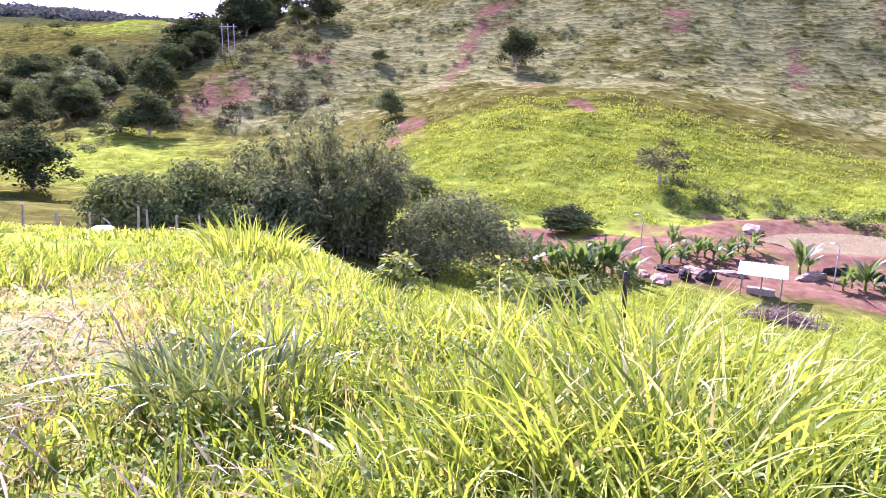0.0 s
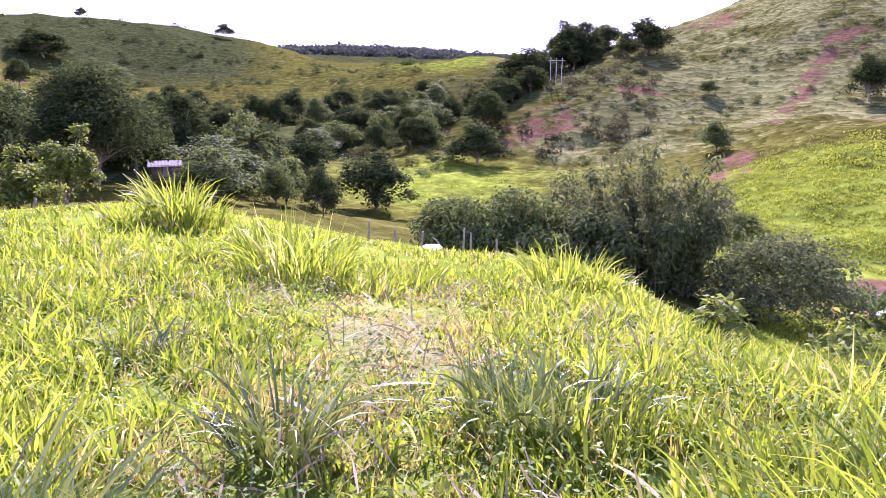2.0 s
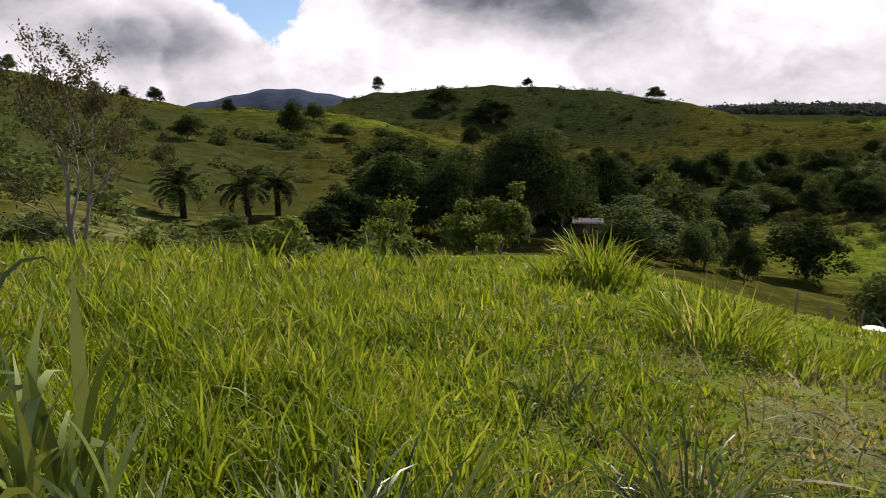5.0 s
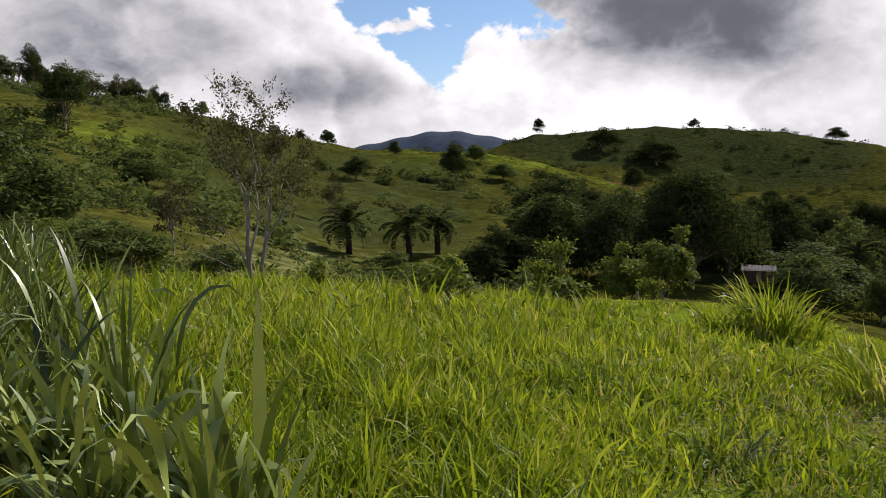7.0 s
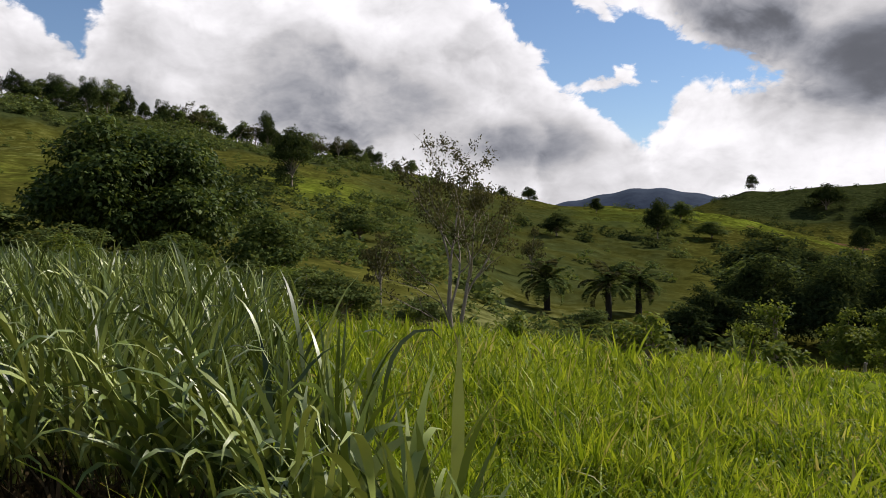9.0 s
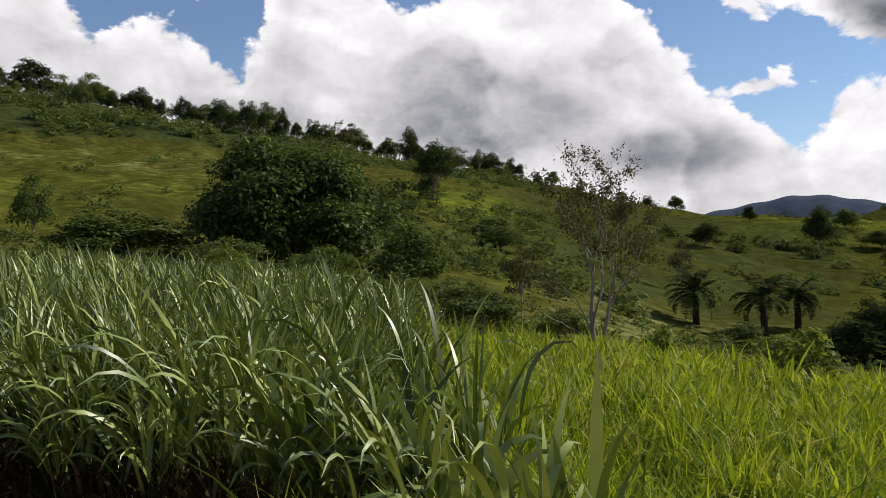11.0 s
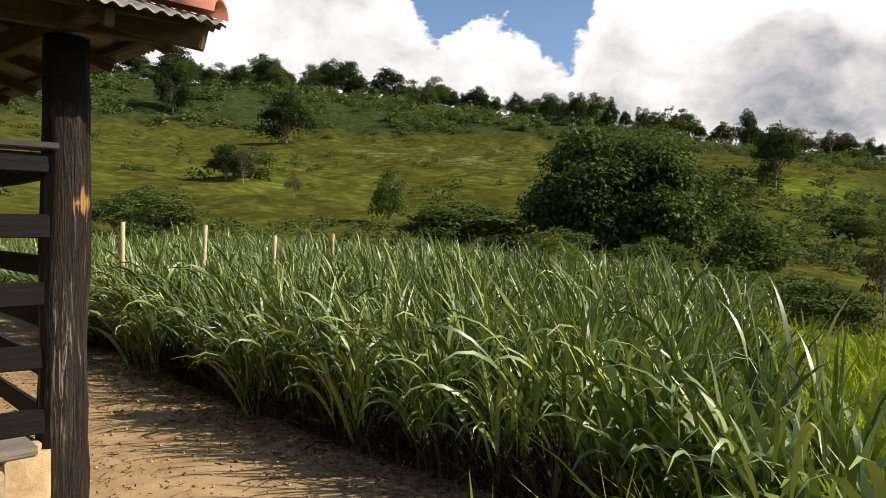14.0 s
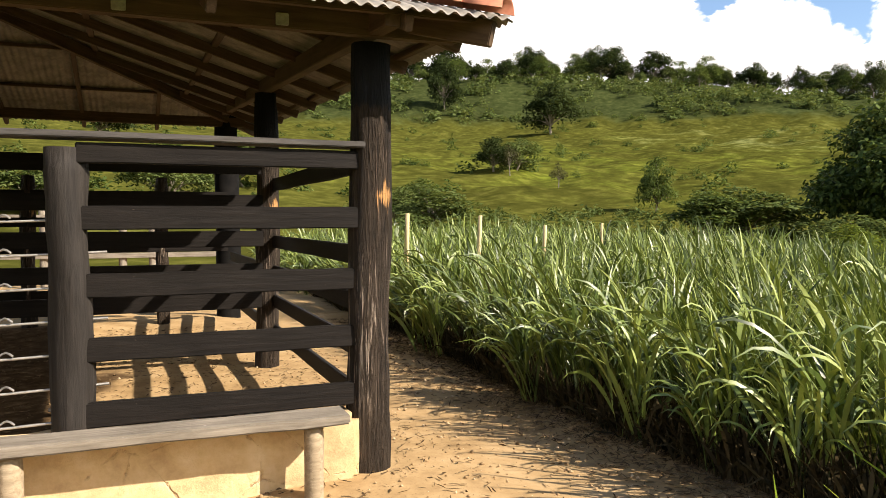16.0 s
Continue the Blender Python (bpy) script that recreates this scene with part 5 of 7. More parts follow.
def make_tree(name, tall, wide, bole, clumps, leaves, leaf, mat, bark, seed, label, category="tree", group="", flat=0.7, droop=0.0, lobe=1.0, dome=True):
    """A tapered trunk with limbs to the clumps of an uneven crown. Its foot is at the origin."""
    rs = np.random.RandomState(seed)
    tree = thing(name, Matrix(), label, category, group)
    ch = tall - bole
    cs, rad = [], []
    for k in range(clumps):
        a = k * 2.399 + rs.uniform(-0.5, 0.5)
        q = math.sqrt((k + 0.4) / clumps)
        h = bole + ch * (0.12 + 0.66 * rs.rand() * (1 - 0.5 * q * q) + 0.12 * (1 - q))
        if dome:
            h = bole + ch * (0.08 + 0.76 * math.sqrt(1 - 0.85 * q * q) * rs.rand() ** 0.55)
        rr = wide / 2 * q * rs.uniform(0.62, 0.92)
        cs.append((math.cos(a) * rr, math.sin(a) * rr, h))
        rad.append(wide * rs.uniform(0.13, 0.24) * lobe)
    cs.append((rs.normal(0, 0.1) * wide, rs.normal(0, 0.1) * wide, tall - wide * 0.13))
    rad.append(wide * 0.15)
    cs, rad = np.array(cs), np.array(rad)
    r0 = max(0.05, tall * 0.022)
    fork = np.array([rs.normal(0, 0.03) * tall, rs.normal(0, 0.03) * tall, bole + ch * 0.15])
    wood_bits = [tube(np.array([[0, 0, -0.3], [0, 0, 0.05], fork * [0.4, 0.4, 0.5], fork]), [r0 * 1.5, r0 * 1.2, r0 * 0.95, r0 * 0.75], 8)]
    for c in cs:
        wood_bits.append(limb(fork * rs.uniform(0.75, 1.0), c, r0 * 0.5, r0 * 0.1, ch * 0.06, rs))
    part("trunk", joined(wood_bits), bark, tree, "", True)
    p, d = crown_points(rs, cs, rad, leaves, flat)
    v, f = leaves_at(p, np.full(leaves, leaf), rs, 0.35, droop, 0.55, d)
    part("crown", (v, f), mat, tree)
    return tree


MASTERS = {}


def model(kind, k):
    """One of a few models of each kind of tree, 8 m tall and 8 m wide."""
    key = kind, k
    if key not in MASTERS:
        spec = {"dark": (LEAF_DARK, BARK, 0.5, 24, 5200, 0.43, 0.85, "dark green broad-leaved tree on the pasture slope"),
                "mid": (LEAF_MID, BARK, 0.4, 24, 5000, 0.41, 0.8, "green leafy tree with an uneven crown"),
                "olive": (LEAF_OLIVE, BARK, 0.3, 22, 4200, 0.42, 0.6, "low scrubby bush with olive-green leaves"),
                "lime": (LEAF_LIME, BARK, 0.8, 18, 4400, 0.42, 0.9, "yellow-green leafy tree in the hollow"),
                "upright": (LEAF_DARK, BARK, 0.8, 24, 5200, 0.41, 0.9, "upright dark green tree standing alone on the pasture"),
                "flat": (LEAF_OLIVE, BARK, 2.0, 20, 3800, 0.44, 0.6, "flat-topped olive-green tree on the hill's crest"),
                "sparse": (LEAF_DRYISH, BARK_PALE, 2.2, 13, 900, 0.50, 0.6, "thin tree with sparse leaves")}[kind]
        mat, bark, bole, clumps, n, leaf, flat, label = spec
        MASTERS[key] = make_tree("bush" if kind == "olive" else "tree", 8, 8, bole, clumps, n, leaf, mat, bark, 300 + k * 17 + len(kind) * 5, label,
                                 "bush" if kind == "olive" else "tree", "trees on the hills", flat, dome=kind not in ("flat", "sparse"))
        MASTERS[key]["used"] = 0
    return MASTERS[key]


PLANTED = [0]


def plant(kind, az, r, tall, wide):
    """Set a tree or bush of that height and width at a bearing and distance."""
    PLANTED[0] += 1
    k = PLANTED[0]
    src = model(kind, k % 3)
    c = bearing(az) * r
    m = pose(c.x, c.y, gz(c.x, c.y) - 0.03 * tall, 0, 0, (k * 77) % 360) @ Matrix.Diagonal((wide / 8 * 1.05, wide / 8 * 1.05, tall / 8 * 1.03, 1))
    if src["used"] == 0:
        src["used"] = 1
        src.matrix_basis = m
        return src
    s = src.scale.copy()
    src.scale = (1, 1, 1)
    ob = copy_thing(src, m)
    src.scale = s
    return ob


def plant_hills():
    # the hill across the valley, and its spur
    for row in (("dark", -5.3, 178, 9.6, 10.0), ("mid", 3.7, 143, 5.5, 6.4), ("dark", 20.4, 149, 7.8, 12.0), ("dark", 27.9, 92, 7.0, 9.2), ("dark", 13.7, 227, 10.5, 15.0),
                ("dark", 24.4, 264, 4.6, 6.3), ("dark", 19.0, 189, 5.5, 5.4), ("dark", 17.0, 199, 4.8, 10.4), ("mid", 4.5, 187, 4.1, 4.5), ("dark", 14.0, 232, 13.3, 12.2),
                ("dark", 8.8, 222, 10.6, 14.1), ("dark", 16.6, 196, 6.3, 8.8), ("mid", 18.8, 188, 6.2, 7.3), ("mid", 23.6, 235, 6.4, 8.8)):
        plant(*row)
    for row in (("dark", 18.9, 190, 6.2, 10.6), ("dark", 17.0, 215, 10.5, 18.0), ("flat", 14.4, 270, 14.1, 10.6), ("dark", 13.0, 233, 11.5, 10.5), ("dark", 29.2, 210, 8.8, 15.3),
                ("dark", 33.7, 253, 12.0, 12.3), ("dark", 25.2, 167, 6.4, 8.7), ("mid", 31.2, 200, 5.7, 12.0), ("dark", 26.9, 241, 8.3, 12.6), ("mid", 23.4, 182, 5.6, 8.1),
                ("dark", 36.2, 234, 9.2, 10.5), ("dark", 30.1, 266, 6.8, 9.9), ("sparse", -15.9, 96, 5.8, 7.2), ("olive", 1.8, 90, 3.0, 5.0), ("dark", -9.5, 78, 2.6, 6.7)):
        plant(*row)
    # the hollow with the hut
    for row in (("mid", 39.1, 82, 5.4, 10.1), ("dark", 32.2, 85, 5.3, 3.3), ("mid", 34.5, 80, 5.1, 4.8), ("mid", 39.5, 70, 4.6, 7.1), ("mid", 35.1, 75, 4.7, 3.9),
                ("dark", 31.8, 78, 5.3, 3.6), ("mid", 37.4, 95, 9.0, 6.4), ("dark", 43.7, 92, 7.5, 5.9), ("dark", 62.0, 60, 3.0, 5.0), ("olive", 68.6, 58, 1.6, 3.0),
                ("dark", 59.0, 62, 4.0, 6.0), ("dark", 60.6, 62, 4.8, 4.2), ("dark", 41.5, 100, 9.0, 8.0), ("dark", 36.5, 120, 8.0, 9.0), ("dark", 33.0, 135, 7.0, 10.0)):
        plant(*row)
    # the hills beyond
    for row in (("upright", 63.9, 150, 7.6, 6.0), ("upright", 57.7, 440, 9.0, 6.4), ("dark", 47.0, 455, 5.5, 6.5), ("dark", 38.1, 450, 7.0, 11.0), ("dark", 53.1, 378, 12.0, 17.5),
                ("dark", 49.4, 359, 11.3, 21.5), ("dark", 51.0, 222, 6.9, 6.6), ("mid", 45.4, 324, 8.4, 12.1), ("dark", 55.4, 139, 3.5, 3.5), ("dark", 54.1, 143, 3.4, 5.4),
                ("upright", 90.3, 132, 10.2, 7.6), ("dark", 71.0, 131, 3.9, 5.9), ("dark", 68.2, 207, 3.9, 3.9), ("mid", 62.3, 200, 5.0, 6.7), ("mid", 60.3, 159, 3.3, 7.1)):
        plant(*row)
    # the long slope behind the yard
    for row in (("olive", 91.0, 44, 3.9, 4.4), ("sparse", 83.9, 40, 4.0, 2.3), ("mid", 85.3, 82, 2.7, 5.5), ("dark", 128.9, 94, 4.2, 4.8), ("dark", 124.7, 181, 11.9, 12.9),
                ("dark", 132.4, 214, 15.0, 9.6), ("mid", 117.4, 68, 4.8, 3.2), ("olive", 133.5, 44, 2.6, 4.9), ("olive", 136.1, 48, 2.4, 3.2), ("olive", 111.0, 47, 3.0, 6.7),
                ("mid", 98.5, 40, 2.8, 4.8), ("mid", 92.5, 43, 4.4, 4.6), ("olive", 127.2, 97, 4.2, 5.6), ("mid", 113.9, 46, 2.6, 5.4), ("olive", 151.9, 60, 5.0, 6.3)):
        plant(*row)
    for row in (("olive", 160.3, 50, 3.2, 6.0), ("mid", 134.2, 60, 2.8, 4.0), ("mid", 147.0, 75, 5.0, 7.0), ("dark", 156.0, 110, 7.0, 9.0), ("sparse", 127.7, 92, 3.8, 2.4),
                ("sparse", 124.2, 84, 3.0, 2.0), ("olive", 105.5, 43, 2.2, 4.5), ("olive", 88.0, 38, 1.8, 3.0), ("olive", 80.5, 33, 1.5, 2.6), ("sparse", 72.8, 88, 6.0, 3.0)):
        plant(*row)


def plant_verge():
    """Yellow-green growth on the bank beyond the tall grass."""
    rs = np.random.RandomState(405)
    for _ in range(16):
        tall = rs.uniform(1.0, 2.3)
        plant(("lime", "mid", "lime", "olive")[rs.randint(4)], rs.uniform(86, 106), rs.uniform(25, 36), tall, tall * rs.uniform(1.1, 1.7))


def plant_crest():
    """The uneven row of trees along the crest of the long hill."""
    rs = np.random.RandomState(401)
    az = 73.0
    while az < 166:
        dense = az > 84
        r = rs.uniform(244, 276)
        kind = ("flat", "upright", "dark", "mid", "mid", "sparse", "upright", "dark")[rs.randint(8)]
        tall = (rs.uniform(4.0, 9.0) if rs.rand() < 0.75 else rs.uniform(9.0, 12.5)) if dense else rs.uniform(3, 6.5)
        plant(kind, az, r, tall, tall * (rs.uniform(0.5, 0.8) if kind == "upright" else rs.uniform(0.7, 1.15)))
        az += rs.uniform(0.15, 0.95) if dense else rs.uniform(1.0, 2.8)


def plant_hollow():
    """The thick growth along the stream in the hollow."""
    rs = np.random.RandomState(411)
    for a0, a1, r0, r1, n in ((24, 44, 170, 270, 26), (42, 58, 84, 118, 14), (33, 41, 88, 125, 6), (9, 18, 222, 262, 16), (17, 28, 165, 235, 14)):
        for _ in range(n):
            tall = rs.uniform(3.5, 8.5)
            plant(("dark", "dark", "mid", "olive")[rs.randint(4)], rs.uniform(a0, a1), rs.uniform(r0, r1), tall, tall * rs.uniform(0.9, 1.5))


def scrub(name, n, r0, r1, a0, a1, size, mat, seed, label):
    """Bushes of a slope that nobody could count, as one mass."""
    x, y, rs = scatter(n, r0, r1, a0, a1, seed, 0.9)
    keep = wobble(x, y, 45, seed + 1) + 0.35 * wobble(x, y, 12, seed + 2) > (-9 if "banana" in name else -0.35 if "crest" in name or "hollow" in name else -0.12)
    if "slope" in name:
        a = np.degrees(np.arctan2(-x, y))
        keep &= ~((a > 61) & (a < 75) & (np.hypot(x, y) < 125))
    x, y = x[keep], y[keep]
    z = height(x, y)
    ps, ds, ss = [], [], []
    for cx, cy, cz in zip(x, y, z):
        s = size * rs.uniform(0.4, 1.25)
        k = 95
        d = rs.normal(0, 1, (k, 3))
        d[:, 2] = np.abs(d[:, 2])
        d /= np.linalg.norm(d, axis=1)[:, None]
        lump = 1 + 0.3 * np.sin(d[:, 0:1] * 5 + cx) * np.cos(d[:, 1:2] * 4 + cy)
        ps.append(np.array([cx, cy, cz - 0.1 * s]) + d * s * np.array([0.62, 0.62, 0.75]) * lump * (rs.rand(k, 1) ** 0.3))
        ds.append(d)
        ss.append(np.full(k, 0.235 * s))
    v, f = leaves_at(np.concatenate(ps), np.concatenate(ss), rs, 0.3, 0.0, 0.6, np.concatenate(ds))
    tagged(new(name, mesh_of(name, v, f, mat)), label, "scrub", kind="stuff")


def plant_scrub():
    scrub("hillside_scrub", 950, 50, 250, 60, 165, 1.7, LEAF_MID, 421, "low green scrub scattered over the slope")
    scrub("crest_scrub", 1150, 205, 264, 80, 165, 3.6, LEAF_OLIVE, 431, "dark scrub below the crest trees")
    scrub("hollow_scrub", 420, 84, 190, 42, 58, 2.4, LEAF_DARK, 441, "dark scrub in the hollow")
    scrub("gully_hollow_scrub", 260, 165, 270, 23, 44, 2.6, LEAF_DARK, 445, "dark scrub along the gully")
    scrub("gully_bushes", 300, 120, 280, 22, 46, 2.2, LEAF_MID, 447, "green bushes along the gully")
    scrub("spur_hollow_shrubs", 420, 150, 262, 8, 30, 2.4, LEAF_DRYISH, 446, "grey-green shrubs on the scarred spur")
    scrub("banana_undergrowth", 90, 55, 64, -15, -3, 1.0, LEAF_LIME, 449, "leafy undergrowth between the banana plants")
    scrub("bank_scrub_crest", 70, 89, 99, -31, -16, 1.5, LEAF_MID, 453, "green bushes overhanging the red cut bank")
    scrub("far_scrub", 750, 250, 440, 24, 66, 3.0, LEAF_DARK, 451, "dark scrub on the far hills")
    scrub("grey_scrub", 1100, 145, 300, -34, 16, 1.5, LEAF_OLIVE, 461, "grey-green scrub on the dry hill")
    scrub("slope_scrub", 420, 46, 140, 58, 98, 2.3, LEAF_OLIVE, 476, "olive-green bushes growing over the lower slope")
    scrub("shady_slope_scrub", 170, 78, 160, 58, 98, 2.8, LEAF_DARK, 478, "dark bushes in the folds of the slope")
    scrub("lowland_scrub", 360, 30, 66, 62, 140, 1.2, LEAF_OLIVE, 471, "low bushes below the knoll")


def far_woods():
    """Woods along the far ridges; haze is put into their leaf colour."""
    rs = np.random.RandomState(481)
    ps, ss = [], []
    for a0, a1, r0, r1, n, s0 in ((14, 46, 700, 980, 3000, 6.5), (36, 46, 455, 480, 34, 2.2)):
        az, r = np.radians(rs.uniform(a0, a1, n)), rs.uniform(r0, r1, n)
        x, y = -np.sin(az) * r, np.cos(az) * r
        z = height(x, y)
        bulk = rs.uniform(0.7, 1.25, (n, 1))
        for k in range(16):
            d = rs.normal(0, 1, (n, 3))
            d[:, 2] = np.abs(d[:, 2])
            d /= np.linalg.norm(d, axis=1)[:, None]
            ps.append(np.stack([x, y, z], -1) + d * s0 * bulk * rs.uniform(0.5, 1.0, (n, 1)))
            ss.append(np.full(n, s0 * 0.48))
    p = np.concatenate(ps)
    v, f = leaves_at(p, np.concatenate(ss), rs, 0.4, 0, 0.7)
    tagged(new("far_woods", mesh_of("far_woods", v, f, LEAF_FAR_HAZE)), "dark woods along the far ridges, tinted blue for haze", "woods", kind="stuff")


def stand(ob, az, r, rz=0, dz=0.0):
    c = bearing(az) * r
    ob.matrix_basis = pose(c.x, c.y, gz(c.x, c.y) + dz, 0, 0, rz)
    return ob


def near_trees():
    big = make_tree("tree", 9.6, 12.9, 0.6, 80, 52000, 0.34, LEAF_DEEP, BARK, 501, "large dark green tree with a broad rounded crown", flat=0.8, droop=0.3, lobe=0.68)
    stand(big, 100.8, 52, 20, -0.6)
    t = make_tree("tree", 11.0, 11.5, 1.0, 44, 20000, 0.32, LEAF_DARK, BARK, 502, "tall dark dense tree in the hollow", flat=0.85)
    stand(t, 47.0, 76, 10)
    t = make_tree("tree", 7.6, 9.0, 0.6, 34, 14000, 0.32, LEAF_DARK, BARK, 503, "dark spreading tree in the hollow", flat=0.8)
    stand(t, 53.0, 70, 50)
    t = make_tree("tree", 7.0, 7.5, 0.6, 30, 11000, 0.32, LEAF_DARK, BARK, 504, "dark low tree at the edge of the hollow", flat=0.8)
    stand(t, 57.0, 72, 90)
    t = make_tree("tree", 6.2, 4.2, 0.6, 18, 5000, 0.28, LEAF_LIME, BARK, 505, "yellow-green tree in front of dark woods", flat=1.0)
    stand(t, 48.9, 56, 0)
    t = make_tree("tree", 4.9, 4.4, 0.4, 18, 4500, 0.28, LEAF_LIME, BARK, 506, "low yellow-green tree in front of dark woods", flat=0.9)
    stand(t, 51.7, 57, 130)
    t = make_tree("bush", 5.8, 12.5, 0.3, 40, 15000, 0.28, LEAF_BAMBOO, BARK, 507, "wide dark bush below the knoll", "bush", flat=0.75)
    stand(t, -0.8, 55, 70)


def slender_tree():
    """The pale two-stemmed tree with an open, twiggy crown."""
    rs = np.random.RandomState(521)
    tree = thing("slender_tree", Matrix(), "slender two-stemmed tree with pale bark and a sparse twiggy crown", "tree")
    bits, tips = [], []

    def grow(p, way, length, rad, depth):
        n = 5
        pts = [p]
        d = way.copy()
        for _ in range(n):
            d = d + rs.normal(0, 0.05 if depth == 4 else 0.10, 3) + np.array([0, 0, 0.05])
            d /= np.linalg.norm(d)
            pts.append(pts[-1] + d * length / n)
        pts = np.array(pts)
        end = rad * 0.62
        bits.append(tube(pts, np.linspace(rad, end, n + 1), 7 if depth > 2 else 4))
        if depth <= 1:
            for q in pts[1:]:
                tips.append(q)
        if depth == 0:
            return
        kids = 3 if depth > 1 else 2
        for k in range(kids):
            a = rs.uniform(0, 6.28)
            side = np.array([math.cos(a), math.sin(a), 0.0])
            w = d * rs.uniform(0.9, 1.2) + side * (rs.uniform(0.12, 0.34) if depth == 4 else rs.uniform(0.42, 0.82))
            w[2] = max(w[2], 0.25)
            w /= np.linalg.norm(w)
            at = pts[-1] if k < 2 else pts[rs.randint(2, n)]
            grow(at, w, length * rs.uniform(0.58, 0.8), end * rs.uniform(0.7, 0.9), depth - 1)

    grow(np.array([0.05, 0.09, -0.2]), np.array([0.03, 0.03, 1.0]), 2.9, 0.092, 4)
    grow(np.array([-0.06, -0.06, -0.2]), np.array([-0.01, -0.03, 1.0]), 2.5, 0.08, 4)
    grow(np.array([0.08, 0.02, -0.2]), np.array([0.03, -0.01, 1.0]), 1.7, 0.05, 3)
    tv, tf = joined(bits)
    tips = np.array(tips)
    high = 6.55 / np.percentile(tips[:, 2], 99.5)
    span = 2.35 / np.percentile(np.hypot(tips[:, 0], tips[:, 1]), 97)
    for p in (tv, tips):
        spread_out = np.interp(p[:, 2], [0.5, 3.0], [1.0, span])
        p[:, 0], p[:, 1] = p[:, 0] * spread_out, p[:, 1] * spread_out
        p[:, 2] *= high
    part("trunk", (tv, tf), BARK_PALE, tree, "", True)
    sel = tips[rs.randint(0, len(tips), 14000)]
    clumpy = (wobble(sel[:, 0] * 3, sel[:, 2] * 3, 4.0, 5) > -0.25) & (rs.rand(len(sel)) < np.interp(sel[:, 2], [2.0, 5.0], [0.3, 1.0]))
    p = sel[clumpy] + rs.normal(0, 0.12, (clumpy.sum(), 3))
    v, f = leaves_at(p, np.full(len(p), 0.10), rs, 0.1, 0.5, 0.5)
    part("crown", (v, f), LEAF_DRYISH, tree)
    stand(tree, 78.4, 24.6, 170, -0.15)


def bamboo(tall, wide, culms, seed, label):
    rs = np.random.RandomState(seed)
    clump = thing("bamboo_clump", Matrix(), label, "bamboo")
    bits, ps = [], []
    for k in range(culms):
        a = rs.uniform(0, 6.28)
        q = math.sqrt(rs.rand())
        base = np.array([math.cos(a), math.sin(a), 0]) * q * wide * 0.36
        lean = (0.06 + 0.30 * q) * rs.uniform(0.5, 1.2)
        L = tall * rs.uniform(0.72, 1.1) * (1.08 - 0.5 * q * q)
        s = np.linspace(0, 1, 10)
        ang = lean * s + 0.95 * s**3 * (0.4 + q)
        h = np.cumsum(np.sin(ang)) * L / 10
        z = np.cumsum(np.cos(ang)) * L / 10
        pts = base + np.stack([math.cos(a) * h, math.sin(a) * h, z], -1)
        pts = np.concatenate([[base - [0, 0, 0.2]], pts])
        bits.append(tube(pts, np.linspace(0.05, 0.012, 11), 4))
        knots = 20
        t = rs.uniform(0.02, 1.0, knots) ** 0.85 * 10
        i = np.minimum(t.astype(int), 9)
        c = pts[i] + (pts[i + 1] - pts[i]) * (t - i)[:, None]
        c = c + rs.normal(0, 1, (knots, 3)) * np.array([0.36, 0.36, 0.2]) * wide / 12
        c = np.repeat(c, 20, axis=0)
        c = c + rs.normal(0, 1, c.shape) * np.array([0.24, 0.24, 0.30]) * wide / 10
        c[:, 2] = np.maximum(c[:, 2], 0.05)
        ps.append(c)
    part("culms", joined(bits), BARK, clump, "", True)
    p = np.concatenate(ps)
    v, f = leaves_at(p, np.full(len(p), 0.40), rs, 0.15, 0.55, 0.36)
    part("foliage", (v, f), LEAF_BAMBOO, clump)
    return clump


def plant_bamboo():
    b = bamboo(9.6, 10.0, 90, 531, "tall feathery bamboo clump with drooping foliage")
    stand(b, 8.0, 55, 0, -0.2)
    for az, r, tall, wide, seed, mat, label in ((13.4, 58, 8.2, 9.5, 541, LEAF_BAMBOO, "pale feathery thicket behind the bamboo"), (17.0, 51, 5.9, 8.6, 542, LEAF_OLIVE, "rounded olive-green thicket beside the bamboo"),
                                                (21.4, 50, 4.7, 7.6, 543, LEAF_OLIVE, "low olive-green thicket at the pasture's edge"), (12.0, 51, 5.2, 7.0, 544, LEAF_BAMBOO, "rounded thicket at the bamboo's foot")):
        t = make_tree("thicket", tall, wide, 0.2, 34, 9000, 0.30, mat, BARK, seed, label, "thicket", flat=0.9, droop=0.5, lobe=0.85)
        stand(t, az, r, seed, -0.2)


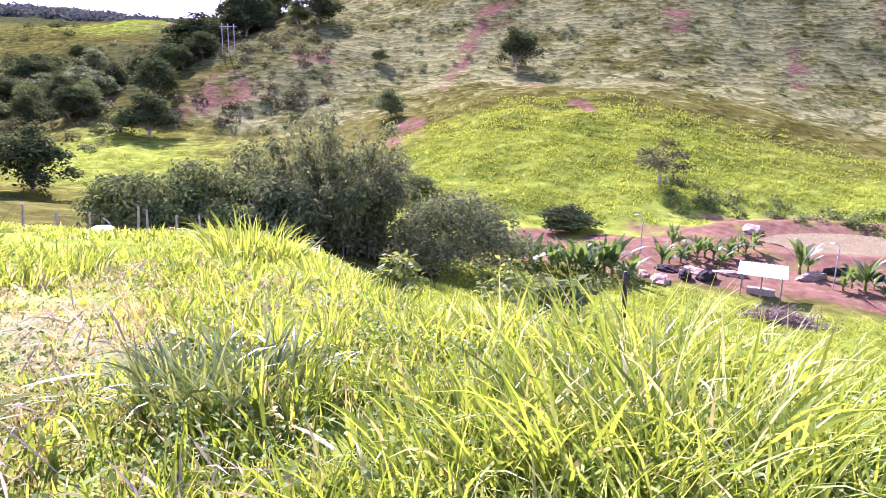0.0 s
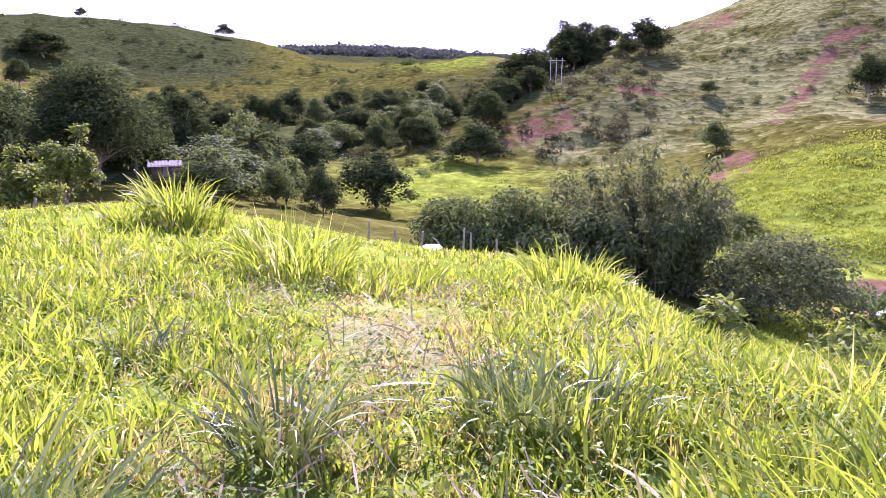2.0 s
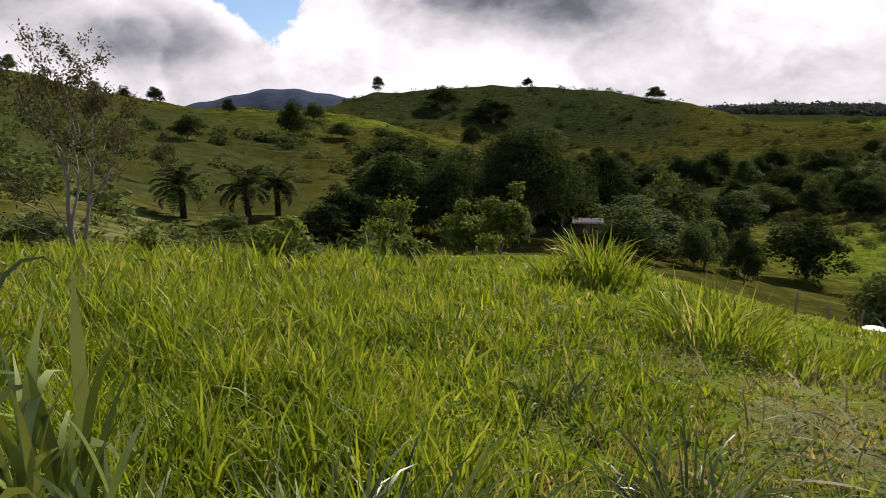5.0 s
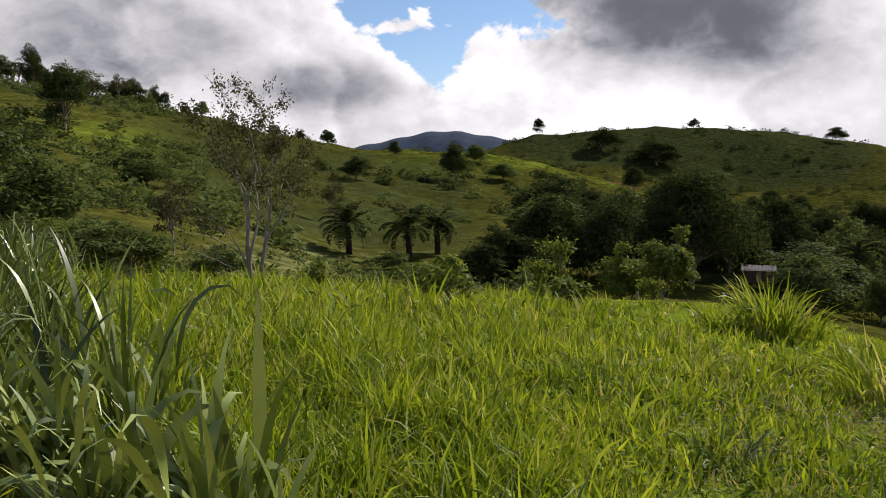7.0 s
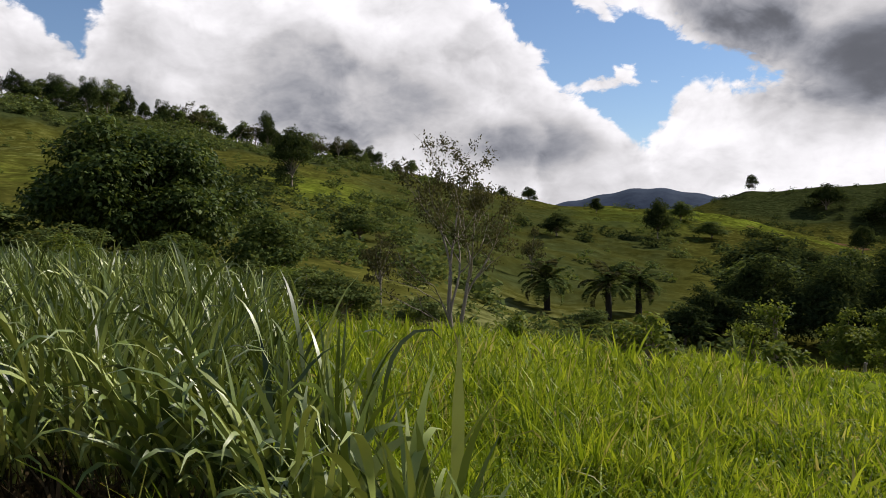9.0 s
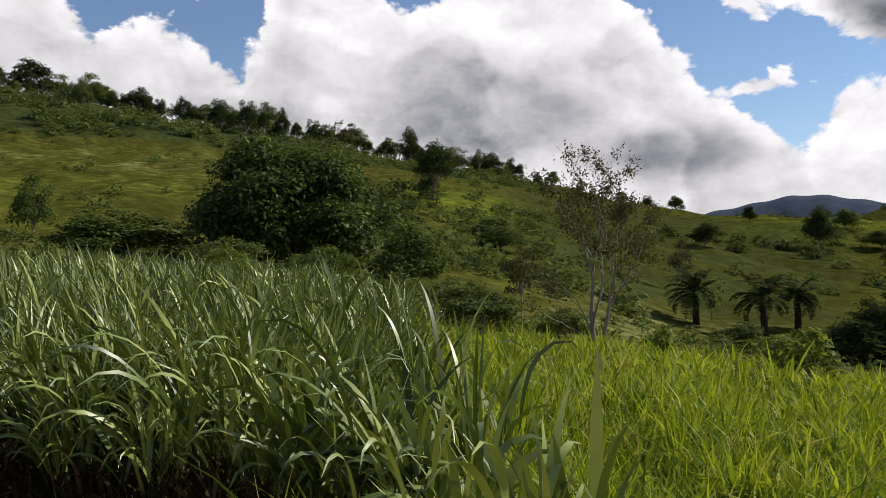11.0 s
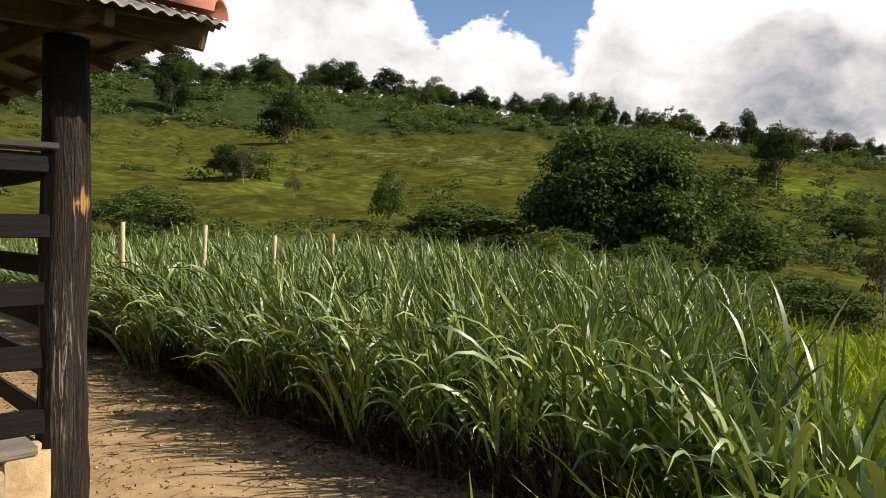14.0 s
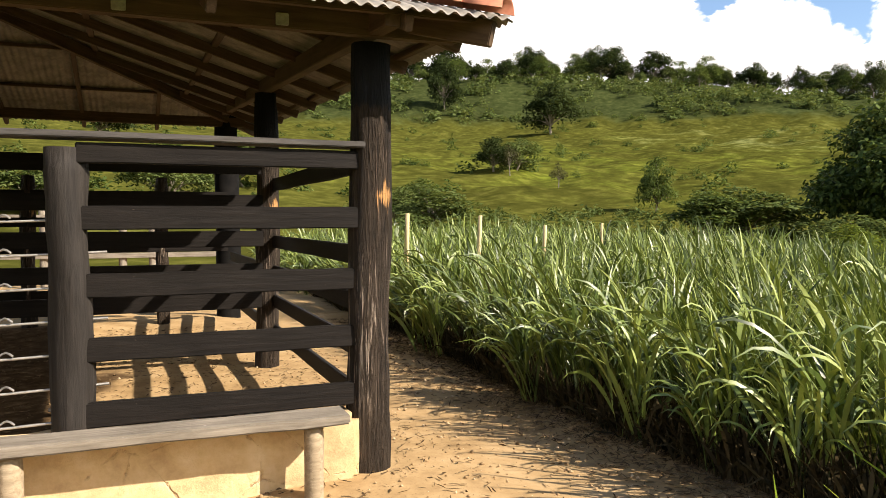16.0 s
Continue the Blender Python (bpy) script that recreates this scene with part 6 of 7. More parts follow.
def palm(tall, crown, seed, label):
    rs = np.random.RandomState(seed)
    t = thing("palm_tree", Matrix(), label, "palm", "palms in the hollow")
    z = np.linspace(-0.3, tall, 12)
    pts = np.stack([0.06 * np.sin(z), 0.05 * np.cos(z * 1.3), z], -1)
    part("trunk", tube(pts, np.linspace(0.30, 0.22, 12) + 0.035 * (np.arange(12) % 2), 8), POST_DARK, t, "", True)
    top = pts[-1]
    for k in range(28):
        a = k * 2.4 + rs.uniform(-0.2, 0.2)
        rise = rs.uniform(-0.7, 1.45)
        s = np.linspace(0, 1, 9)
        ang = rise - 1.25 * s**1.4
        h = np.cumsum(np.cos(ang)) * crown / 9
        zz = np.cumsum(np.sin(ang)) * crown / 9
        line = top + np.stack([math.cos(a) * h, math.sin(a) * h, zz], -1)
        line = np.concatenate([[top], line])
        m = 26
        u = np.linspace(0.12, 0.98, m) * 9
        i = np.minimum(u.astype(int), 8)
        c = line[i] + (line[i + 1] - line[i]) * (u - i)[:, None]
        vs = [tube(line, np.linspace(0.035, 0.008, 10), 4)]
        for sgn in (-1, 1):
            n = len(c)
            head = np.full(n, a + sgn * 1.1)
            v, f = blades(c, np.full(n, crown * 0.27) * np.sin(np.linspace(0.5, 2.9, n)), np.full(n, 0.17), np.full(n, 1.35), np.full(n, 0.9), head, 2, k)
            vs.append((v, f))
        part("frond", joined(vs), LEAF_OLIVE if k % 5 else LEAF_DRYISH, t)
    return t


def plant_palms():
    stand(palm(2.7, 2.9, 541, "short palm with a full head of fronds"), 71.7, 70)
    stand(palm(3.0, 2.9, 542, "ragged palm with some dry fronds"), 67.3, 68)
    stand(palm(2.9, 2.6, 543, "leaning palm among bushes"), 65.2, 72)
    stand(palm(5.2, 2.6, 544, "tall palm with yellowing fronds"), 36.6, 88)


def build_mountains():
    """Wooded mountains on the horizon, kilometres off; haze is painted on as blue."""
    m, g = material("mountain woods with painted haze")
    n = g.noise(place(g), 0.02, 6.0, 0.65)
    # this blue-grey base colour stands in for the haze of distance
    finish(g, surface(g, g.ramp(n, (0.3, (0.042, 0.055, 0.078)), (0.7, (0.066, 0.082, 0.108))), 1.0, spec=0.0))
    az = np.linspace(-5, 120, 400)
    top = 60 + 125 * np.exp(-(np.abs(az - 64.3) / 7.4) ** 2.6) + 20 * np.exp(-((az - 50) / 6.0) ** 2) + 15 * np.exp(-((az - 30) / 9.0) ** 2) + 6 * np.sin(az * 0.9) + 3 * np.sin(az * 2.7)
    vs = []
    for a, h in zip(np.radians(az), top):
        for r, q in ((3300, -0.4), (3500, 0.45), (3700, 0.85), (3900, 1.0), (4300, 0.3)):
            vs.append((-math.sin(a) * r, math.cos(a) * r, h * q * 1.18))
    n = len(az)
    fs = [(5 * i + j, 5 * i + 5 + j, 5 * i + 6 + j, 5 * i + 1 + j) for i in range(n - 1) for j in range(4)]
    tagged(new("backdrop", mesh_of("backdrop", np.array(vs), np.array(fs), m, True)), "wooded mountains on the horizon, painted blue for haze", "mountains", kind="structure")


build_mountains()
plant_hills()
plant_crest()
plant_verge()
plant_hollow()
plant_scrub()
far_woods()
near_trees()
slender_tree()
plant_bamboo()
plant_palms()

# ---------------------------------------------------------------- things in the valley and on the knoll
WHITE = plain("white painted metal", (0.62, 0.62, 0.60), (0.82, 0.82, 0.80), 3.0, 0.5)
ZINC = plain("pale zinc sheet", (0.50, 0.50, 0.50), (0.78, 0.78, 0.76), 2.0, 0.4, 0.3)
HUT_ROOF = plain("grey-brown sheet roof", (0.07, 0.066, 0.066), (0.15, 0.14, 0.14), 1.5, 0.9, spec=0.1)
HUT_WALL = plain("dark earth wall", (0.05, 0.035, 0.028), (0.13, 0.09, 0.065), 2.0, 0.9)
CONCRETE = plain("grey concrete pole", (0.19, 0.175, 0.155), (0.34, 0.32, 0.29), 4.0, 0.85, spec=0.1)
TARP = plain("black plastic sheet", (0.012, 0.0095, 0.007), (0.034, 0.028, 0.02), 3.0, 0.8, spec=0.05)
RUBBLE = plain("pale pink rubble", (0.13, 0.085, 0.05), (0.30, 0.22, 0.14), 1.2, 0.9, spec=0.1)
BRUSH = leafy("cut dry brush", (0.05, 0.032, 0.028), (0.10, 0.065, 0.055), (0.17, 0.12, 0.10), 0.8, 0.15, 0.5)


def water_material():
    m, g = material("muddy pond water")
    n = g.noise(place(g), 1.6, 4.0)
    finish(g, surface(g, g.ramp(n, (0.3, (0.13, 0.105, 0.05)), (0.7, (0.18, 0.15, 0.075))), 0.04, n, 0.01, 0.01, spec=0.3))
    return m


def build_pond():
    """A pond in a shallow hollow by the foot of the slope."""
    n = 40
    c = bearing(-28.6) * 84
    ring = [(c.x, c.y, 0.0)]
    for k in range(n):
        a = 2 * math.pi * k / n
        q = 1 + 0.14 * math.sin(3 * a + 1) + 0.08 * math.sin(5 * a)
        ring.append((c.x + 9.5 * q * math.cos(a), c.y + 5.0 * q * math.sin(a), 0.0))
    v = np.array(ring)
    v[:, 2] = -16.52
    f = np.array([(0, 1 + k, 1 + (k + 1) % n) for k in range(n)])
    tagged(new("water", mesh_of("water", v, f, water_material())), "still muddy greenish pond by the red bank", "pond", kind="structure")


def build_shed():
    s = thing("shed", Matrix(), "small open shed with a white sheet roof on posts", "shed")
    for x in (-1.7, 0.0, 1.7):
        for y in (-1.1, 1.1):
            part("post", round_post(0.06, 1.75 + 0.12 * (y > 0), int(x * 10 + y) + 40, 8, 6, 0.004), BARK, s, "", True, pose(x, y, 0))
    vs, fs = [], []
    n = 90
    for off in (0, -0.02):
        for k in range(n + 1):
            x = -2.1 + 4.2 * k / n
            for j, y in enumerate((-1.6, 0.0, 1.6)):
                vs.append((x, y, 1.86 + 0.10 * y + 0.018 * math.sin(k * 2 * math.pi / 6) + off))
    for b in (0, 3 * (n + 1)):
        for k in range(n):
            for j in range(2):
                a = b + k * 3 + j
                fs.append((a, a + 1, a + 4, a + 3))
    part("roof_sheet", (np.array(vs), np.array(fs)), ZINC, s, "white corrugated roof sheet", True)
    part("beam", box_bm(-2.0, 2.0, -0.05, 0.05, 0, 0.1, 0.01), BARK, s, "", False, pose(0, -1.1, 1.66))
    part("beam", box_bm(-2.0, 2.0, -0.05, 0.05, 0, 0.1, 0.01), BARK, s, "", False, pose(0, 1.1, 1.88))
    part("trough", box_bm(-1.2, 1.2, -0.35, 0.35, 0, 0.5, 0.04, 3, 0.03, 5), BARK, s)
    stand(s, -23.5, 62.0, -24)
    s.matrix_basis = s.matrix_basis @ Matrix.Diagonal((0.84, 0.84, 1.06, 1))


def build_lamp_posts():
    lamps = []
    for az, r, tall in ((-15.0, 70, 3.4), (-28.0, 66, 3.6), (-31.0, 92, 4.2)):
        p = thing("lamp_post", Matrix(), "slim grey lamp post with a small arm", "lamp post", "lamp posts in the valley")
        part("pole", tube(np.array([[0, 0, -0.2], [0, 0, tall * 0.5], [0.02, 0, tall]]), [0.05, 0.045, 0.04], 8), CONCRETE, p, "", True)
        part("arm", tube(np.array([[0, 0, tall - 0.1], [-0.3, 0, tall + 0.15], [-0.6, 0, tall + 0.2]]), 0.025, 6), CONCRETE, p, "", True)
        part("lamp_head", box_bm(-0.95, -0.55, -0.09, 0.09, tall + 0.14, tall + 0.24, 0.03), WHITE, p, "white lamp head")
        stand(p, az, r, 20)


def banana(seed, tall):
    rs = np.random.RandomState(seed)
    b = thing("banana_plant", Matrix(), "banana plant with broad ragged green leaves", "banana plant", "banana plants in the valley")
    part("stem", tube(np.array([[0, 0, -0.2], [0.02, 0, tall * 0.16], [0, 0.02, tall * 0.24]]), [0.13, 0.11, 0.07], 8), LEAF_LIME, b, "", True)
    for k in range(11):
        a = k * 2.4 + rs.uniform(-0.3, 0.3)
        base = np.array([[0.0, 0.0, tall * rs.uniform(0.1, 0.25)]])
        L = tall * rs.uniform(0.6, 0.95)
        v, f = blades(base, np.array([L]), np.array([tall * rs.uniform(0.13, 0.20)]), np.array([rs.uniform(0.1, 0.75)]), np.array([rs.uniform(0.5, 1.9)]), np.array([a]), 8, seed + k, True)
        part("leaf", (v, f), BANANA, b)
    return b


def build_bananas():
    masters = [banana(601, 3.0), banana(602, 2.6)]
    k = 0
    row = ((-5.6, 61, 1.15), (-7.2, 60, 1.25), (-8.6, 59.5, 1.35), (-9.9, 60, 1.5), (-10.9, 59, 1.4), (-12.0, 60, 1.5), (-13.1, 61, 1.3), (-14.0, 60.5, 1.1), (-16.6, 67, 1.1), (-17.9, 69, 1.05),
                     (-19.0, 70, 1.15), (-20.1, 71, 1.0), (-21.2, 72, 1.1), (-22.2, 73, 1.0), (-25.8, 70, 1.45), (-28.6, 66, 1.0), (-29.9, 67, 1.1), (-31.2, 66, 1.1), (-17.2, 73, 0.9), (-20.7, 69, 0.95), (-6.4, 63, 1.2))
    for az, r, s in row + tuple((a - 0.5, q + 1.3, s * 0.78) for a, q, s in row):
        c = bearing(az) * r
        m = pose(c.x, c.y, gz(c.x, c.y), 0, 0, (k * 67) % 360) @ Matrix.Scale(s * (0.74, 0.95, 0.6, 0.85, 0.78)[k % 5], 4)
        if k < 2:
            masters[k].matrix_basis = m
        else:
            src = masters[k % 2]
            keep = src.matrix_basis.copy()
            src.matrix_basis = Matrix()
            copy_thing(src, m)
            src.matrix_basis = keep
        k += 1


def lumpy(name, label, category, az, r, size, mat, seed, group=""):
    """A crumpled heap."""
    bm = bmesh.new()
    bmesh.ops.create_icosphere(bm, subdivisions=3, radius=1.0)
    for v in bm.verts:
        n = noise.noise(v.co * 2.2 + Vector((seed, 0, 0))) * 0.35 + noise.noise(v.co * 6 + Vector((0, seed, 0))) * 0.12
        v.co *= 1 + n
        v.co = Vector((v.co.x * size[0], v.co.y * size[1], max(-0.1, v.co.z) * size[2]))
    me = bpy.data.meshes.new(name)
    bm.to_mesh(me)
    bm.free()
    me.materials.append(mat)
    ob = new(name, me)
    stand(ob, az, r, seed * 40)
    return tagged(ob, label, category, group)


def build_heaps():
    for k, (az, r, sx, sy, sz) in enumerate(((-19.8, 63.5, 1.0, 0.7, 0.8), (-18.3, 63, 0.8, 0.5, 0.6), (-17.0, 65, 1.2, 0.6, 0.5), (-28.3, 71, 1.4, 0.6, 0.6), (-30.2, 71, 1.3, 0.6, 0.6))):
        lumpy("tarp_heap", "crumpled black plastic sheet over a heap", "heap", az, r, (sx, sy, sz), TARP, k + 1, "heaps by the shed")
    for k, (az, r, sx, sy, sz) in enumerate(((-16.6, 61.5, 1.3, 0.7, 0.45), (-19.0, 65.5, 1.6, 0.7, 0.4), (-21.4, 66, 1.4, 0.6, 0.35), (-26.6, 69, 1.5, 0.6, 0.6), (-22.4, 84.0, 1.8, 1.0, 0.5), (-15.2, 63, 1.0, 0.6, 0.4))):
        lumpy("rubble_heap", "pale heap of earth and rubble", "heap", az, r, (sx, sy, sz), RUBBLE, k + 11, "heaps by the shed")
    rs = np.random.RandomState(631)
    n = 1500
    p = np.stack([rs.normal(0, 1.3, n), rs.normal(0, 0.6, n), np.abs(rs.normal(0, 0.35, n))], -1)
    v, f = blades(p, rs.uniform(0.3, 0.8, n), np.full(n, 0.05), rs.uniform(0.6, 1.6, n), rs.uniform(-0.5, 0.9, n), rs.uniform(0, 6.28, n), 2, 5)
    ob = new("brush_heap", mesh_of("brush_heap", v, f, BRUSH))
    stand(ob, -25.2, 54, -25)
    tagged(ob, "heap of cut dry purple-brown brush on the meadow", "brush heap")


def build_hut():
    h = thing("hut", Matrix(), "low hut with a pale sheet roof among trees", "hut")
    part("wall", box_bm(-2.2, 2.2, -1.5, 1.5, -0.3, 2.0, 0.02, 2, 0.02, 3), HUT_WALL, h)
    part("door", box_bm(-0.4, 0.4, -1.56, -1.5, 0, 1.7, 0.01), BARK, h)
    vs, fs = [], []
    n = 60
    for off in (0, -0.04):
        for k in range(n + 1):
            for y in (-2.0, 2.0):
                vs.append((-2.8 + 5.6 * k / n, y, 2.15 + 0.14 * y + 0.025 * math.sin(k * 1.05) + off))
    for b in (0, 2 * (n + 1)):
        for k in range(n):
            a = b + 2 * k
            fs.append((a, a + 1, a + 3, a + 2))
    part("roof_sheet", (np.array(vs), np.array(fs)), HUT_ROOF, h, "pale corrugated roof sheet", True)
    stand(h, 42.6, 78, 42)
    h.matrix_basis = h.matrix_basis @ Matrix.Scale(0.55, 4)
    h.location.z = 1.5 - 78 * math.tan(radians(6.25)) - 1.2


def build_pylon():
    """Three wooden poles with a crossbar that carry the power line over the ridge."""
    p = thing("power_pylon", Matrix(), "three-pole power pylon with a crossbar on the ridge", "pylon")
    for x in (-1.3, 0.0, 1.3):
        part("pole", tube(np.array([[x, 0, -0.5], [x, 0, 3.2], [x * 1.02, 0, 6.4]]), [0.11, 0.10, 0.085], 8), CONCRETE, p, "", True)
    part("crossbar", box_bm(-1.9, 1.9, -0.08, 0.08, 5.9, 6.1, 0.01), CONCRETE, p)
    for x in (-1.3, 0.0, 1.3):
        part("insulator", tube(np.array([[x, 0, 6.1], [x, 0, 6.6]]), 0.07, 8), WHITE, p, "", True)
    stand(p, 14.9, 190, 15)


def build_dish():
    d = thing("satellite_dish", Matrix(), "white dish lying tilted on a short post in the grass", "dish")
    rings, sides = 8, 28
    vs, fs = [], []
    for off in (0.0, -0.012):
        for i in range(rings + 1):
            q = 0.36 * i / rings
            for k in range(sides):
                a = 2 * math.pi * k / sides
                vs.append((q * math.cos(a), q * math.sin(a), 0.5 * q * q + off))
    for b in (0, (rings + 1) * sides):
        for i in range(rings):
            for k in range(sides):
                k2 = (k + 1) % sides
                fs.append((b + i * sides + k, b + i * sides + k2, b + (i + 1) * sides + k2, b + (i + 1) * sides + k))
    o = (rings + 1) * sides
    for k in range(sides):
        k2 = (k + 1) % sides
        fs.append((rings * sides + k, rings * sides + k2, o + rings * sides + k2, o + rings * sides + k))
    part("bowl", (np.array(vs), np.array(fs)), WHITE, d, "white painted bowl", True, pose(0, 0, 0.08, 4, 2, 0) @ Matrix.Diagonal((0.88, 0.88, 0.45, 1)))
    part("post", tube(np.array([[0, 0, -0.2], [0, 0, 0.11]]), 0.035, 8), CONCRETE, d, "", True)
    part("feed_arm", tube(np.array([[0.3, 0, 0.16], [0.12, 0.02, 0.36], [0.0, 0.0, 0.42]]), 0.012, 5), CONCRETE, d, "", True)
    stand(d, 23.9, 24.6, 0)


def fence_post(az, r, tall, rad, mat, label, seed, lean=0.0):
    ob = new("fence_post", mesh_of("fence_post", *round_post(rad, tall, seed, 8, 7, rad * 0.08), mat, True))
    stand(ob, az, r, seed * 33)
    ob.matrix_basis = ob.matrix_basis @ pose(0, 0, 0, lean, lean * 0.5, 0)
    return tagged(ob, label, "fence post", "fence posts")


def build_fence_posts():
    k = 700
    for az, r, tall in ((28.7, 22, 0.62), (24.7, 24, 0.6), (21.6, 24, 0.8), (21.0, 26, 0.75), (19.0, 27, 0.65), (26.6, 23, 0.5), (17.4, 29, 0.7)):
        fence_post(az, r, tall, 0.036, BARK, "short grey wooden fence post on the pasture", k, 4)
        k += 1
    fence_post(-14.3, 9.9, 0.98, 0.03, POST_DARK, "thin dark iron-like post leaning on the slope", k, 3)
    for az, r, tall in ((56.3, 22.5, 0.45), (59.0, 23, 0.4), (62.8, 22.5, 0.4), (45.2, 23, 0.35), (51.0, 23, 0.3)):
        k += 1
        fence_post(az, r, tall, 0.04, BARK, "low weathered fence post at the knoll's edge", k, 5)
    for az, r, tall in ((136.0, 11.9, 1.62), (130.8, 12.8, 1.55), (126.0, 14.5, 1.40), (121.7, 17.9, 1.34)):
        k += 1
        fence_post(az, r, tall, 0.034, STAKE, "pale peeled stake rising from the tall grass", k, 2)


def build_vine_stumps():
    """Two stumps wrapped in creepers at the edge of the hollow."""
    for az, r, tall, seed in ((56.2, 36, 3.2, 711), (57.6, 37, 2.3, 712), (49.6, 47, 2.5, 713)):
        rs = np.random.RandomState(seed)
        t = thing("creeper_stump", Matrix(), "dead trunk wrapped in yellow-green creepers", "stump", "creeper-clad stumps")
        line = np.array([[0, 0, -0.3], [0.05, 0, tall * 0.4], [-0.05, 0.03, tall * 0.75], [0.12, 0, tall]])
        part("trunk", tube(line, [0.14, 0.11, 0.09, 0.06], 7), BARK, t, "", True)
        part("branch", tube(np.array([[-0.05, 0.03, tall * 0.8], [-0.4, 0.1, tall * 0.93], [-0.75, 0.1, tall * 0.95]]), [0.06, 0.05, 0.03], 6), BARK, t, "", True)
        n = 1100
        z = rs.uniform(0, tall, n)
        p = np.stack([rs.normal(0, 0.16, n), rs.normal(0, 0.16, n), z], -1)
        top = rs.rand(n) < 0.35
        p[top] = np.array([-0.2, 0.05, tall * 0.95]) + rs.normal(0, 1, (top.sum(), 3)) * [0.4, 0.3, 0.16]
        v, f = leaves_at(p, np.full(n, 0.16), rs, 0.2, 0.4, 0.6)
        part("creeper", (v, f), LEAF_LIME, t, "yellow-green creeper leaves")
        stand(t, az, r, 120 - az)


def build_weed_shrubs():
    """Leafy weeds that stand over the pasture at the knoll's edge."""
    k = 730
    for az, r, tall, wide, mat in ((64.8, 14.0, 0.95, 1.1, LEAF_LIME), (66.3, 15.5, 0.8, 1.0, LEAF_LIME), (56.0, 15.0, 0.55, 0.9, LEAF_LIME), (-8.9, 6.3, 0.5, 0.75, LEAF_OLIVE), (3.0, 9.5, 0.7, 0.8, LEAF_LIME),
                                   (-5.8, 14.0, 1.6, 1.6, LEAF_LIME), (96.0, 20.0, 1.3, 2.2, LEAF_LIME), (92.5, 21.0, 1.2, 1.8, LEAF_LIME), (88.0, 22.0, 0.9, 1.5, LEAF_MID), (74.0, 17.0, 0.7, 0.8, LEAF_LIME)):
        t = make_tree("weed_bush", tall, wide, 0.05, 10, 420, 0.10 + 0.03 * tall, mat, BARK, k, "leafy yellow-green weed standing over the grass", "weed", "weeds on the knoll", 0.9)
        stand(t, az, r, k * 31)
        k += 1


def build_dead_leaves():
    """Dry fallen blades and a patch of earth on the trodden spot."""
    rs = np.random.RandomState(741)
    for az, r, L, head in ((33.2, 3.45, 0.34, 3.3), (34.5, 3.3, 0.26, 3.0), (30.5, 3.6, 0.38, 0.3), (32.4, 3.15, 0.22, 2.6), (8.0, 2.6, 0.25, 2.5), (26.5, 5.6, 0.4, 0.6), (29.0, 6.1, 0.35, 2.4)):
        c = bearing(az) * r
        v, f = blades(np.array([[0, 0, 0.06]]), np.array([L]), np.array([0.03]), np.array([1.35]), np.array([0.4]), np.array([head]), 6, int(r * 100))
        ob = new("fallen_leaf", mesh_of("fallen_leaf", v, f, STRAW))
        ob.location = (c.x, c.y, gz(c.x, c.y) + 0.05)
        tagged(ob, "long pale dry leaf fallen on the grass", "dry leaf", "fallen dry leaves")
    x, y, rs = scatter(2200, 1.4, 8, 4, 48, 742, 0.9)
    ok = (wobble(x, y, 2.0, 743) > 0.1) & (bare_ground(x, y) < 0.3)
    x, y = x[ok], y[ok]
    m = len(x)
    base = np.stack([x, y, height(x, y) + rs.uniform(0.02, 0.12, m)], -1)
    v, f = blades(base, rs.uniform(0.12, 0.32, m), rs.uniform(0.006, 0.014, m), rs.uniform(0.7, 1.5, m), rs.uniform(0.0, 0.6, m), rs.uniform(0, 6.28, m), 2, 744)
    tagged(new("dry_grass_litter", mesh_of("dry_grass_litter", v, f, STRAW)), "dry straw-coloured blades lying in the grass", "litter", kind="stuff")


STRAW = leafy("dry straw", (0.15, 0.125, 0.06), (0.25, 0.21, 0.11), (0.37, 0.32, 0.20), 0.75, 0.2, 2.0, None, 0.05)


LITTER = leafy("brown leaf litter", (0.055, 0.034, 0.018), (0.115, 0.075, 0.04), (0.24, 0.17, 0.095), 0.8, 0.1, 2.0, None, 0.0)


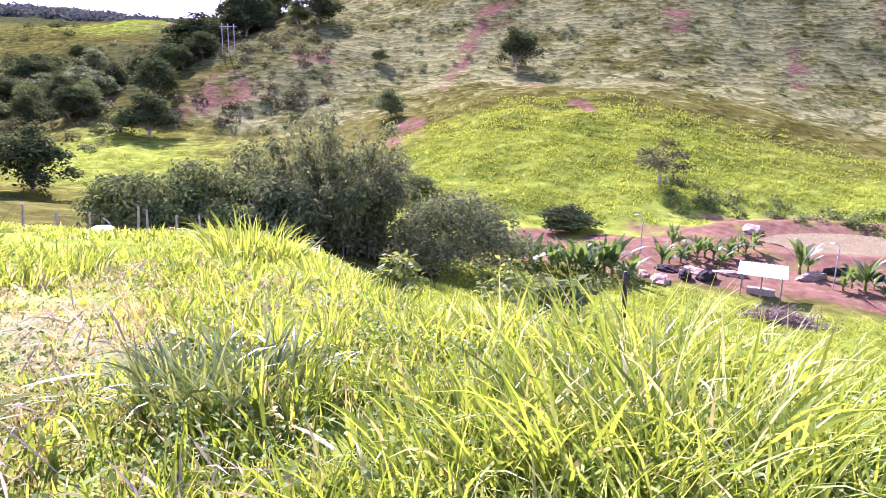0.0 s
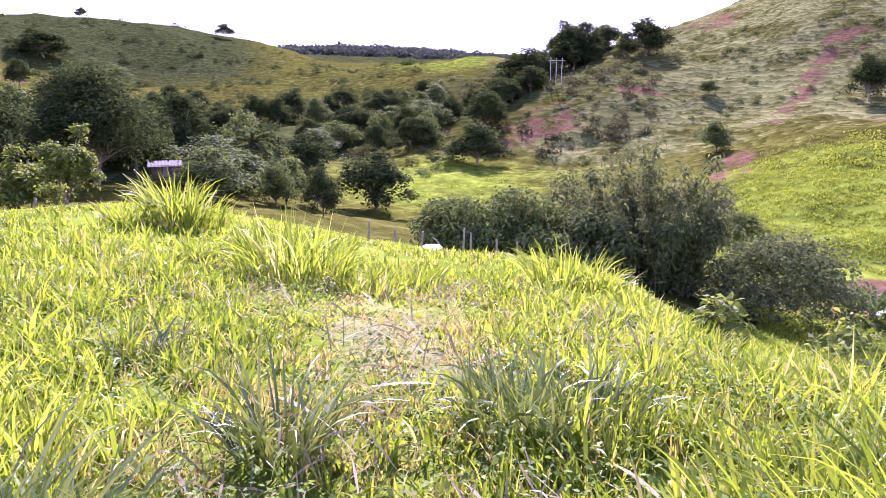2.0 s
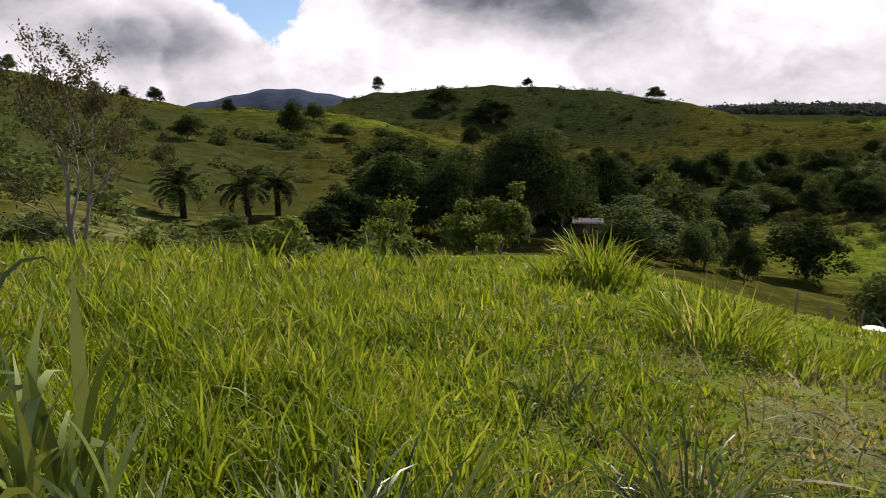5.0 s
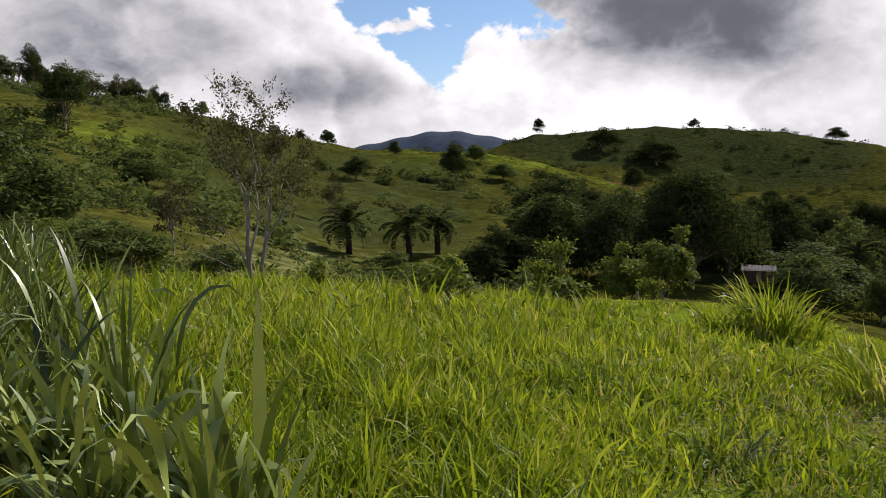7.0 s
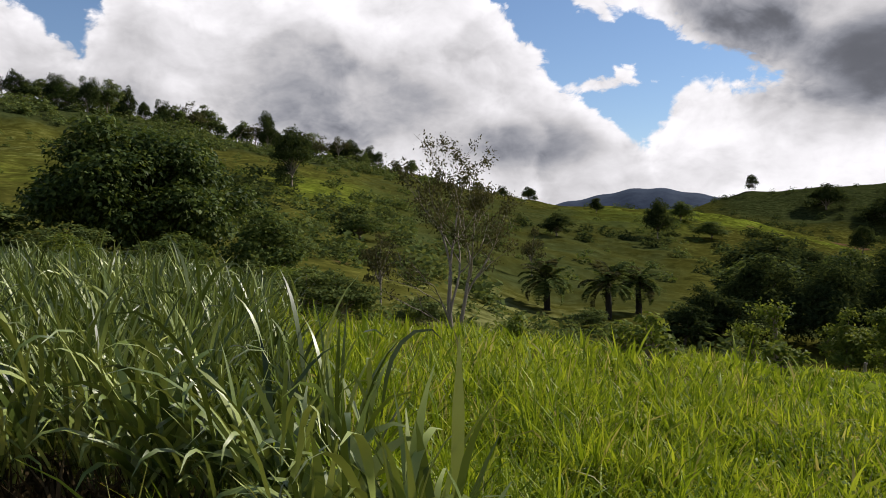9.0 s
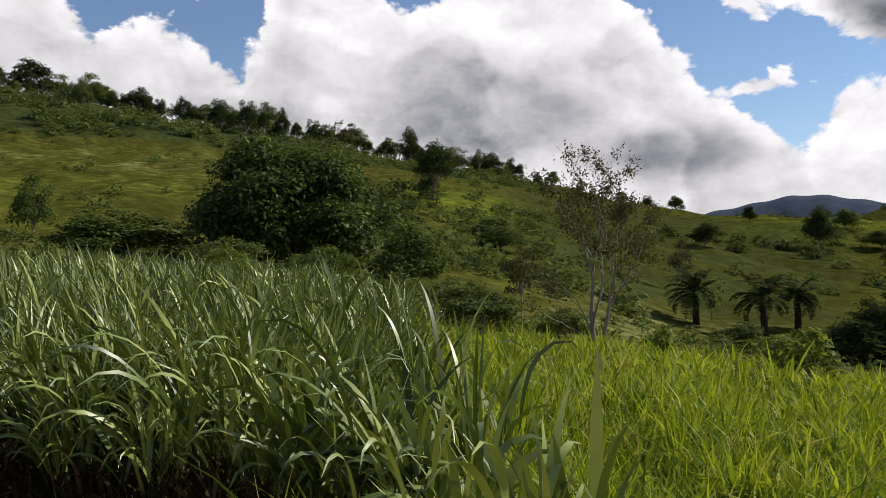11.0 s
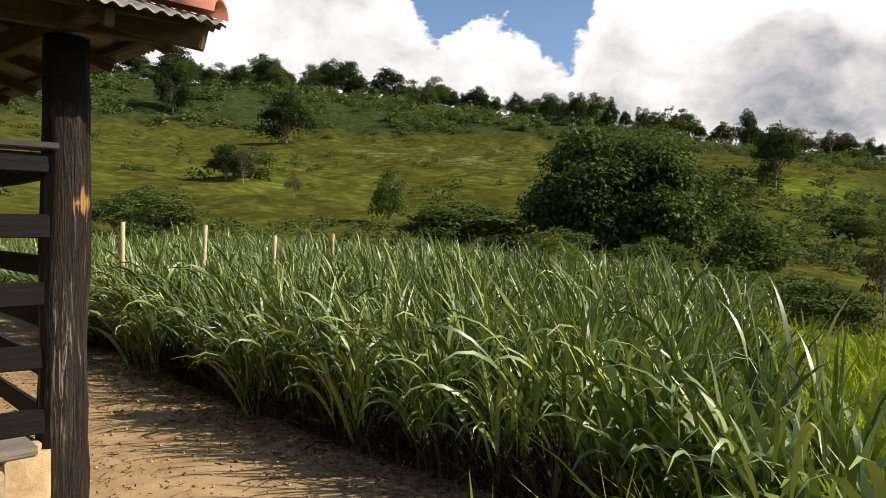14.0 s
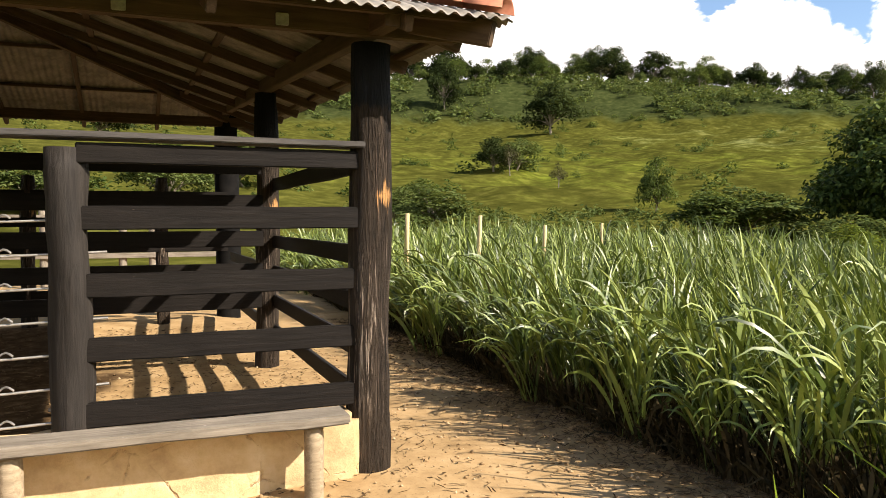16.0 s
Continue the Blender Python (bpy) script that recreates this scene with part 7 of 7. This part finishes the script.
def build_yard_litter():
    """Old boards and manure-brown litter on the pen's floor."""
    for k, (x, y, L, rz) in enumerate(((1.5, -1.9, 1.2, 160), (1.9, -2.3, 0.9, 150), (1.3, -1.0, 1.0, 172), (2.6, -1.4, 1.1, 20))):
        bm = box_bm(0, L, -0.05, 0.05, 0.0, 0.03, 0.004, 3, 0.01, k)
        me = bpy.data.meshes.new("old_board")
        bm.to_mesh(me)
        bm.free()
        me.materials.append(BENCH if k % 2 else RAIL)
        ob = new("old_board", me)
        ob.matrix_basis = yard(x, y, 0.02, rz)
        tagged(ob, "old loose board lying on the pen floor", "board", "loose boards in the pen")
    rs = np.random.RandomState(751)
    n = 20000
    v = rs.uniform(-7, 2.2, n)
    u = np.where(rs.rand(n) < 0.6, edge_of_bed(v) - 0.3 + np.abs(rs.normal(0, 0.42, n)), rs.uniform(-0.6, 5.8, n))
    p = np.array([(YARD @ Vector((a, b, 0)))[:2] for a, b in zip(u, v)])
    m = len(p)
    base = np.stack([p[:, 0], p[:, 1], height(p[:, 0], p[:, 1]) + 0.01], -1)
    vv, f = blades(base, rs.uniform(0.02, 0.09, m), rs.uniform(0.006, 0.014, m), rs.uniform(1.3, 1.6, m), rs.uniform(-0.3, 0.3, m), rs.uniform(0, 6.28, m), 2, 752)
    tagged(new("yard_litter", mesh_of("yard_litter", vv, f, LITTER)), "brown dead leaves and stems on the trodden earth", "litter", kind="stuff")


def build_clods():
    """Small clods and stones on the trodden earth."""
    m, g = material("dry earth clods")
    r = g.node("ShaderNodeNewGeometry").outputs["Random Per Island"]
    finish(g, surface(g, g.ramp(r, (0.0, (0.20, 0.125, 0.06)), (0.7, (0.42, 0.28, 0.15)), (1.0, (0.56, 0.43, 0.27))), 0.95, spec=0.0))
    rs = np.random.RandomState(761)
    n = 3200
    v = rs.uniform(-6, 2.4, n)
    u = edge_of_bed(v) + np.abs(rs.normal(0, 1.6, n))
    p = np.array([(YARD @ Vector((a, b, 0)))[:2] for a, b in zip(u, v)])
    s = 0.004 + 0.014 * rs.rand(n) ** 3
    c = np.stack([p[:, 0], p[:, 1], height(p[:, 0], p[:, 1]) + s * 0.3], -1)
    unit = np.array([(1, 0, 0), (0, 1, 0), (-1, 0, 0), (0, -1, 0), (0, 0, 0.8), (0, 0, -0.6)], float)
    vs = c[:, None] + unit[None] * s[:, None, None] * rs.uniform(0.6, 1.5, (n, 6, 1))
    tri = np.array([(0, 1, 4), (1, 2, 4), (2, 3, 4), (3, 0, 4), (1, 0, 5), (2, 1, 5), (3, 2, 5), (0, 3, 5)])
    f = (tri[None] + 6 * np.arange(n)[:, None, None]).reshape(-1, 3)
    tagged(new("earth_clods", mesh_of("earth_clods", vs.reshape(-1, 3), f, m)), "small dry clods and stones on trodden earth", "clods", kind="stuff")


build_clods()
build_pond()
build_shed()
build_lamp_posts()
build_bananas()
build_heaps()
build_hut()
build_pylon()
build_dish()
build_fence_posts()
build_vine_stumps()
build_weed_shrubs()
build_dead_leaves()
build_yard_litter()
